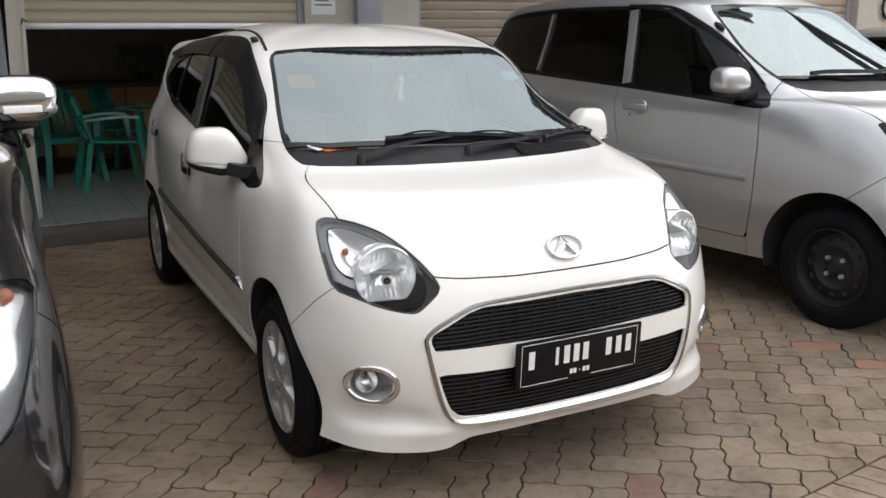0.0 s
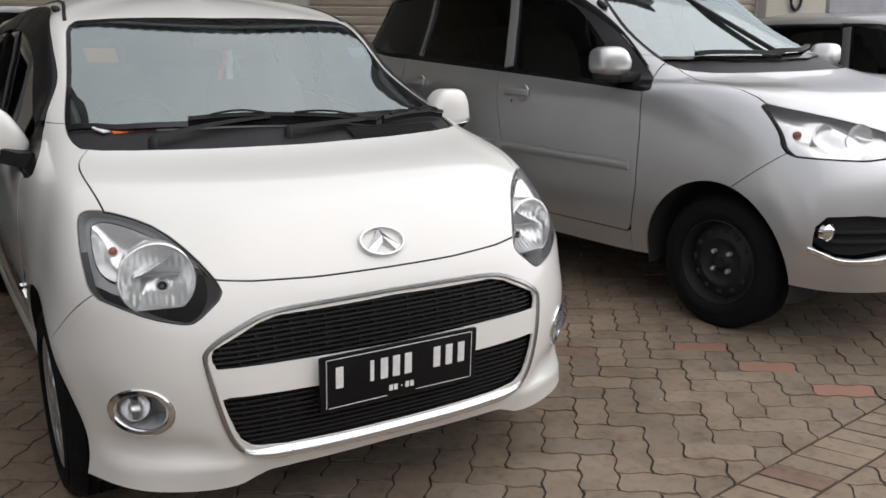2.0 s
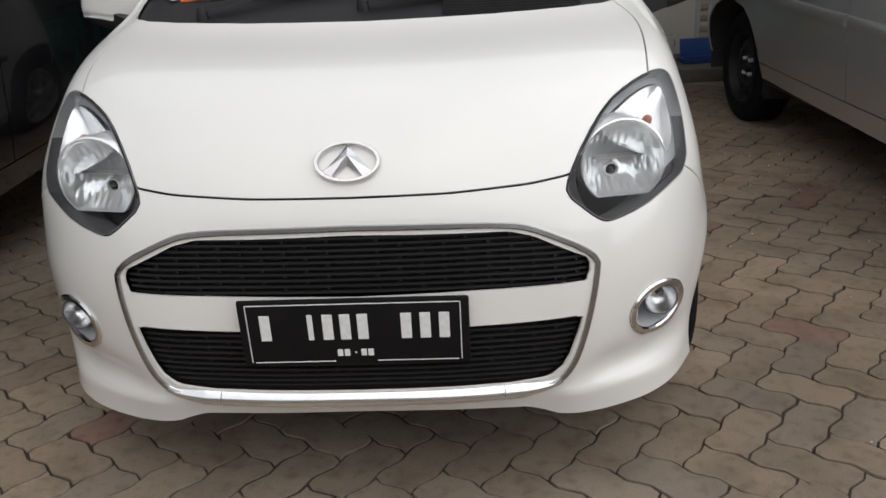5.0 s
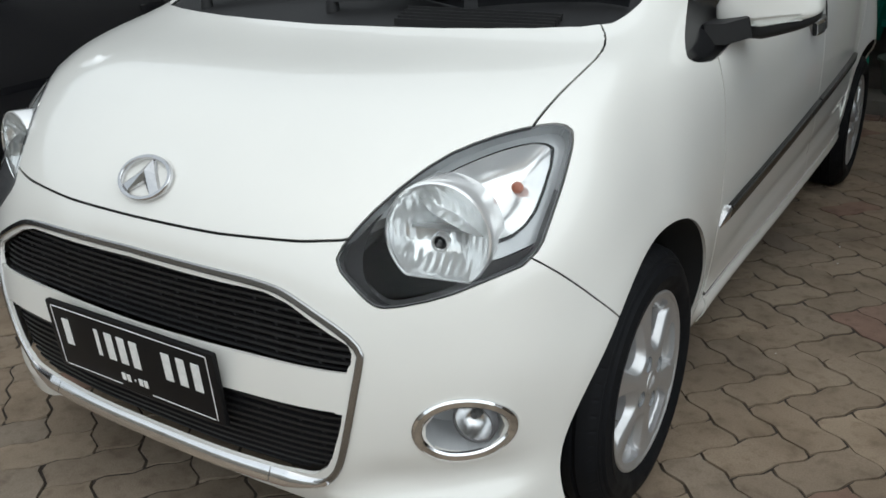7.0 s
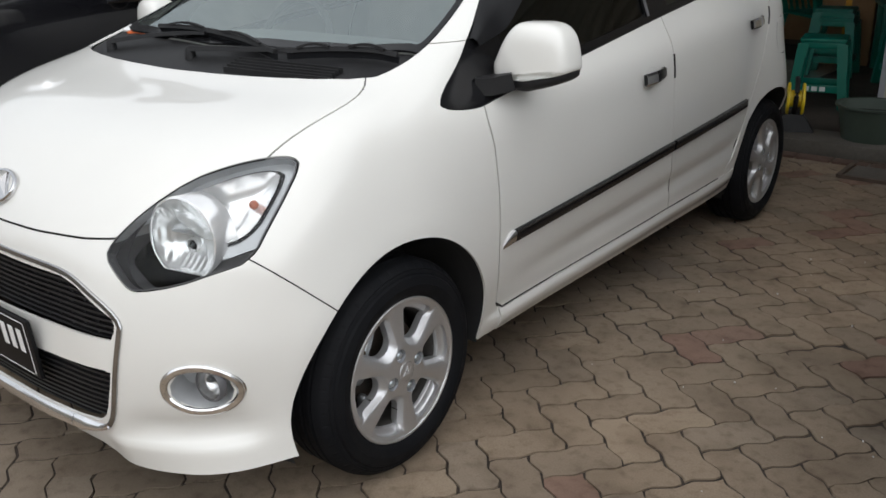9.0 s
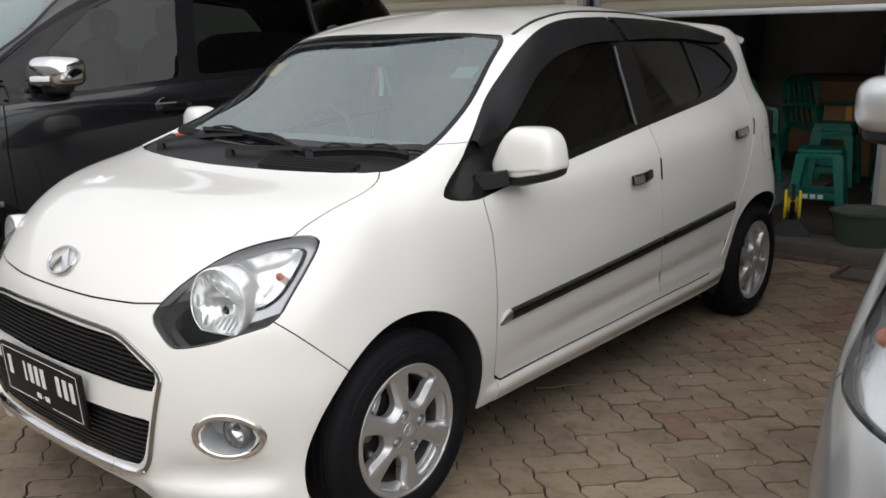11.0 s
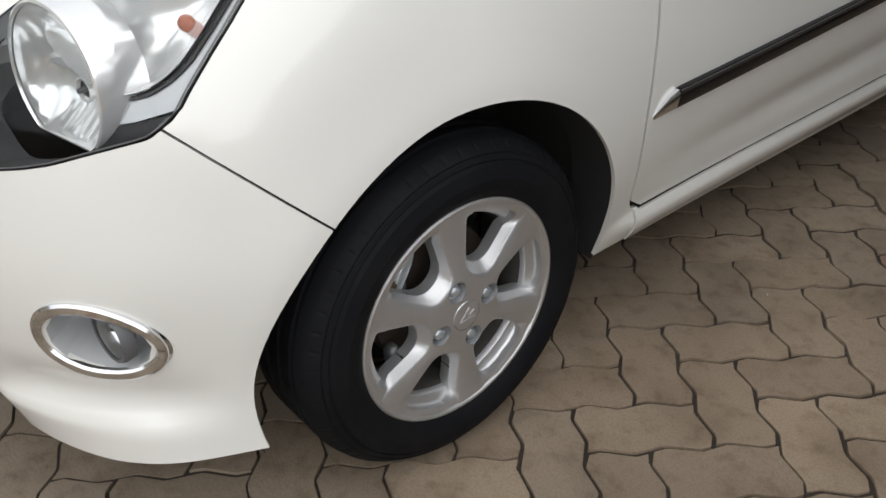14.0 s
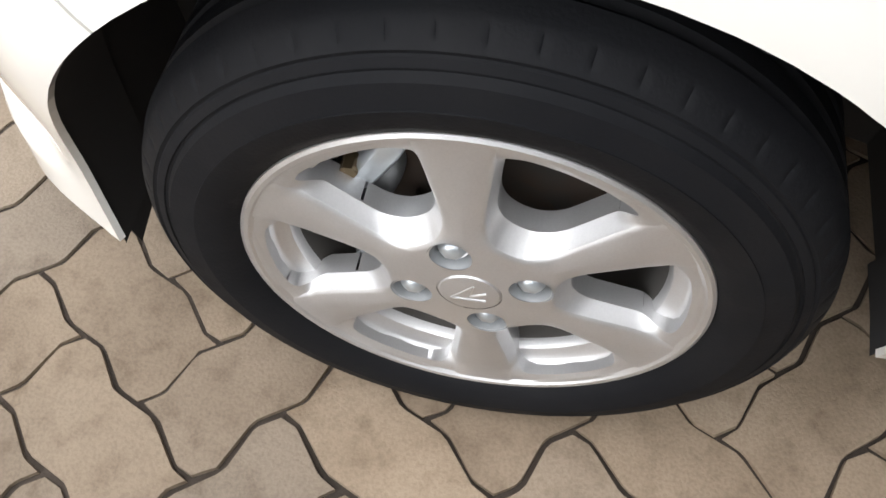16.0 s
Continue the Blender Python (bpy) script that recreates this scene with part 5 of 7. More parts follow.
p, m = side_at(base, [(0.97, 1.372)])
part("roof_clip", egg((0.03, 0.055, 0.022), tuple(p[0] * FLIP + m[0] * FLIP * 0.008), 2.6, 14, 8, rot=(12, 0, 0)), BLACKPLASTIC, city_car, "small black roof clip")
# rear roof spoiler
bm = bmesh.new()
rows = []
for x in np.linspace(-0.55, 0.55, 23):
    e = 1 - abs(x) / 0.55
    yb = 2.70 + 0.06 * min(1, e * 4) ** 0.5
    rows.append([bm.verts.new(v) for v in ((x, 2.40, 1.372 - 0.10 * x * x), (x, 2.58, 1.366 - 0.10 * x * x), (x, yb, 1.343 - 0.09 * x * x), (x, yb + 0.008, 1.333 - 0.09 * x * x), (x, yb - 0.01, 1.318 - 0.09 * x * x), (x, 2.5, 1.315 - 0.1 * x * x))])
for A, B in zip(rows, rows[1:]):
    for j in range(5):
        bm.faces.new((A[j], B[j], B[j + 1], A[j + 1]))
bm.faces.new(rows[0]), bm.faces.new(rows[-1][::-1])
bmesh.ops.recalc_face_normals(bm, faces=bm.faces)
part("roof_spoiler", bm, WHITE, city_car)
part("front_valance", box((1.1, 0.05, 0.1), (0, -0.45, 0.21), 0.02), UNDER, city_car)

# wipers
def on_top(pts, n=6, up=0.0):
    """A smooth path over the car's top, lifted a little."""
    flat_q = curve(pts, n)
    q, m = top_at(base, [(abs(x), y) for x, y in flat_q])
    q[:, 0] = flat_q[:, 0]
    return glide(q) + np.array([0, 0, up])


for arm_pts, blade_pts in (([(-0.43, 0.055), (-0.25, 0.10), (-0.05, 0.125)], [(-0.30, 0.145), (-0.10, 0.138), (0.10, 0.115), (0.30, 0.075)]), ([(-0.02, 0.045), (0.15, 0.065), (0.33, 0.10), (0.45, 0.138)], [(0.33, 0.085), (0.43, 0.125), (0.53, 0.16), (0.62, 0.185)])):
    q = on_top(blade_pts, 6, 0.004)
    wp = part("wiper", sweep(q + np.array([0, 0, 0.012]), [(-0.007, -0.005), (0.007, -0.005), (0.004, 0.006), (-0.004, 0.006)]), BLACKPLASTIC, city_car, "black wiper")
    part("blade", sweep(q + np.array([0, 0.004, -0.002]), [(-0.003, -0.008), (0.003, -0.008), (0.003, 0.008), (-0.003, 0.008)]), RUBBER, wp)
    n_ = len(q)
    for f0, f1 in ((0.12, 0.42), (0.55, 0.88)):
        seg = q[int(n_ * f0):int(n_ * f1) + 1]
        arch = np.array([0, -0.006, 0.018]) + np.array([0, 0, 0.008]) * np.sin(np.linspace(0, math.pi, len(seg)))[:, None]
        part("yoke", sweep(seg + arch, [(-0.005, -0.003), (0.005, -0.003), (0.005, 0.003), (-0.005, 0.003)]), BLACKPLASTIC, wp)
    a_ = on_top(arm_pts, 6, 0.012)
    part("arm", sweep(a_, [(-0.009, -0.005), (0.009, -0.005), (0.006, 0.006), (-0.006, 0.006)], scale=np.linspace(1.3, 0.7, len(a_))), BLACKPLASTIC, wp)
    part("pivot", lathe([(0.0, 0.006), (0.010, 0.005), (0.014, -0.004), (0.016, -0.03)], 16, "z", tuple(a_[0])), BLACKPLASTIC, wp)
for k in range(5):
    q = on_top([(0.18, 0.002 + 0.013 * k), (0.34, 0.012 + 0.013 * k), (0.52, 0.045 + 0.012 * k)], 6, -0.003)
    part("cowl_vent", sweep(q, [(-0.003, -0.012), (0.003, -0.012), (0.003, 0.004), (-0.003, 0.004)]), BLACKPLASTIC, city_car)

# inside
part("dashboard", egg((1.2, 0.5, 0.26), (0, 0.42, 0.86), 4.0, 28, 12), DASH, city_car)
part("cabin_floor", box((1.3, 2.1, 0.04), (0, 1.4, 0.3), 0.01), UNDER, city_car)
for x in (-0.33, 0.33):
    seat = part("seat", egg((0.48, 0.5, 0.2), (x, 1.05, 0.58), 3.5, 20, 10), FABRIC, city_car, "grey fabric seat")
    part("seat_back", egg((0.46, 0.16, 0.62), (x, 1.34, 0.88), 3.2, 20, 12, rot=(-14, 0, 0)), FABRIC, seat)
    part("headrest", egg((0.25, 0.1, 0.17), (x, 1.44, 1.2), 3.0, 16, 8), FABRIC, seat)
rear = part("rear_bench", egg((1.2, 0.5, 0.2), (0, 1.95, 0.58), 4, 20, 10), FABRIC, city_car, "grey fabric rear bench")
part("bench_back", egg((1.2, 0.16, 0.6), (0, 2.22, 0.85), 4, 20, 10, rot=(-14, 0, 0)), FABRIC, rear)
loop = [(-0.33 + 0.175 * math.cos(a), 0.70 + 0.06 * math.sin(a), 0.90 + 0.165 * math.sin(a)) for a in np.linspace(0, 2 * math.pi, 33)[:-1]]
sw = part("steering_wheel", tube(loop, 0.014, 8, closed=True), GREYPLASTIC, city_car, "grey steering wheel")
part("wheel_hub", egg((0.15, 0.05, 0.1), (-0.33, 0.69, 0.89), 2.5, 14, 8), GREYPLASTIC, sw)
part("column", tube([(-0.33, 0.68, 0.88), (-0.33, 0.45, 0.82)], 0.035, 10), GREYPLASTIC, sw)
part("rear_view_mirror", egg((0.21, 0.035, 0.07), (-0.02, 0.70, 1.265), 3.5, 18, 8), GREYPLASTIC, city_car)
for x, w, mat in ((-0.008, 0.02, REDCLOTH), (0.012, 0.022, WHITECLOTH), (0.034, 0.014, GREENCLOTH)):
    q = curve([(x, 0.70, 1.235), (x + 0.004, 0.70, 1.2), (x + (x - 0.012) * 0.7, 0.705, 1.16), (x + (x - 0.012) * 1.2, 0.70, 1.125)], 4)
    part("ribbon", sweep(q, [(-w / 2, -0.001), (w / 2, -0.001), (w / 2, 0.001), (-w / 2, 0.001)], np.tile([0, -1.0, 0], (len(q), 1))), mat, city_car)
part("dash_tag", box((0.13, 0.055, 0.008), (-0.455, 0.20, 1.006), 0.003, (14, 0, 6)), ORANGE, city_car, "orange card on the dashboard")
part("dash_paper", box((0.05, 0.05, 0.006), (-0.535, 0.205, 1.010), 0.002, (14, 0, 30)), WHITEINK, city_car, "white paper slip")


def glass_sticker(x, z, w, h, mat, label):
    q = [(x - w / 2, z - h / 2), (x + w / 2, z - h / 2), (x + w / 2, z + h / 2), (x - w / 2, z + h / 2)]
    p, m = front_at(base, [(abs(a), b) for a, b in q])
    p = p - m * 0.004
    bm = bmesh.new()
    vs = [bm.verts.new((qq[0], pp[1], pp[2])) for qq, pp in zip(q, p)]
    f = bm.faces.new(vs)
    bmesh.ops.solidify(bm, geom=[f], thickness=0.0008)
    part("glass_sticker", bm, mat, city_car, label)


glass_sticker(-0.453, 1.223, 0.095, 0.045, YELLOWSTICKER, "yellow sticker on the glass")
glass_sticker(0.488, 1.221, 0.075, 0.035, PALEBLUE, "pale blue sticker on the glass")

# ---- other parked cars ----
VAN_RINGS = [
    [(0, -0.68, 0.27), (0.3, -0.67, 0.26), (0.55, -0.61, 0.26), (0.73, -0.48, 0.27), (0.79, -0.35, 0.28), (0.80, 0, 0.29), (0.80, 0.42, 0.27), (0.80, 1.4, 0.28), (0.80, 2.2, 0.30), (0.77, 3.1, 0.33), (0.5, 3.32, 0.33), (0, 3.36, 0.33)],
    [(0, -0.72, 0.36), (0.3, -0.70, 0.36), (0.58, -0.635, 0.36), (0.765, -0.49, 0.37), (0.815, -0.35, 0.38), (0.825, 0, 0.38), (0.822, 0.42, 0.38), (0.826, 1.4, 0.38), (0.825, 2.2, 0.4), (0.79, 3.12, 0.42), (0.52, 3.36, 0.42), (0, 3.40, 0.42)],
    [(0, -0.72, 0.60), (0.3, -0.70, 0.60), (0.6, -0.625, 0.61), (0.78, -0.47, 0.62), (0.828, -0.34, 0.63), (0.84, 0, 0.64), (0.838, 0.42, 0.63), (0.84, 1.4, 0.64), (0.835, 2.3, 0.66), (0.80, 3.12, 0.68), (0.55, 3.34, 0.68), (0, 3.38, 0.68)],
    [(0, -0.68, 0.80), (0.3, -0.66, 0.80), (0.58, -0.58, 0.80), (0.75, -0.44, 0.80), (0.805, -0.31, 0.81), (0.83, 0, 0.82), (0.834, 0.42, 0.84), (0.836, 1.4, 0.86), (0.83, 2.3, 0.88), (0.79, 3.1, 0.9), (0.55, 3.3, 0.9), (0, 3.34, 0.9)],
    [(0, -0.48, 0.96), (0.3, -0.47, 0.96), (0.55, -0.41, 0.963), (0.69, -0.29, 0.97), (0.755, -0.15, 0.985), (0.80, 0.1, 1.0), (0.82, 0.45, 1.015), (0.82, 1.4, 1.03), (0.81, 2.3, 1.06), (0.77, 3.05, 1.08), (0.55, 3.25, 1.08), (0, 3.29, 1.08)],
    [(0, 0.16, 1.10), (0.3, 0.17, 1.10), (0.52, 0.22, 1.10), (0.655, 0.32, 1.105), (0.70, 0.41, 1.11), (0.73, 0.5, 1.10), (0.765, 0.65, 1.085), (0.787, 1.4, 1.10), (0.778, 2.3, 1.15), (0.735, 2.98, 1.2), (0.55, 3.18, 1.2), (0, 3.22, 1.2)],
    [(0, 0.62, 1.32), (0.28, 0.63, 1.32), (0.48, 0.67, 1.31), (0.60, 0.74, 1.30), (0.635, 0.8, 1.3), (0.665, 0.9, 1.31), (0.69, 1.05, 1.32), (0.71, 1.5, 1.34), (0.70, 2.3, 1.37), (0.66, 2.9, 1.39), (0.5, 3.08, 1.39), (0, 3.12, 1.39)],
    [(0, 1.02, 1.55), (0.25, 1.025, 1.55), (0.43, 1.04, 1.545), (0.54, 1.07, 1.54), (0.568, 1.13, 1.55), (0.59, 1.25, 1.565), (0.605, 1.4, 1.582), (0.615, 1.7, 1.595), (0.61, 2.3, 1.595), (0.585, 2.8, 1.57), (0.45, 2.96, 1.56), (0, 3.0, 1.56)],
    [(0, 1.12, 1.60), (0.18, 1.13, 1.60), (0.34, 1.15, 1.598), (0.44, 1.2, 1.6), (0.47, 1.28, 1.612), (0.485, 1.4, 1.622), (0.495, 1.55, 1.63), (0.50, 1.8, 1.64), (0.49, 2.3, 1.635), (0.47, 2.65, 1.61), (0.35, 2.82, 1.60), (0, 2.86, 1.60)],
    [(0, 1.3, 1.655), (0, 1.34, 1.657), (0, 1.38, 1.66), (0, 1.42, 1.663), (0, 1.46, 1.665), (0, 1.52, 1.668), (0, 1.6, 1.67), (0, 1.8, 1.672), (0, 2.2, 1.665), (0, 2.4, 1.655), (0, 2.5, 1.65), (0, 2.55, 1.648)],
]


def scaled(pts, k):
    return np.array(pts, float) * np.array(k)


def van_spec(sx, sy, sz, wheelbase=2.655, arch=0.365, nose=1.0, lamp_low=False, door_shift=0.0):
    """The plan of a people carrier, stretched."""
    yz, xz, xy = (sy, sz), (sx, sz), (sx, sy)
    tab = lambda t, a, b: line([(p * a, q * b) for p, q in t])
    hood_front = tab([(0, 0.80), (0.4, 0.80), (0.6, 0.80)], sx, sz)
    hood_edge_x = tab([(-0.9, 0.74), (-0.16, 0.735), (0.1, 0.71), (0.3, 0.665), (0.4, 0.64), (0.6, 0.6)], sy, sx)
    lamp_pts = [(0.43, 0.825), (0.45, 0.88), (0.57, 0.928), (0.702, 0.975), (0.747, 1.003), (0.768, 0.94), (0.788, 0.875), (0.813, 0.80), (0.74, 0.793), (0.6, 0.785)]
    if lamp_low:
        lamp_pts = [(0.47, 0.74), (0.45, 0.87), (0.60, 0.915), (0.72, 0.915), (0.785, 0.893), (0.799, 0.86), (0.778, 0.80), (0.752, 0.74), (0.722, 0.70), (0.6, 0.70)]
    lamp = rounded(scaled(lamp_pts, xz), 1)
    return dict(
        rings=[[(x * sx, y * sy * (nose if y < 0 else 1.0), z * sz) for x, y, z in r] for r in VAN_RINGS], nu=[9, 9, 9, 9, 9, 9, 14, 12, 8, 5, 4], nv=[5, 6, 6, 7, 7, 7, 7, 5, 4],
        arches=[(0.0, 0.30, arch), (wheelbase, 0.30, arch)],
        holes=[scaled([(-0.1, 0.745), (0.38, 0.74), (0.42, 0.70), (0.40, 0.68), (-0.1, 0.68)], xz), scaled([(-0.1, 0.56), (0.50, 0.565), (0.66, 0.585), (0.77, 0.578), (0.797, 0.53), (0.795, 0.45), (0.74, 0.415), (0.68, 0.41), (0.5, 0.44), (-0.1, 0.45)], xz)], hole_y=-0.2,
        screen=rounded(scaled([(-0.3, 0.16), (0.0, 0.16), (0.3, 0.17), (0.52, 0.22), (0.645, 0.33), (0.652, 0.45), (0.628, 0.60), (0.598, 0.76), (0.542, 1.075), (0.40, 1.04), (0, 1.02), (-0.3, 1.02)], xy), 1),
        screen_z=1.04 * sz, screen_y=1.15 * sy, screen_top=1.0 * sy, cowl=tab([(0, 0.29), (0.3, 0.31), (0.55, 0.40), (0.7, 0.52)], sx, sy), frit=0.03,
        window_zone=rounded(scaled([(0.33, 1.015), (0.50, 1.125), (0.72, 1.265), (1.0, 1.44), (1.2, 1.53), (1.6, 1.565), (2.4, 1.565), (2.85, 1.52), (3.02, 1.36), (3.0, 1.24), (2.7, 1.165), (2.3, 1.14), (1.4, 1.088), (0.7, 1.045)], yz), 2),
        panes=[scaled([(0.62, 1.07), (0.80, 1.24), (1.04, 1.42), (1.24, 1.51), (1.46, 1.54), (1.37, 1.11), (0.9, 1.075)], yz), scaled([(1.47, 1.118), (1.55, 1.54), (2.24, 1.545), (2.26, 1.165)], yz), scaled([(2.30, 1.17), (2.275, 1.545), (2.82, 1.50), (2.97, 1.35), (2.95, 1.25), (2.7, 1.19)], yz)] + ([scaled([(0.41, 1.027), (0.45, 1.062), (0.53, 1.118), (0.588, 1.155), (0.594, 1.11), (0.582, 1.052), (0.56, 1.04)], yz)] if lamp_low else []),
        lamp=lamp, lamp_y=-0.05 * sy,
        hood=lambda V: np.where((V[:, 1] < 0.62 * sy) & (V[:, 2] < 1.14 * sz) & (V[:, 2] > 0.79 * sz), np.minimum(V[:, 2] - hood_front(V[:, 0]), hood_edge_x(V[:, 1]) - V[:, 0]), -1.0),
        bumper=lambda V: np.where(V[:, 1] < -0.02, (0.80 * sz - 0.72 * (V[:, 1] + 0.30 * sy) - V[:, 2]) * 0.8, -1.0),
        seams=(tab([(z_, y_ + door_shift) for z_, y_ in ((0.2, 0.47), (0.417, 0.455), (0.57, 0.43), (0.84, 0.42), (1.02, 0.43), (1.3, 0.46))], sz, sy), tab([(0.2, 1.38), (0.5, 1.385), (0.727, 1.408), (0.905, 1.45), (1.094, 1.475), (1.3, 1.5)], sz, sy), tab([(0.2, 2.28), (0.5, 2.33), (0.8, 2.42), (1.15, 2.42), (1.3, 2.4)], sz, sy)),
        sill=tab([(0.2, 0.365), (0.45, 0.365), (2.3, 0.38)], sy, sz), door_top=1.2 * sz, fender_top=1.14 * sz, fender_y=0.46 * sy, lamp_poly=lamp,
    )


def van(label, paint, at, rz, s, wheelbase, R, mirror_mat, wheel_x, nose=1.0, mirror_at=(0.885, 0.57, 1.16), mirror_size=(0.185, 0.15, 0.135), lamp_low=False, door_shift=0.0):
    """A people carrier with lamps, mirrors, handles, mouldings, wipers and wheels."""
    sx, sy, sz = s
    spec = van_spec(sx, sy, sz, wheelbase, R + 0.065, nose, lamp_low, door_shift)
    if lamp_low:
        spec["panes"].append(scaled([(0.42, 1.058), (0.545, 1.066), (0.575, 1.145), (0.55, 1.14), (0.48, 1.092)], (sy, sz)))
    car = thing("people_carrier", label, "car")
    got = shell_parts(car, spec, paint)
    shell = got["shell"]
    wh = steel_wheel(car, R)
    set_wheels(wh, wheel_x, (0.0, wheelbase), R - 0.004)
    for hole in got["holes"]:
        surf_part("grille_backing", whole(hole).pushed(-0.05), UNDER, car)
    for k, z in enumerate((0.48, 0.52)):
        slat = band(got["holes"][1], 2, z * sz, 0.008).pushed(-0.02)
        for piece in islands(whole(slat)):
            surf_part("grille_slat", piece, BLACKPLASTIC, car, rim=0.02)
    bar = cut(got["holes"][0], lambda V: 0.012 - np.abs(V[:, 2] - 0.712 * sz))[0].pushed(-0.005)
    surf_part("grille_slat", whole(bar), CHROME, car, rim=0.02)
    for sg in (1, -1):
        k = np.array([sg, 1, 1])
        q = curve([(0.50 * sx, 0.425 * sz), (0.66 * sx, 0.40 * sz), (0.74 * sx, 0.405 * sz), (0.80 * sx, 0.445 * sz)], 6)
        p, m = front_at(shell, q)
        part("bumper_trim", sweep(p * k, strip_section(0.022, 0.012), m * k), CHROME, car, "chrome bumper strip")
        fog = lathe([(0.0, 0.012), (0.02, 0.010), (0.035, 0.0), (0.038, -0.02)], 28, "z")
        fp, fn = front_at(shell, [(0.765 * sx, 0.515 * sz)])
        bmesh.ops.transform(fog, matrix=Matrix.Translation(Vector((fp[0] - fn[0] * 0.012) * k)) @ Vector((sg * 0.2, -1, 0)).to_track_quat("Z", "Y").to_matrix().to_4x4(), verts=fog.verts)
        part("fog_lamp", fog, CHROME, car, "round fog lamp")
        lm = got["lamp"] if sg > 0 else got["lamp"].mirrored()
        head = surf_part("headlight", even(lm.pushed(0.002)), GLASS_LAMP, car, "clear headlight with chrome reflectors")
        head.visible_shadow = False
        wall = edge_rim(lm, 0.07)
        n0, f0 = len(lm.V), len(lm.F)
        surf_part("housing", Surf(wall.V[n0:], wall.N[n0:], wall.F[f0:] - n0), GREYPLASTIC, head)
        wavy = Surf(lm.V - lm.N * (0.019 + 0.007 * np.sin(lm.V[:, :1] * 42.0) + 0.006 * np.sin(lm.V[:, 2:] * 55.0 + lm.V[:, :1] * 20.0)), lm.N, lm.F)
        surf_part("back_reflector", renormal(wavy, (0.3 * sg, -0.8, 0.3)), LAMPCHROME, head, "rippled chrome reflector")
        pole = np.abs(spec["lamp_poly"])
        ed = cut(lm, lambda V: 0.006 - inside_poly(np.stack([np.abs(V[:, 0]), V[:, 2]], 1), pole))[0]
        surf_part("seal", ed.pushed(0.0006), GLOSSBLACK, head, "black lamp edge")
        for (x, z, r) in ((0.60, 0.875, 0.06), (0.70, 0.89, 0.045)):
            fp, fn = front_at(shell, [(x * sx, z * sz)])
            bowl = lathe([(r, 0.0), (r * 1.04, 0.004), (r * 0.95, 0.0), (r * 0.7, -0.012), (r * 0.3, -0.02), (0, -0.021)], 36, "z")
            bmesh.ops.transform(bowl, matrix=Matrix.Translation(Vector((fp[0] - fn[0] * 0.014) * k)) @ Vector((sg * 0.35, -1, 0.05)).to_track_quat("Z", "Y").to_matrix().to_4x4(), verts=bowl.verts)
            part("reflector", bowl, BOWL, head)
        fp, fn = front_at(shell, [(0.755 * sx, 0.89 * sz)])
        part("turn_bulb", egg((0.035, 0.035, 0.03), tuple((fp[0] - fn[0] * 0.016) * k), 2.0, 12, 8), AMBER, head, "amber turn bulb")
        side = 0 if sg > 0 else 1
        for host, y, z in ((got["doors"][side], 1.276, 0.984), (got["rears"][side], 2.25, 1.01)):
            rp, rn = side_at(shell, [((y + t) * sy, z * sz) for t in np.linspace(-0.09, 0.09, 9)])
            rp = rp + rn * (0.01 + 0.022 * np.sin(np.linspace(0.2, math.pi - 0.2, 9)))[:, None]
            part("door_handle", sweep(rp * k, [(-0.017, -0.008), (0.017, -0.008), (0.019, 0.003), (0.011, 0.01), (-0.011, 0.01), (-0.019, 0.003)], rn * k), paint, host)
            dish = []
            for r_, h_ in ((1.0, 0.0), (0.95, 0.004), (0.88, 0.005), (0.72, 0.0032), (0.4, 0.0014), (0.02, 0.001)):
                cp, cn = side_at(shell, [((y - 0.028) * sy + 0.052 * r_ * math.cos(a), z * sz + 0.045 * r_ * math.sin(a)) for a in np.linspace(0, 2 * math.pi, 33)])
                dish.append((cp + cn * h_) * k)
            surf_part("handle_recess", renormal(grid_surf(np.stack(dish, 0)), (sg, 0, 0)), paint, host, "round dished recess")
            if y < 2:
                cp, cn = side_at(shell, [((y + 0.055) * sy, (z - 0.045) * sz)])
                part("keyhole", egg((0.006, 0.016, 0.016), tuple(cp[0] * k), 2.2, 12, 8), GREYPLASTIC, host, "small dark keyhole")
        for host, y0, y1 in () if lamp_low else ((got["doors"][side], 0.465 + door_shift, 1.395), (got["rears"][side], 1.425, 2.26)):
            ys = np.linspace(y0, y1, 16) * sy
            p, m = side_at(shell, np.stack([ys, np.full(16, 0.685 * sz) + 0.012 * (ys - 0.5)], 1))
            part("door_moulding", sweep(p * k, strip_section(0.05, 0.016, 0.3), m * k), paint, host)
        mx, my, mz = mirror_at[0] * sx, mirror_at[1] * sy, mirror_at[2] * sz
        mirror = part("wing_mirror", egg(mirror_size, (sg * mx, my, mz), 3.4, 32, 18, lambda v: Vector((v.x * (1.0 - (0.4 if v.x * sg < 0 and v.z > 0 else 0.0) * v.z / (mirror_size[2] / 2)), v.y, v.z)), rot=(0, 0, sg * 10)), mirror_mat, car, "door mirror")
        part("mirror_base", egg((0.2, 0.11, 0.06), (sg * (mx - 0.02), my + 0.01, mz - 0.065), 3.0, 18, 8), BLACKPLASTIC, mirror)
        part("mirror_arm", box((0.16, 0.08, 0.045), (sg * (mx - 0.1), my - 0.01, mz - 0.075), 0.015), BLACKPLASTIC, mirror)
        if mirror_mat is CHROME:
            part("turn_strip", box((0.11, 0.012, 0.022), (sg * (mx + 0.035), my - mirror_size[1] / 2 + 0.004, mz - 0.028), 0.006, (0, 0, sg * 16)), WHITEINK, mirror, "clear indicator strip")
        strips = [("pillar_strip", 0.062, [(1.42, 1.115), (1.46, 1.3), (1.502, 1.53)])] if not lamp_low else []
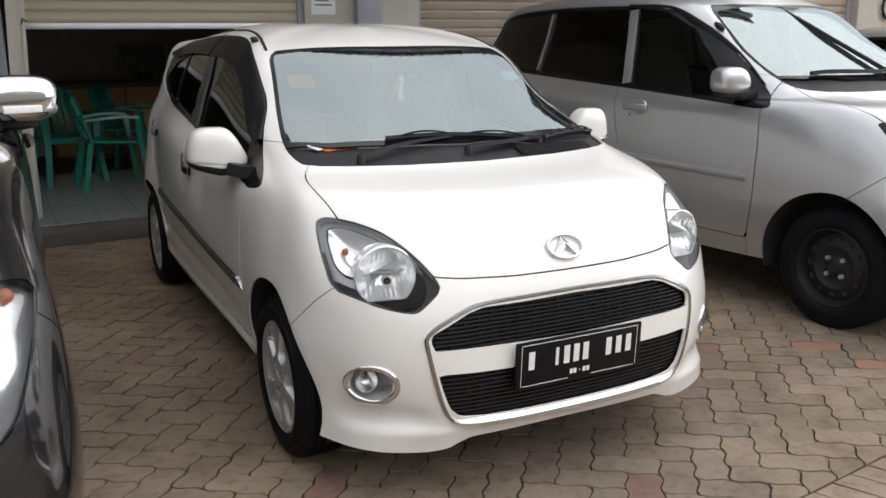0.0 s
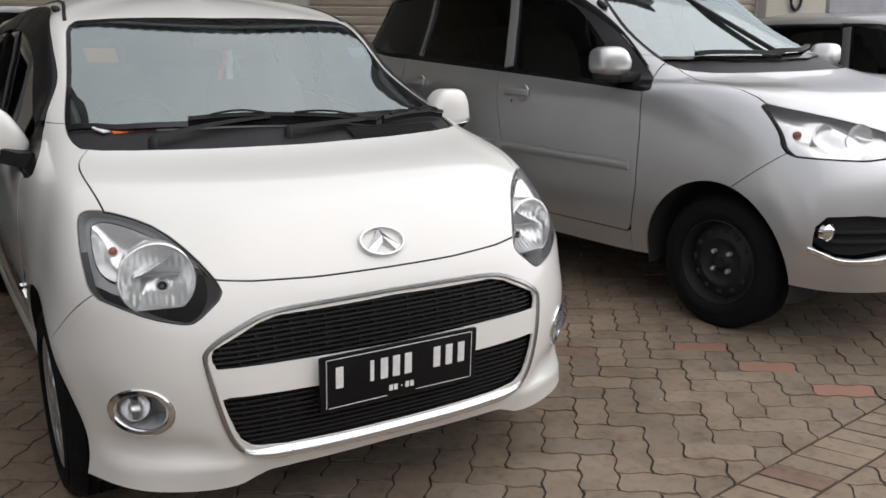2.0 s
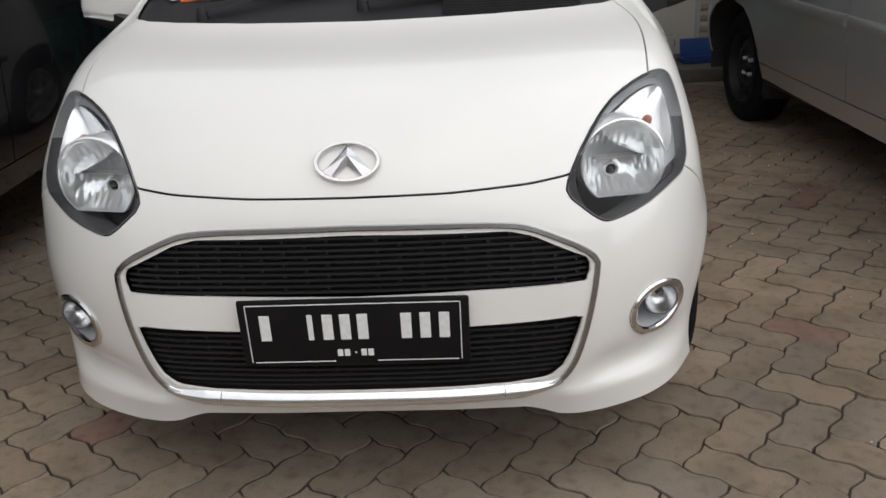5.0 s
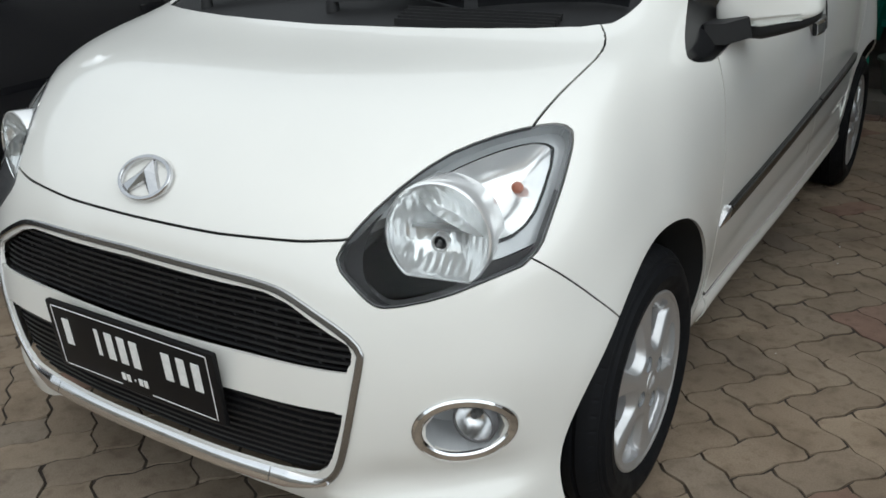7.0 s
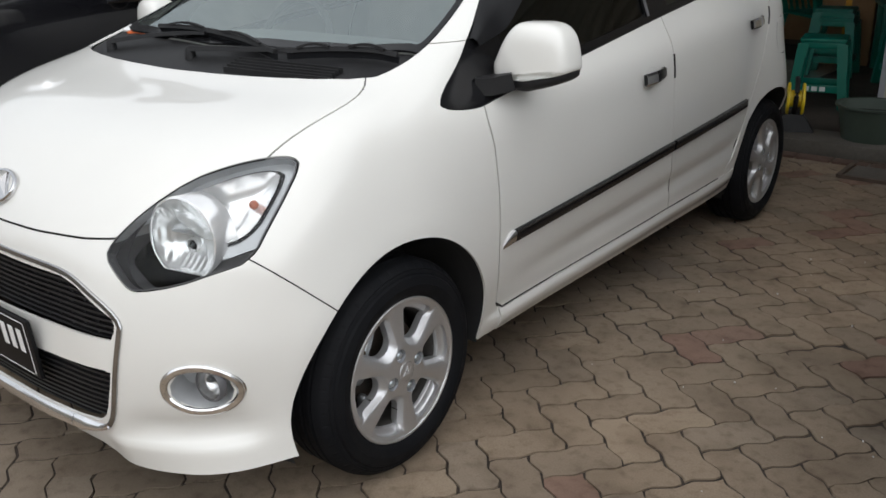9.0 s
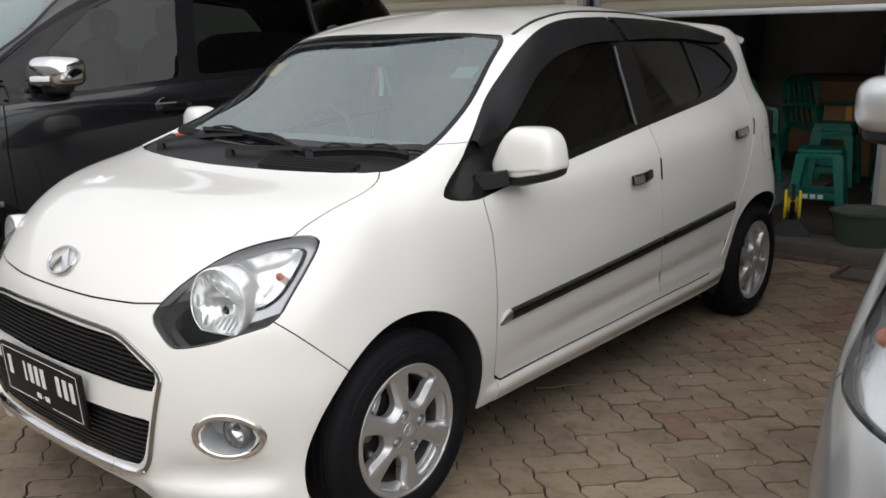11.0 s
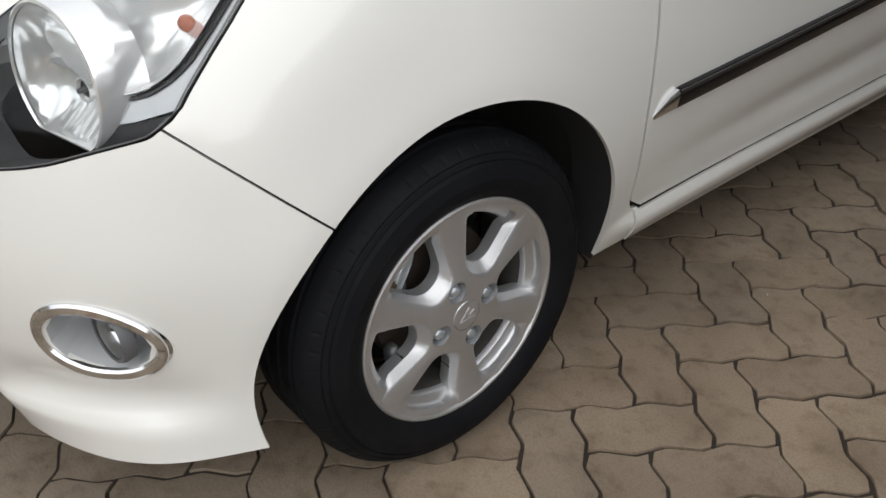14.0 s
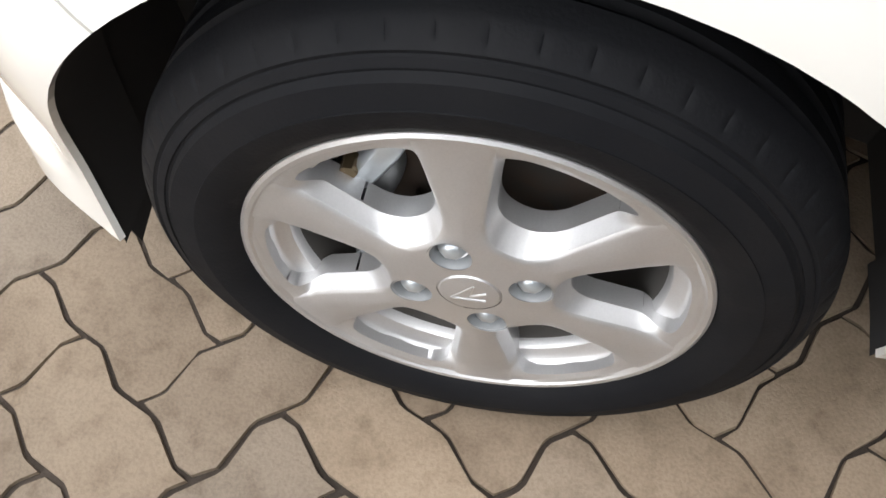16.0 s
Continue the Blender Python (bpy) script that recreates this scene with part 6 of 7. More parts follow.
        for nm, wd, pts in strips + [("window_divider", 0.022, [(2.28, 1.168), (2.268, 1.35), (2.258, 1.53)])]:
            p, m = side_at(shell, scaled(curve(pts, 5), (sy, sz)))
            part(nm, sweep(p * k, strip_section(wd, 0.006, 0.2), m * k), paint if wd > 0.03 or lamp_low else CHROME, got["rears"][side])
        q = curve([(0.50 * sy, 1.135 * sz), (0.74 * sy, 1.29 * sz), (1.0 * sy, 1.45 * sz), (1.2 * sy, 1.535 * sz), (1.55 * sy, 1.565 * sz)], 5)
        p, m = side_at(shell, q)
        down = np.array([0, 0.3, -0.92]) * 0.06 * np.clip(np.sin(np.linspace(0.3, math.pi - 0.5, len(q))), 0.3, 1)[:, None]
        vis = grid_surf(np.stack([p + m * 0.004, p + m * 0.02 + down * 0.4, p + m * 0.024 + down], 0) * k)
        if sg > 0:
            vis = Surf(vis.V, -vis.N, vis.F[:, ::-1])
        surf_part("wind_visor", vis, VISOR, car, "smoked plastic wind visor", rim=0.003)
    for pts in ([(-0.5, 0.39), (-0.2, 0.335), (0.1, 0.325)], [(0.0, 0.34), (0.3, 0.36), (0.53, 0.46)]):
        q, n_ = top_at(shell, [(abs(x) * sx, y * sy) for x, y in curve(pts, 6)])
        q[:, 0] = curve(pts, 6)[:, 0] * sx
        part("wiper", sweep(q + np.array([0, 0, 0.02]), [(-0.012, -0.01), (0.012, -0.01), (0.01, 0.01), (-0.01, 0.01)]), BLACKPLASTIC, car, "black wiper")
    part("dashboard", egg((1.3 * sx, 0.5, 0.3), (0, 0.78 * sy, 0.93 * sz), 4.0, 24, 10), DASH, car)
    for x in (-0.36, 0.36):
        seat = part("seat", egg((0.5, 0.5, 0.2), (x, 1.25 * sy, 0.7 * sz), 3.5, 16, 8), FABRIC, car, "grey fabric seat")
        part("seat_back", egg((0.48, 0.16, 0.62), (x, 1.55 * sy, 1.02 * sz), 3.2, 16, 10, rot=(-12, 0, 0)), FABRIC, seat)
        part("headrest", egg((0.26, 0.1, 0.17), (x, 1.63 * sy, 1.38 * sz), 3.0, 14, 8), FABRIC, seat)
    part("rear_bench", egg((1.3, 0.18, 0.7), (0, 2.4 * sy, 1.0 * sz), 4, 16, 8), FABRIC, car)
    part("cabin_floor", box((1.4, 2.2, 0.04), (0, 1.6, 0.42), 0.01), UNDER, car)
    car.matrix_world = pose(*at, 0, 0, rz)
    return car, got


silver_van, sv = van("silver people carrier with black steel wheels parked beside the hatchback", SILVER, (2.71, 0.115, 0), 5.0, (1, 1, 1), 2.655, 0.30, SILVER, 0.775)
black_van, bv = van("glossy black people carrier with chrome door mirrors", BLACKCAR, (-2.33, -0.60, 0), 0.0, (1.06, 1.06, 1.05), 2.75, 0.325, CHROME, 0.80, 1.14, (0.80, 0.77, 1.155), (0.27, 0.18, 0.14), True, 0.11)
grey_car, _ = van("dark grey car with blacked-out windows parked by the wall", GREYCAR, (5.75, 0.2, 0), 3.0, (0.98, 1.0, 0.87), 2.6, 0.29, GREYCAR, 0.75)
p, m = side_at(sv["shell"], [(0.917, 1.425)])
part("roof_clip", egg((0.035, 0.075, 0.03), tuple(p[0] * FLIP + m[0] * FLIP * 0.008), 2.6, 14, 8, rot=(30, 0, 0)), BLACKPLASTIC, silver_van, "small black roof clip")
# the engine badge on the black car's fender, as small bars
bp_, bn_ = side_at(bv["shell"], [(0.42 + 0.022 * i, 0.668 + 0.003 * i) for i in range(5)])
for q_, n_ in zip(bp_, bn_):
    part("fender_badge", box((0.004, 0.014, 0.022), tuple(q_ + n_ * 0.002), 0.001, seg=1), CHROME, black_van, "small chrome bar")

# ---- ground and paving ----
CONCRETE = material("worn_concrete", (0.125, 0.113, 0.098), 0.85, vary=0.6, scale=3.0, fine=0.4, fine_scale=60.0, bump=0.4, bump_scale=80.0)
JOINT = material("brown_joint_sand", (0.050, 0.037, 0.028), 0.95, vary=0.9, scale=5.0, fine=0.4, bump=0.5, bump_scale=200.0, tint=(0.022, 0.017, 0.013))
gm = bmesh.new()
vs = [gm.verts.new(v) for v in ((-600, -600, -0.0048), (600, -600, -0.0048), (600, 600, -0.0048), (-600, 600, -0.0048))]
gm.faces.new(vs)
ground = tagged(part("ground", gm, JOINT), "dark joint sand and soil under the paving", "ground", kind="structure")


def paver_material(name, island):
    """Tan and grey-brown concrete pavers, one in twenty of them red, stained and gritty."""
    m = bpy.data.materials.new(name)
    m.use_nodes = True
    n, l = m.node_tree.nodes, m.node_tree.links
    b = n["Principled BSDF"]
    b.inputs["Roughness"].default_value = 0.8
    b.inputs["Specular IOR Level"].default_value = 0.3
    if island:
        rnd = n.new("ShaderNodeNewGeometry").outputs["Random Per Island"]
    else:
        rnd = n.new("ShaderNodeObjectInfo").outputs["Random"]
    ramp = n.new("ShaderNodeValToRGB")
    e = ramp.color_ramp.elements
    e[0].position, e[0].color = 0.0, (0.262, 0.202, 0.146, 1)
    e[1].position, e[1].color = 0.35, (0.330, 0.254, 0.181, 1)
    for pos, col in ((0.6, (0.288, 0.225, 0.165, 1)), (0.8, (0.352, 0.272, 0.194, 1)), (0.955, (0.264, 0.213, 0.163, 1)), (0.975, (0.285, 0.182, 0.137, 1)), (1.0, (0.262, 0.165, 0.124, 1))):
        x = e.new(pos)
        x.color = col
    l.new(rnd, ramp.inputs["Fac"])
    geo = n.new("ShaderNodeNewGeometry")

    def noise_tex(scale, detail, lo, hi):
        t = n.new("ShaderNodeTexNoise")
        t.inputs["Scale"].default_value, t.inputs["Detail"].default_value = scale, detail
        l.new(geo.outputs["Position"], t.inputs["Vector"])
        r = n.new("ShaderNodeMapRange")
        r.inputs["From Min"].default_value, r.inputs["From Max"].default_value = lo, hi
        l.new(t.outputs["Fac"], r.inputs["Value"])
        return t.outputs["Fac"], r.outputs["Result"]

    def mult(a, fac, amount, colour):
        mx = n.new("ShaderNodeMixRGB")
        mx.blend_type = "MULTIPLY"
        k = n.new("ShaderNodeMath")
        k.operation = "MULTIPLY"
        k.inputs[1].default_value = amount
        l.new(fac, k.inputs[0])
        l.new(k.outputs[0], mx.inputs["Fac"])
        l.new(a, mx.inputs["Color1"])
        mx.inputs["Color2"].default_value = (*colour, 1)
        return mx.outputs["Color"]

    col = ramp.outputs["Color"]
    col = mult(col, noise_tex(0.7, 4, 0.40, 0.62)[1], 0.75, (0.70, 0.745, 0.79))
    col = mult(col, noise_tex(1.3, 5, 0.42, 0.66)[1], 0.5, (0.56, 0.52, 0.49))
    col = mult(col, noise_tex(7.0, 7, 0.46, 0.70)[1], 0.5, (0.50, 0.46, 0.42))
    col = mult(col, noise_tex(28.0, 6, 0.52, 0.72)[1], 0.45, (0.55, 0.50, 0.45))
    raw, grit = noise_tex(260.0, 3, 0.4, 0.7)
    col = mult(col, grit, 0.35, (0.5, 0.48, 0.45))
    l.new(col, b.inputs["Base Color"])
    bump = n.new("ShaderNodeBump")
    bump.inputs["Strength"].default_value, bump.inputs["Distance"].default_value = 0.35, 0.003
    l.new(raw, bump.inputs["Height"])
    l.new(bump.outputs["Normal"], b.inputs["Normal"])
    return m


PAVER = paver_material("concrete_paver", False)
PAVER_REST = paver_material("concrete_paver_rest", True)
PAVER_RED = material("dull_red_paver", (0.31, 0.17, 0.123), 0.85, vary=0.5, scale=14.0, fine=0.3, fine_scale=200.0, bump=0.35, bump_scale=200.0, spec=0.3, tint=(0.24, 0.16, 0.12))
RED_AT = [np.array(v) for v in ((1.713, -0.122), (1.72, -0.437), (1.758, -0.75))]
PW = 0.1095
AX = radians(52.7)
PE1, PE2 = np.array((math.cos(AX), math.sin(AX))), np.array((-math.sin(AX), math.cos(AX)))
PORG = np.array((0.957, 0.526)) - 0.91 * PW * PE2


def zig(t):
    t = t - math.floor(t)
    return 4 * t if t < 0.25 else 2 - 4 * t if t < 0.75 else 4 * t - 4


def paver_outline(w, h, lift=0.0):
    """A block of w x h units whose edges run in the paving's common zigzag, counter-clockwise, in metres."""
    steps = lambda n: [0.0] + [k + f for k in range(n) for f in (0.25, 0.75)]
    raw = [(t, 0) for t in steps(w)] + [(w, t) for t in steps(h)] + [(w - t, h) for t in steps(w)] + [(0, h - t) for t in steps(h)]
    P = np.array([(x + 0.070 * zig(y), y + 0.062 * zig(x)) for x, y in raw]) * PW
    return P


def inset(P, d):
    """A closed counter-clockwise outline drawn in by d."""
    a, b = P - np.roll(P, 1, 0), np.roll(P, -1, 0) - P
    na, nb = (np.stack([-v[:, 1], v[:, 0]], 1) / (np.linalg.norm(v, axis=1, keepdims=True) + 1e-12) for v in (a, b))
    m = na + nb
    m /= np.maximum((m * na).sum(1, keepdims=True), 0.35)
    return P + m * d


def block(bm, outline, top=0.0, depth=0.015, bevel=0.0016, tilt=(0, 0)):
    P, Q = outline, inset(outline, bevel)
    c = P.mean(0)
    zz = lambda p: tilt[0] * (p[0] - c[0]) + tilt[1] * (p[1] - c[1])
    lo = [bm.verts.new((p[0], p[1], top - depth)) for p in P]
    hi = [bm.verts.new((p[0], p[1], top + zz(p))) for p in Q]
    for i in range(len(P)):
        j = (i + 1) % len(P)
        bm.faces.new((lo[i], lo[j], hi[j], hi[i]))
    mid = bm.verts.new((*Q.mean(0), top + 0.0005 + zz(Q.mean(0))))
    for i in range(len(P)):
        bm.faces.new((hi[i], hi[(i + 1) % len(P)], mid))


def clip(P, n, d):
    """The part of an outline where n . p > d."""
    out = []
    s = P @ n - d
    for i in range(len(P)):
        j = (i + 1) % len(P)
        if s[i] > 0:
            out.append(P[i])
        if (s[i] > 0) != (s[j] > 0):
            out.append(P[i] + (P[j] - P[i]) * s[i] / (s[i] - s[j]))
    return np.array(out)


paving = thing("paving", "zigzag interlocking concrete pavers in tan and grey-brown", "paving", kind="structure")
rng = random.Random(4)


def worn(P, r=0.0011):
    """An outline with its corners rubbed and its edges a little uneven."""
    Q = inset(P, rng.uniform(0.0007, 0.0031))
    S = np.roll(Q, -1, 0)
    R = np.empty((2 * len(Q), 2))
    R[0::2], R[1::2] = Q * 0.91 + S * 0.09, Q * 0.09 + S * 0.91
    R = R[np.linalg.norm(R - np.roll(R, 1, 0), axis=1) > 0.0055]
    return R + np.array([(rng.uniform(-r, r), rng.uniform(-r, r)) for _ in R])


flat, tall = paver_outline(2, 1), paver_outline(1, 2)
# the band of straight blocks that crosses the paving
BAND_DIR = np.array((math.cos(radians(7.7)), math.sin(radians(7.7))))
BAND_N = np.array((-BAND_DIR[1], BAND_DIR[0]))
BAND_HI = BAND_N @ np.array((1.1, -0.967))
BAND_LO = BAND_HI - 0.178
Y_EDGE = 3.76
meshes = {}
for key, out in (("flat", flat), ("tall", tall)) * 6:
    bm = bmesh.new()
    block(bm, worn(out))
    me = bpy.data.meshes.new("paver")
    bm.to_mesh(me)
    bm.free()
    me.materials.append(PAVER)
    meshes.setdefault(key, []).append(me)
rest = bmesh.new()
R2 = np.stack([PE1, PE2], 1)
singles = []
N_ = 105
for a in range(-N_, N_):
    for b in range(-N_, N_):
        s_ = (a + b) % 4
        if s_ not in (0, 2):
            continue
        kind, w, h = ("flat", 2, 1) if s_ == 0 else ("tall", 1, 2)
        o = PORG + PW * (a * PE1 + b * PE2)
        mid = o + PW * (w * 0.5 * PE1 + h * 0.5 * PE2)
        if not (-6.5 < mid[0] < 9.0 and -6.0 < mid[1] < Y_EDGE + 0.2):
            continue
        top, tilt = rng.uniform(-0.0025, 0.0015), (rng.uniform(-0.012, 0.012), rng.uniform(-0.012, 0.012))
        d = mid @ BAND_N
        whole = abs(d - BAND_HI) > 0.14 and abs(d - BAND_LO) > 0.14 and mid[1] < Y_EDGE - 0.14
        if whole and BAND_LO < d < BAND_HI:
            continue
        if whole and min(np.linalg.norm(mid - v) for v in RED_AT) > 0.075 and 0.55 < mid[0] < 2.3 and -1.15 < mid[1] < 1.75 and mid[0] + 0.35 * mid[1] > 0.55 and len(singles) < 300:
            singles.append((kind, o, top))
            continue
        P = worn(flat if kind == "flat" else tall) @ R2.T + o
        if whole and min(np.linalg.norm(mid - v) for v in RED_AT) < 0.075:
            red = bmesh.new()
            block(red, P, top, tilt=tilt)
            part("paver", red, PAVER_RED, paving, "dull red paver", smooth=False)
            continue
        pieces = [P]
        if not whole:
            pieces = [clip(P, BAND_N, BAND_HI + 0.003), clip(P, -BAND_N, -(BAND_LO - 0.003))]
            pieces = [clip(p, np.array((0.0, -1.0)), -(Y_EDGE - 0.004)) for p in pieces if len(p) > 2]
        for p in pieces:
            if len(p) < 3:
                continue
            area = 0.5 * abs(np.dot(p[:, 0], np.roll(p[:, 1], -1)) - np.dot(p[:, 1], np.roll(p[:, 0], -1)))
            if area > 0.0012:
                keep = p[np.linalg.norm(p - np.roll(p, 1, 0), axis=1) > 0.002]
                if len(keep) > 2:
                    block(rest, keep, top, tilt=tilt)
for k in range(-76, 80):
    o = np.array((1.1, -0.967)) + BAND_DIR * 0.1 * k
    P = np.array([o + BAND_DIR * u + BAND_N * v * -1 + BAND_DIR * v * 0.28 for u, v in ((0.003, 0.175), (0.097, 0.175), (0.097, 0.003), (0.003, 0.003))])
    block(rest, P, rng.uniform(-0.002, 0.001), tilt=(rng.uniform(-0.01, 0.01), rng.uniform(-0.01, 0.01)))
tagged(part("paver_rest", rest, PAVER_REST, paving, smooth=False), kind="stuff")
for kind, o, top in singles:
    ob = new("paver", rng.choice(meshes[kind]))
    ob.parent = paving
    ob.matrix_basis = pose(o[0], o[1], top, rng.uniform(-0.6, 0.6), rng.uniform(-0.6, 0.6), 52.7)

# ---- the shop house ----
WALLPAINT = material("cream_wall_paint", (0.50, 0.47, 0.405), 0.8, vary=0.3, scale=2.5, fine=0.15, fine_scale=60.0, bump=0.15, bump_scale=50.0, tint=(0.33, 0.30, 0.25))
GREYPAINT = material("pale_grey_paint", (0.36, 0.37, 0.40), 0.7, vary=0.3, scale=4.0)
SHUTTER = material("beige_shutter_steel", (0.46, 0.415, 0.31), 0.5, vary=0.25, scale=3.0, fine=0.1, tint=(0.36, 0.32, 0.24))
SHUTTER_DARK = material("brown_shutter_steel", (0.30, 0.25, 0.185), 0.55, vary=0.3, scale=3.0)
TILE = material("pale_floor_tile", (0.27, 0.30, 0.28), 0.2, vary=0.15, scale=3.0, per_object=0.1)
GREEN = material("green_plastic", (0.0, 0.15, 0.105), 0.35, vary=0.15, scale=8.0, fine=0.1)
DARKWALL = material("dim_room_wall", (0.40, 0.38, 0.345), 0.9, vary=0.4, scale=2.0)
CARD = material("brown_cardboard", (0.36, 0.22, 0.11), 0.85, vary=0.3, scale=6.0)
PAPER = material("white_paper", (0.75, 0.75, 0.74), 0.8, vary=0.15, scale=12.0)
BLUEPLASTIC = material("blue_plastic", (0.015, 0.05, 0.19), 0.4, vary=0.2, scale=8.0)
PAINTTIN = material("white_paint_tin", (0.46, 0.44, 0.41), 0.45, vary=0.5, scale=9.0, tint=(0.34, 0.28, 0.22))
REDPRINT = material("red_print", (0.55, 0.04, 0.05), 0.5, vary=0.3, scale=30.0)
DARKTUB = material("dark_green_tub", (0.05, 0.07, 0.055), 0.55, vary=0.3, scale=9.0)
YELLOW = material("yellow_plastic", (0.75, 0.55, 0.02), 0.45, vary=0.2, scale=15.0)
REDBRICK = material("dull_red_brick", (0.12, 0.075, 0.058), 0.85, vary=0.4, scale=15.0, per_object=0.4)
IRON = material("rusty_iron", (0.12, 0.09, 0.07), 0.7, metal=0.4, vary=0.6, scale=20.0)


def structure(name, bm, mat, label, category):
    return tagged(part(name, bm, mat), label, category, kind="structure")


structure("kerb", box((14.0, 0.33, 0.105), (2.6, 3.925, 0.0375), 0.012), CONCRETE, "low worn concrete kerb before the shop", "kerb")
structure("kerb_platform", box((7.6, 0.36, 0.105), (4.62, 4.235, 0.037), 0.006), CONCRETE, "concrete platform under the wall", "platform")
structure("wall_north", box((1.03, 0.22, 5.0), (1.33, 4.49, 2.55), 0.008), WALLPAINT, "cream painted pillar wall between two shutters", "wall")
structure("wall_upper", box((12.2, 0.25, 2.4), (2.0, 4.60, 3.85), 0.01), WALLPAINT, "cream painted upper wall of the shop house", "wall")
structure("wall_east", box((1.05, 0.22, 5.0), (7.92, 4.47, 2.55), 0.01), WALLPAINT, "cream painted pillar", "wall")
structure("wall_far_east", box((5.5, 0.2, 3.4), (11.6, 4.7, 1.7), 0.01), GREYPAINT, "pale grey wall farther along the row", "wall")
structure("wall_west", box((1.4, 0.25, 5.0), (-4.6, 4.49, 2.5), 0.01), WALLPAINT, "cream painted pillar", "wall")
drain_pipe = thing("drain_pipe", "pale grey painted downpipe box on the wall", "pipe")
part("pipe_body", box((0.225, 0.09, 4.6), (1.355, 4.34, 2.39), 0.02), GREYPAINT, drain_pipe)
notice = thing("wall_notice", "white paper notice stuck on the pillar", "notice")
part("sheet", box((0.21, 0.002, 0.30), (0.975, 4.377, 1.735), 0.0), PAPER, notice)
for i in range(5):
    part("text_bar", box((0.15 - 0.03 * (i % 3), 0.0015, 0.012), (0.975 - 0.01 * (i % 2), 4.3755, 1.66 + 0.035 * i), 0.0), GREYPLASTIC, notice, "grey bar")
hook = thing("hose_hook", "black iron hook with a loop of hose on the wall", "hook")
part("loop", tube([(7.86 + 0.09 * math.cos(a), 4.33, 1.70 + 0.13 * math.sin(a)) for a in np.linspace(0, 2 * math.pi, 25)[:-1]], 0.018, 8, closed=True), BLACKPLASTIC, hook)
part("bracket", box((0.06, 0.08, 0.1), (7.86, 4.345, 1.84), 0.01), IRON, hook)


def shutter(name, x0, x1, z0, z1, y, mat, label):
    """A roller shutter of ribbed steel slats with its side guides and bottom bar."""
    root = thing(name, label, "shutter", (0, 0, 0), kind="structure")
    n = int((z1 - z0) / 0.078)
    prof = [(0.0, 0.0), (-0.006, 0.012), (-0.012, 0.022), (-0.012, 0.05), (-0.006, 0.062), (0.0, 0.070), (0.003, 0.0765), (0.01, 0.0765), (0.01, 0.0)]
    bm = bmesh.new()
    A = [bm.verts.new((x0, p, q)) for p, q in prof]
    B = [bm.verts.new((x1, p, q)) for p, q in prof]
    for i in range(len(prof)):
        j = (i + 1) % len(prof)
        bm.faces.new((A[i], A[j], B[j], B[i]))
    bm.faces.new(A[::-1]), bm.faces.new(B)
    bmesh.ops.recalc_face_normals(bm, faces=bm.faces)
    first = part("slat", bm, mat, root, smooth=False)
    first.matrix_basis = pose(0, y, z0 + 0.05)
    for k in range(1, n):
        ob = new("slat", first.data)
        ob.parent = root
        ob.matrix_basis = pose(0, y + 0.0006 * (k % 3), z0 + 0.05 + 0.078 * k)
    part("bottom_bar", box((x1 - x0, 0.035, 0.045), ((x0 + x1) / 2, y, z0 + 0.024), 0.006), ALLOY, root, "bare metal bottom bar")
    for x in (x0 - 0.02, x1 + 0.02):
        part("guide", box((0.05, 0.06, z1 + 0.4), (x, y, (z1 + 0.4) / 2 + 0.02), 0.006), GREYPAINT, root, "grey steel guide")
    return root


shutter("shutter_1", -1.30, 0.775, 1.47, 2.70, 4.46, SHUTTER, "half-raised beige ribbed roller shutter")
shutter("shutter_2", -3.88, -1.46, 1.47, 2.70, 4.46, SHUTTER, "half-raised beige ribbed roller shutter")
shutter("shutter_3", 1.90, 7.36, 0.09, 2.70, 4.50, SHUTTER_DARK, "closed brown ribbed roller shutter")
post = thing("shutter_post", "cream painted steel post between two shutters", "post", kind="structure")
part("post_body", sweep([(-1.40, 4.13, 0.09), (-1.29, 4.13, 2.6)], [(-0.055, -0.04), (0.055, -0.04), (0.055, 0.04), (-0.055, 0.04)]), WALLPAINT, post)
part("post_lip", sweep([(-1.35, 4.09, 0.09), (-1.24, 4.09, 2.6)], [(-0.012, -0.02), (0.012, -0.02), (0.012, 0.02), (-0.012, 0.02)]), WALLPAINT, post)
part("hook", tube([(-1.3, 4.08, 1.50), (-1.29, 4.06, 1.54), (-1.27, 4.07, 1.52)], 0.008, 6), IRON, post)

# the room behind the raised shutters
structure("wall_room_back", box((6.0, 0.1, 3.2), (-1.5, 8.6, 1.6), 0.0), DARKWALL, "dim back wall of the shop room", "wall")
structure("wall_room_left", box((0.1, 4.4, 3.2), (-4.4, 6.5, 1.6), 0.0), DARKWALL, "dim side wall of the shop room", "wall")
structure("wall_room_right", box((0.1, 4.1, 3.2), (1.2, 6.66, 1.6), 0.0), DARKWALL, "dim side wall of the shop room", "wall")
structure("ceiling", box((6.0, 4.5, 0.1), (-1.5, 6.5, 3.0), 0.0), DARKWALL, "dim ceiling of the shop room", "ceiling")
floor = structure("floor", box((5.5, 4.46, 0.09), (-1.6, 6.33, 0.037), 0.0), JOINT, "dark floor bed, bare to the right of its pale tiles", "floor")
bm = bmesh.new()
bm = plate([(0.0015, 0.0015), (0.2985, 0.0015), (0.2985, 0.2985), (0.0015, 0.2985)], 0.008, 0.0012)
tile_me = bpy.data.meshes.new("tile")
bm.to_mesh(tile_me)
bm.free()
tile_me.materials.append(TILE)
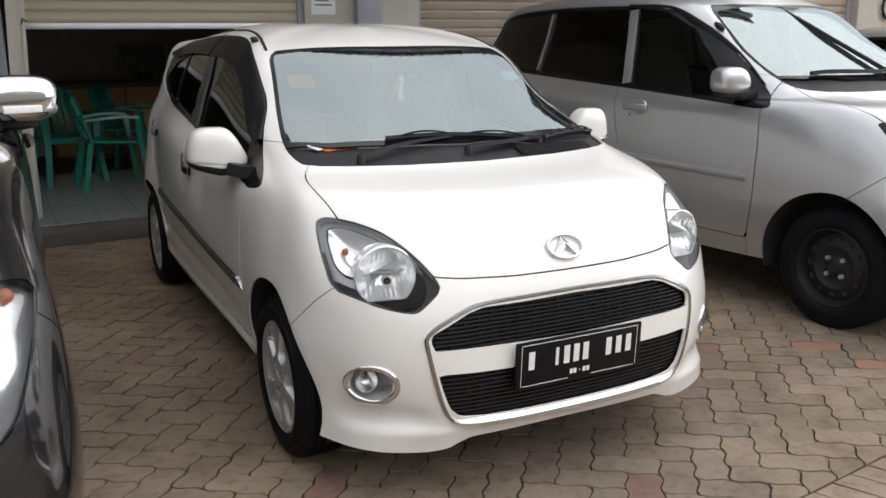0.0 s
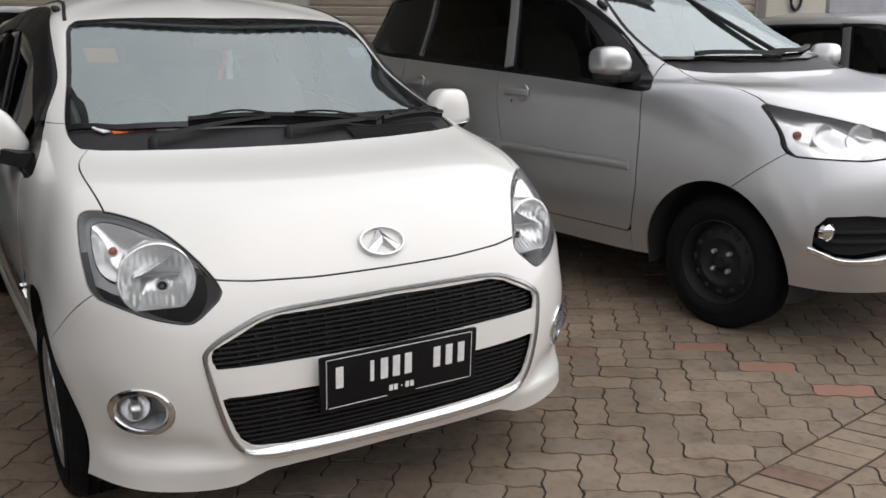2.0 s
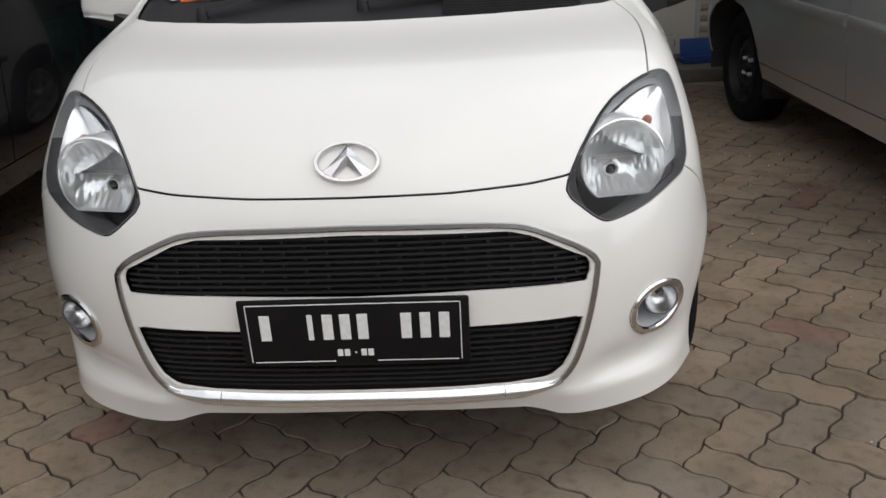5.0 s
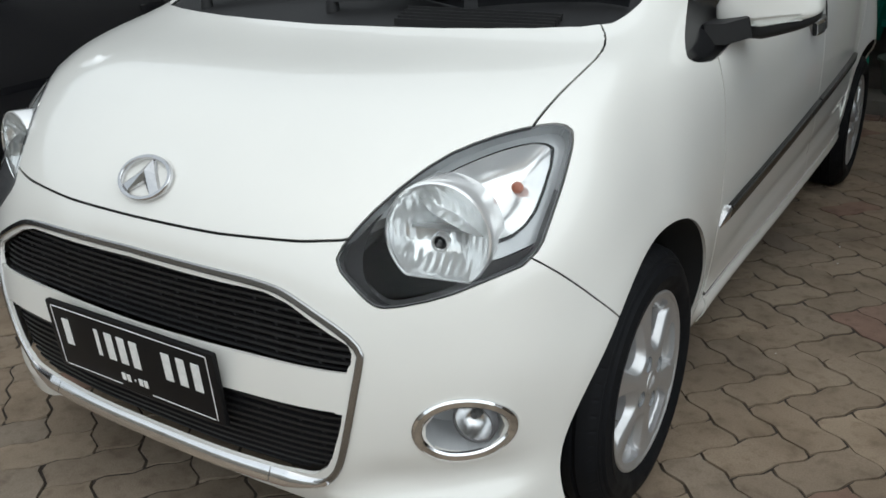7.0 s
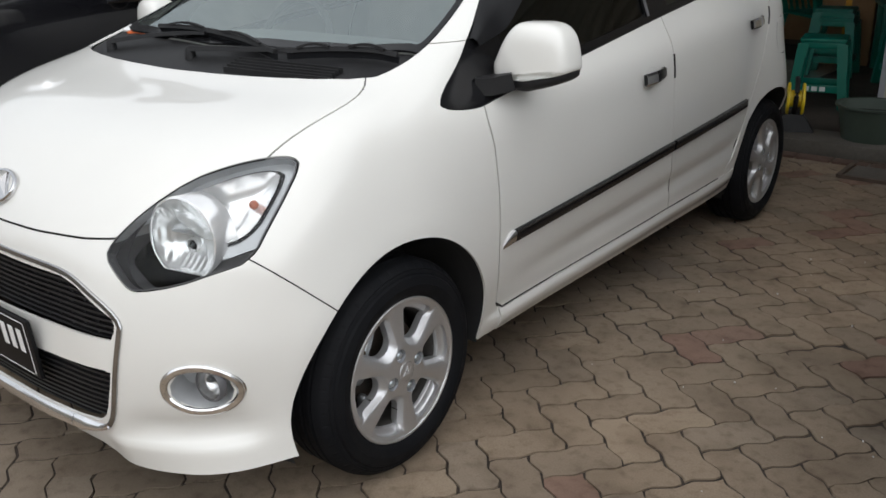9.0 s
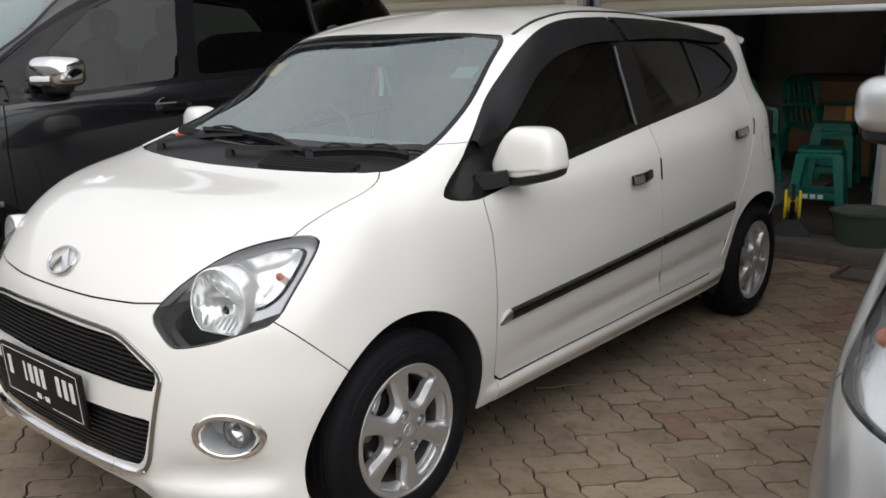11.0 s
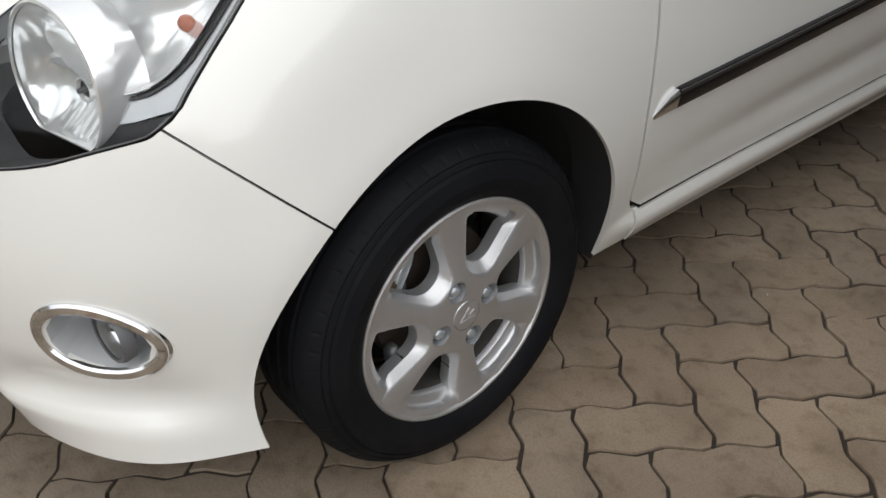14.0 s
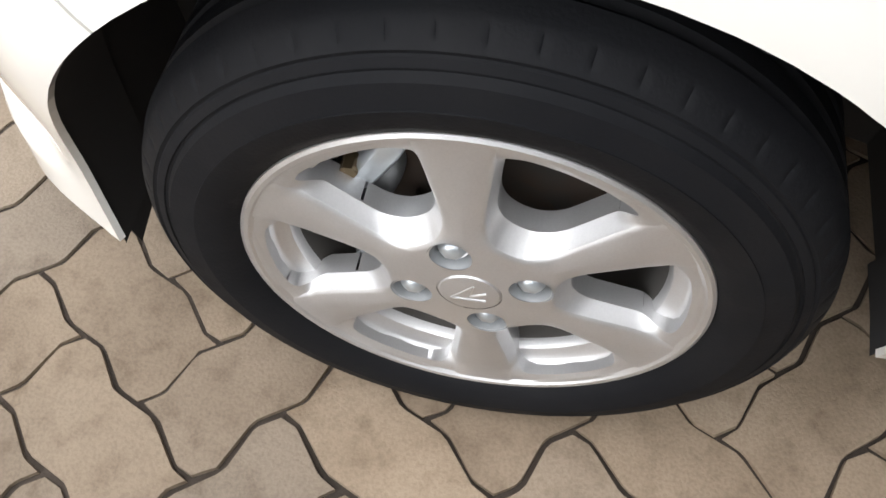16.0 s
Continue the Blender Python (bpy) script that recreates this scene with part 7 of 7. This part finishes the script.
for i in range(-9, 9):
    for j in range(0, 9):
        x, y = -1.22 + 0.3 * i, 4.10 + 0.3 * j
        # no tiles beyond x = -0.05, so the dark bed shows there
        if -4.3 < x < -0.05:
            ob = new("tile", tile_me)
            ob.parent = floor
            ob.matrix_basis = pose(x, y, 0.0835)


def stool(at, rz, label):
    """A square plastic stool with four splayed legs and a low brace."""
    root = thing("stool", label, "stool", at, "green plastic stools", rz=rz)
    part("seat", box((0.29, 0.29, 0.03), (0, 0, 0.445), 0.014, seg=3), GREEN, root)
    part("apron", box((0.275, 0.275, 0.05), (0, 0, 0.415), 0.01), GREEN, root)
    for sx in (1, -1):
        for sy in (1, -1):
            part("leg", sweep([(sx * 0.165, sy * 0.165, 0.0), (sx * 0.12, sy * 0.12, 0.42)], [(-0.034, -0.028), (0.034, -0.028), (0.034, 0.028), (-0.034, 0.028)], scale=[0.75, 1.0]), GREEN, root)
    for sx, sy in ((1, 0), (-1, 0), (0, 1), (0, -1)):
        part("brace", box((0.018 if sx else 0.25, 0.25 if sx else 0.018, 0.05), (sx * 0.148, sy * 0.148, 0.13), 0.005), GREEN, root)
    return root


def armchair(at, rz, label):
    """A plastic garden armchair with a slatted back."""
    root = thing("plastic_armchair", label, "chair", at, "green plastic armchairs", rz=rz)
    part("seat", box((0.42, 0.42, 0.025), (0, 0, 0.42), 0.012, (4, 0, 0), 3), GREEN, root)
    part("seat_skirt", box((0.43, 0.02, 0.05), (0, -0.205, 0.405), 0.008), GREEN, root)
    for sx in (1, -1):
        part("front_leg", sweep(curve([(sx * 0.26, -0.26, 0.0), (sx * 0.235, -0.225, 0.25), (sx * 0.225, -0.20, 0.45), (sx * 0.24, -0.19, 0.62)], 4), [(-0.03, -0.022), (0.03, -0.022), (0.03, 0.022), (-0.03, 0.022)], scale=np.linspace(0.8, 1.0, 13)), GREEN, root)
        part("back_leg", sweep([(sx * 0.24, 0.30, 0.0), (sx * 0.20, 0.22, 0.42)], [(-0.03, -0.022), (0.03, -0.022), (0.03, 0.022), (-0.03, 0.022)]), GREEN, root)
        part("armrest", sweep(curve([(sx * 0.24, -0.2, 0.63), (sx * 0.25, -0.05, 0.645), (sx * 0.245, 0.12, 0.635), (sx * 0.215, 0.25, 0.62)], 4), [(-0.03, -0.012), (0.03, -0.012), (0.025, 0.012), (-0.025, 0.012)]), GREEN, root)
        part("back_post", sweep(curve([(sx * 0.20, 0.2, 0.42), (sx * 0.21, 0.26, 0.62), (sx * 0.17, 0.32, 0.82)], 4), [(-0.025, -0.014), (0.025, -0.014), (0.025, 0.014), (-0.025, 0.014)]), GREEN, root)
    for k in range(5):
        x = -0.13 + 0.065 * k
        part("back_slat", sweep([(x, 0.2, 0.43), (x * 0.95, 0.265, 0.62), (x * 0.85, 0.325, 0.82)], [(-0.018, -0.008), (0.018, -0.008), (0.018, 0.008), (-0.018, 0.008)]), GREEN, root)
    part("top_rail", sweep(curve([(-0.18, 0.32, 0.80), (-0.09, 0.335, 0.84), (0.09, 0.335, 0.84), (0.18, 0.32, 0.80)], 4), [(-0.014, -0.035), (0.014, -0.035), (0.014, 0.035), (-0.014, 0.035)]), GREEN, root)
    return root


armchair((-0.62, 5.75, 0.092), 95, "green plastic armchair standing on the tiled floor")
armchair((-0.98, 6.25, 0.092), 15, "green plastic armchair behind another on the tiles")
armchair((-0.30, 6.75, 0.092), 60, "green plastic armchair in the dim room")
st = stool((0.30, 4.86, 0.092), 12, "green plastic stool with pale strips on its brace")
for k in range(3):
    part("brace_strip", box((0.035, 0.002, 0.03), (-0.07 + 0.05 * k, -0.1585, 0.13), 0.0), PAPER, st, "pale strip")
stool((0.62, 5.9, 0.092), 30, "green plastic stool in the dim room")
stool((0.0, 6.2, 0.092), 5, "green plastic stool in the dim room")
stool((-0.02, 6.21, 0.16), 7, "green plastic stool stacked on another")
table = thing("low_table", "green plastic table in the dim room", "table", (0.55, 6.6, 0.092), rz=20)
part("tabletop", box((0.7, 0.5, 0.03), (0, 0, 0.55), 0.01), GREEN, table)
for sx in (1, -1):
    for sy in (1, -1):
        part("leg", box((0.05, 0.05, 0.54), (sx * 0.3, sy * 0.2, 0.27), 0.01), GREEN, table)
carton = thing("cardboard_box", "brown cardboard box in the dim room", "box", (-0.10, 6.9, 0.092), rz=10)
part("carton", box((0.42, 0.34, 0.62), (0, 0, 0.31), 0.006), CARD, carton)
part("tape", box((0.05, 0.345, 0.622), (0, 0, 0.3115), 0.0), YELLOWSTICKER, carton)
cabinet = thing("dark_cabinet", "dark wooden cabinet with a monitor on top", "cabinet", (-0.2, 8.1, 0.092))
part("body", box((1.6, 0.5, 0.85), (0, 0, 0.425), 0.01), IRON, cabinet)
part("door", box((0.76, 0.02, 0.74), (-0.39, -0.255, 0.42), 0.006), CARD, cabinet)
part("door", box((0.76, 0.02, 0.74), (0.39, -0.255, 0.42), 0.006), CARD, cabinet)
monitor = thing("computer_monitor", "dark flat monitor standing on the cabinet", "monitor", (0.05, 8.05, 0.942))
part("screen", box((0.5, 0.04, 0.32), (0, 0, 0.25), 0.01), GREYPLASTIC, monitor)
part("stand", box((0.18, 0.14, 0.1), (0, 0.02, 0.05), 0.01), BLACKPLASTIC, monitor)
locker = thing("tall_cabinet", "grey steel cabinet against the back wall", "cabinet", (-2.0, 8.2, 0.092))
part("body", box((0.9, 0.45, 1.8), (0, 0, 0.9), 0.008), GREYPLASTIC, locker)
part("door", box((0.43, 0.02, 1.7), (-0.22, -0.23, 0.9), 0.005), GREYPLASTIC, locker)
part("door", box((0.43, 0.02, 1.7), (0.22, -0.23, 0.9), 0.005), GREYPLASTIC, locker)
box2 = thing("cardboard_box", "brown cardboard box on the tiled floor", "box", (-1.75, 6.3, 0.092))
part("carton", box((0.35, 0.3, 0.45), (0, 0, 0.225), 0.006), CARD, box2)


# things along the wall
def paint_tin(at, label, rz=0, marks=True):
    root = thing("paint_tin", label, "bucket", at, "paint tins", rz=rz)
    part("tin", lathe([(0.0, 0.006), (0.072, 0.006), (0.075, 0.0), (0.078, 0.004), (0.083, 0.17), (0.087, 0.176), (0.087, 0.19), (0.083, 0.192), (0.080, 0.18), (0.074, 0.012), (0.0, 0.012)], 40, "z"), PAINTTIN, root)
    part("handle", tube([(0.087 * math.cos(a), -0.03 - 0.045 * math.sin(a), 0.17 - 0.065 * math.sin(a)) for a in np.linspace(0, math.pi, 15)], 0.003, 6), IRON, root)
    if marks:
        for x, z, w, h in ((0.03, 0.135, 0.05, 0.04), (0.02, 0.05, 0.03, 0.055)):
            a = x / 0.08
            part("print_mark", box((w, 0.003, h), (0.081 * math.sin(a), -0.081 * math.cos(a), z), 0.001, (0, 0, math.degrees(a))), REDPRINT, root, "red printed patch")
    return root


paint_tin((1.20, 3.99, 0.091), "white paint tin with red print and wire handle")
paint_tin((1.545, 4.03, 0.091), "dirty white paint tin with wire handle", 40, False)
tub = thing("plastic_tub", "dark green plastic tub on the kerb", "bucket", (0.86, 4.0, 0.091))
part("tub_wall", lathe([(0.0, 0.008), (0.15, 0.008), (0.155, 0.0), (0.195, 0.185), (0.21, 0.19), (0.21, 0.203), (0.19, 0.198), (0.148, 0.02), (0.0, 0.02)], 40, "z"), DARKTUB, tub)
part("water", lathe([(0.0, 0.14), (0.176, 0.14)], 36, "z"), GLOSSBLACK, tub)
crate = thing("blue_tray", "blue plastic tray leaning by the wall", "tray", (1.80, 4.03, 0.091), rz=6)
part("panel", box((0.24, 0.02, 0.15), (0, 0.04, 0.08), 0.006, (-12, 0, 0)), BLUEPLASTIC, crate)
part("base", box((0.26, 0.14, 0.03), (0, -0.02, 0.016), 0.006), BLUEPLASTIC, crate)
part("lip", box((0.26, 0.012, 0.045), (0, -0.085, 0.03), 0.004), BLUEPLASTIC, crate)
reel = thing("cable_reel", "yellow and black cable reel standing on the kerb", "cable reel", (0.42, 3.98, 0.091), rz=20)
part("foot", sweep([(0, 0, 0.0), (0, 0, 0.1)], [(-0.12, -0.07), (0.12, -0.07), (0.12, 0.07), (-0.12, 0.07)], np.tile([0, 1.0, 0], (2, 1)), scale=[1.0, 0.45]), BLACKPLASTIC, reel)
part("drum", lathe([(0.0, -0.05), (0.09, -0.05), (0.095, -0.045), (0.095, -0.035), (0.05, -0.03), (0.05, 0.03), (0.095, 0.035), (0.095, 0.045), (0.09, 0.05), (0.0, 0.05)], 36, "x", (0, 0, 0.19)), YELLOW, reel)
part("handle", tube(curve([(0, 0.0, 0.1), (0, -0.09, 0.22), (0, -0.03, 0.31), (0, 0.06, 0.30)], 5), 0.014, 8), BLACKPLASTIC, reel)
part("axle_cap", lathe([(0.0, -0.06), (0.03, -0.058), (0.035, -0.05)], 20, "x", (0, 0, 0.19)), BLACKPLASTIC, reel)
drain = thing("drain_cover", "concrete drain cover with an iron frame in the paving", "drain cover", kind="structure")
part("slab", box((0.42, 0.32, 0.03), (1.10, 3.56, -0.004), 0.006), CONCRETE, drain)
loop = [(0.87, 3.38, 0.012), (1.33, 3.38, 0.012), (1.33, 3.74, 0.012), (0.87, 3.74, 0.012)]
for p, q in zip(loop, loop[1:] + loop[:1]):
    part("frame_bar", sweep([p, q], [(-0.012, -0.01), (0.012, -0.01), (0.012, 0.008), (-0.012, 0.008)]), IRON, drain)
brick_edge = thing("brick_edging", "reddish bricks laid along the kerb", "edging", kind="structure")
for k in range(11):
    part("brick", box((0.19, 0.09, 0.03), (-0.55 + 0.2 * k, 3.70, 0.0), 0.004), REDBRICK, brick_edge)

# corrugated awning over the shop front
awn = bmesh.new()
rows = []
for i in range(441):
    x = -4.6 + 0.02 * i
    w = 0.013 * math.cos(2 * math.pi * x / 0.08)
    rows.append([awn.verts.new((x, y, z + w + t)) for t in (0.0, 0.002) for y, z in (((4.46, 3.3), (2.02, 2.94)) if t == 0 else ((2.02, 2.94), (4.46, 3.3)))])
for A, B in zip(rows, rows[1:]):
    for j in range(4):
        awn.faces.new((A[j], B[j], B[(j + 1) % 4], A[(j + 1) % 4]))
awning = thing("awning", "grey corrugated metal awning over the shop front", "awning", kind="structure")
part("sheet", awn, GREYPAINT, awning, smooth=False)
part("front_beam", box((8.8, 0.05, 0.08), (-0.2, 2.12, 2.90), 0.005), GREYPAINT, awning)

# plain unseen wall added behind the camera: closes the place, cuts low sky light
structure("wall_south", box((40, 0.2, 4.0), (0, -14, 2.0), 0.01), WALLPAINT, "plain unseen wall added across the lane to cut low sky light", "wall")

# loose grit on the paving
grit = bmesh.new()
for k in range(70):
    x, y, r = rng.uniform(0.85, 3.0), rng.uniform(-1.1, 2.2), rng.uniform(0.0012, 0.0034)
    got = bmesh.ops.create_icosphere(grit, subdivisions=1, radius=r)["verts"]
    bmesh.ops.transform(grit, matrix=pose(x, y, 0.0015, rng.uniform(0, 90), rng.uniform(0, 90), 0) @ Matrix.Diagonal((1.2, 0.9, 0.7, 1)), verts=got)
tagged(part("grit", grit, PAPER), "pale specks of loose grit on the paving", "grit", kind="stuff")
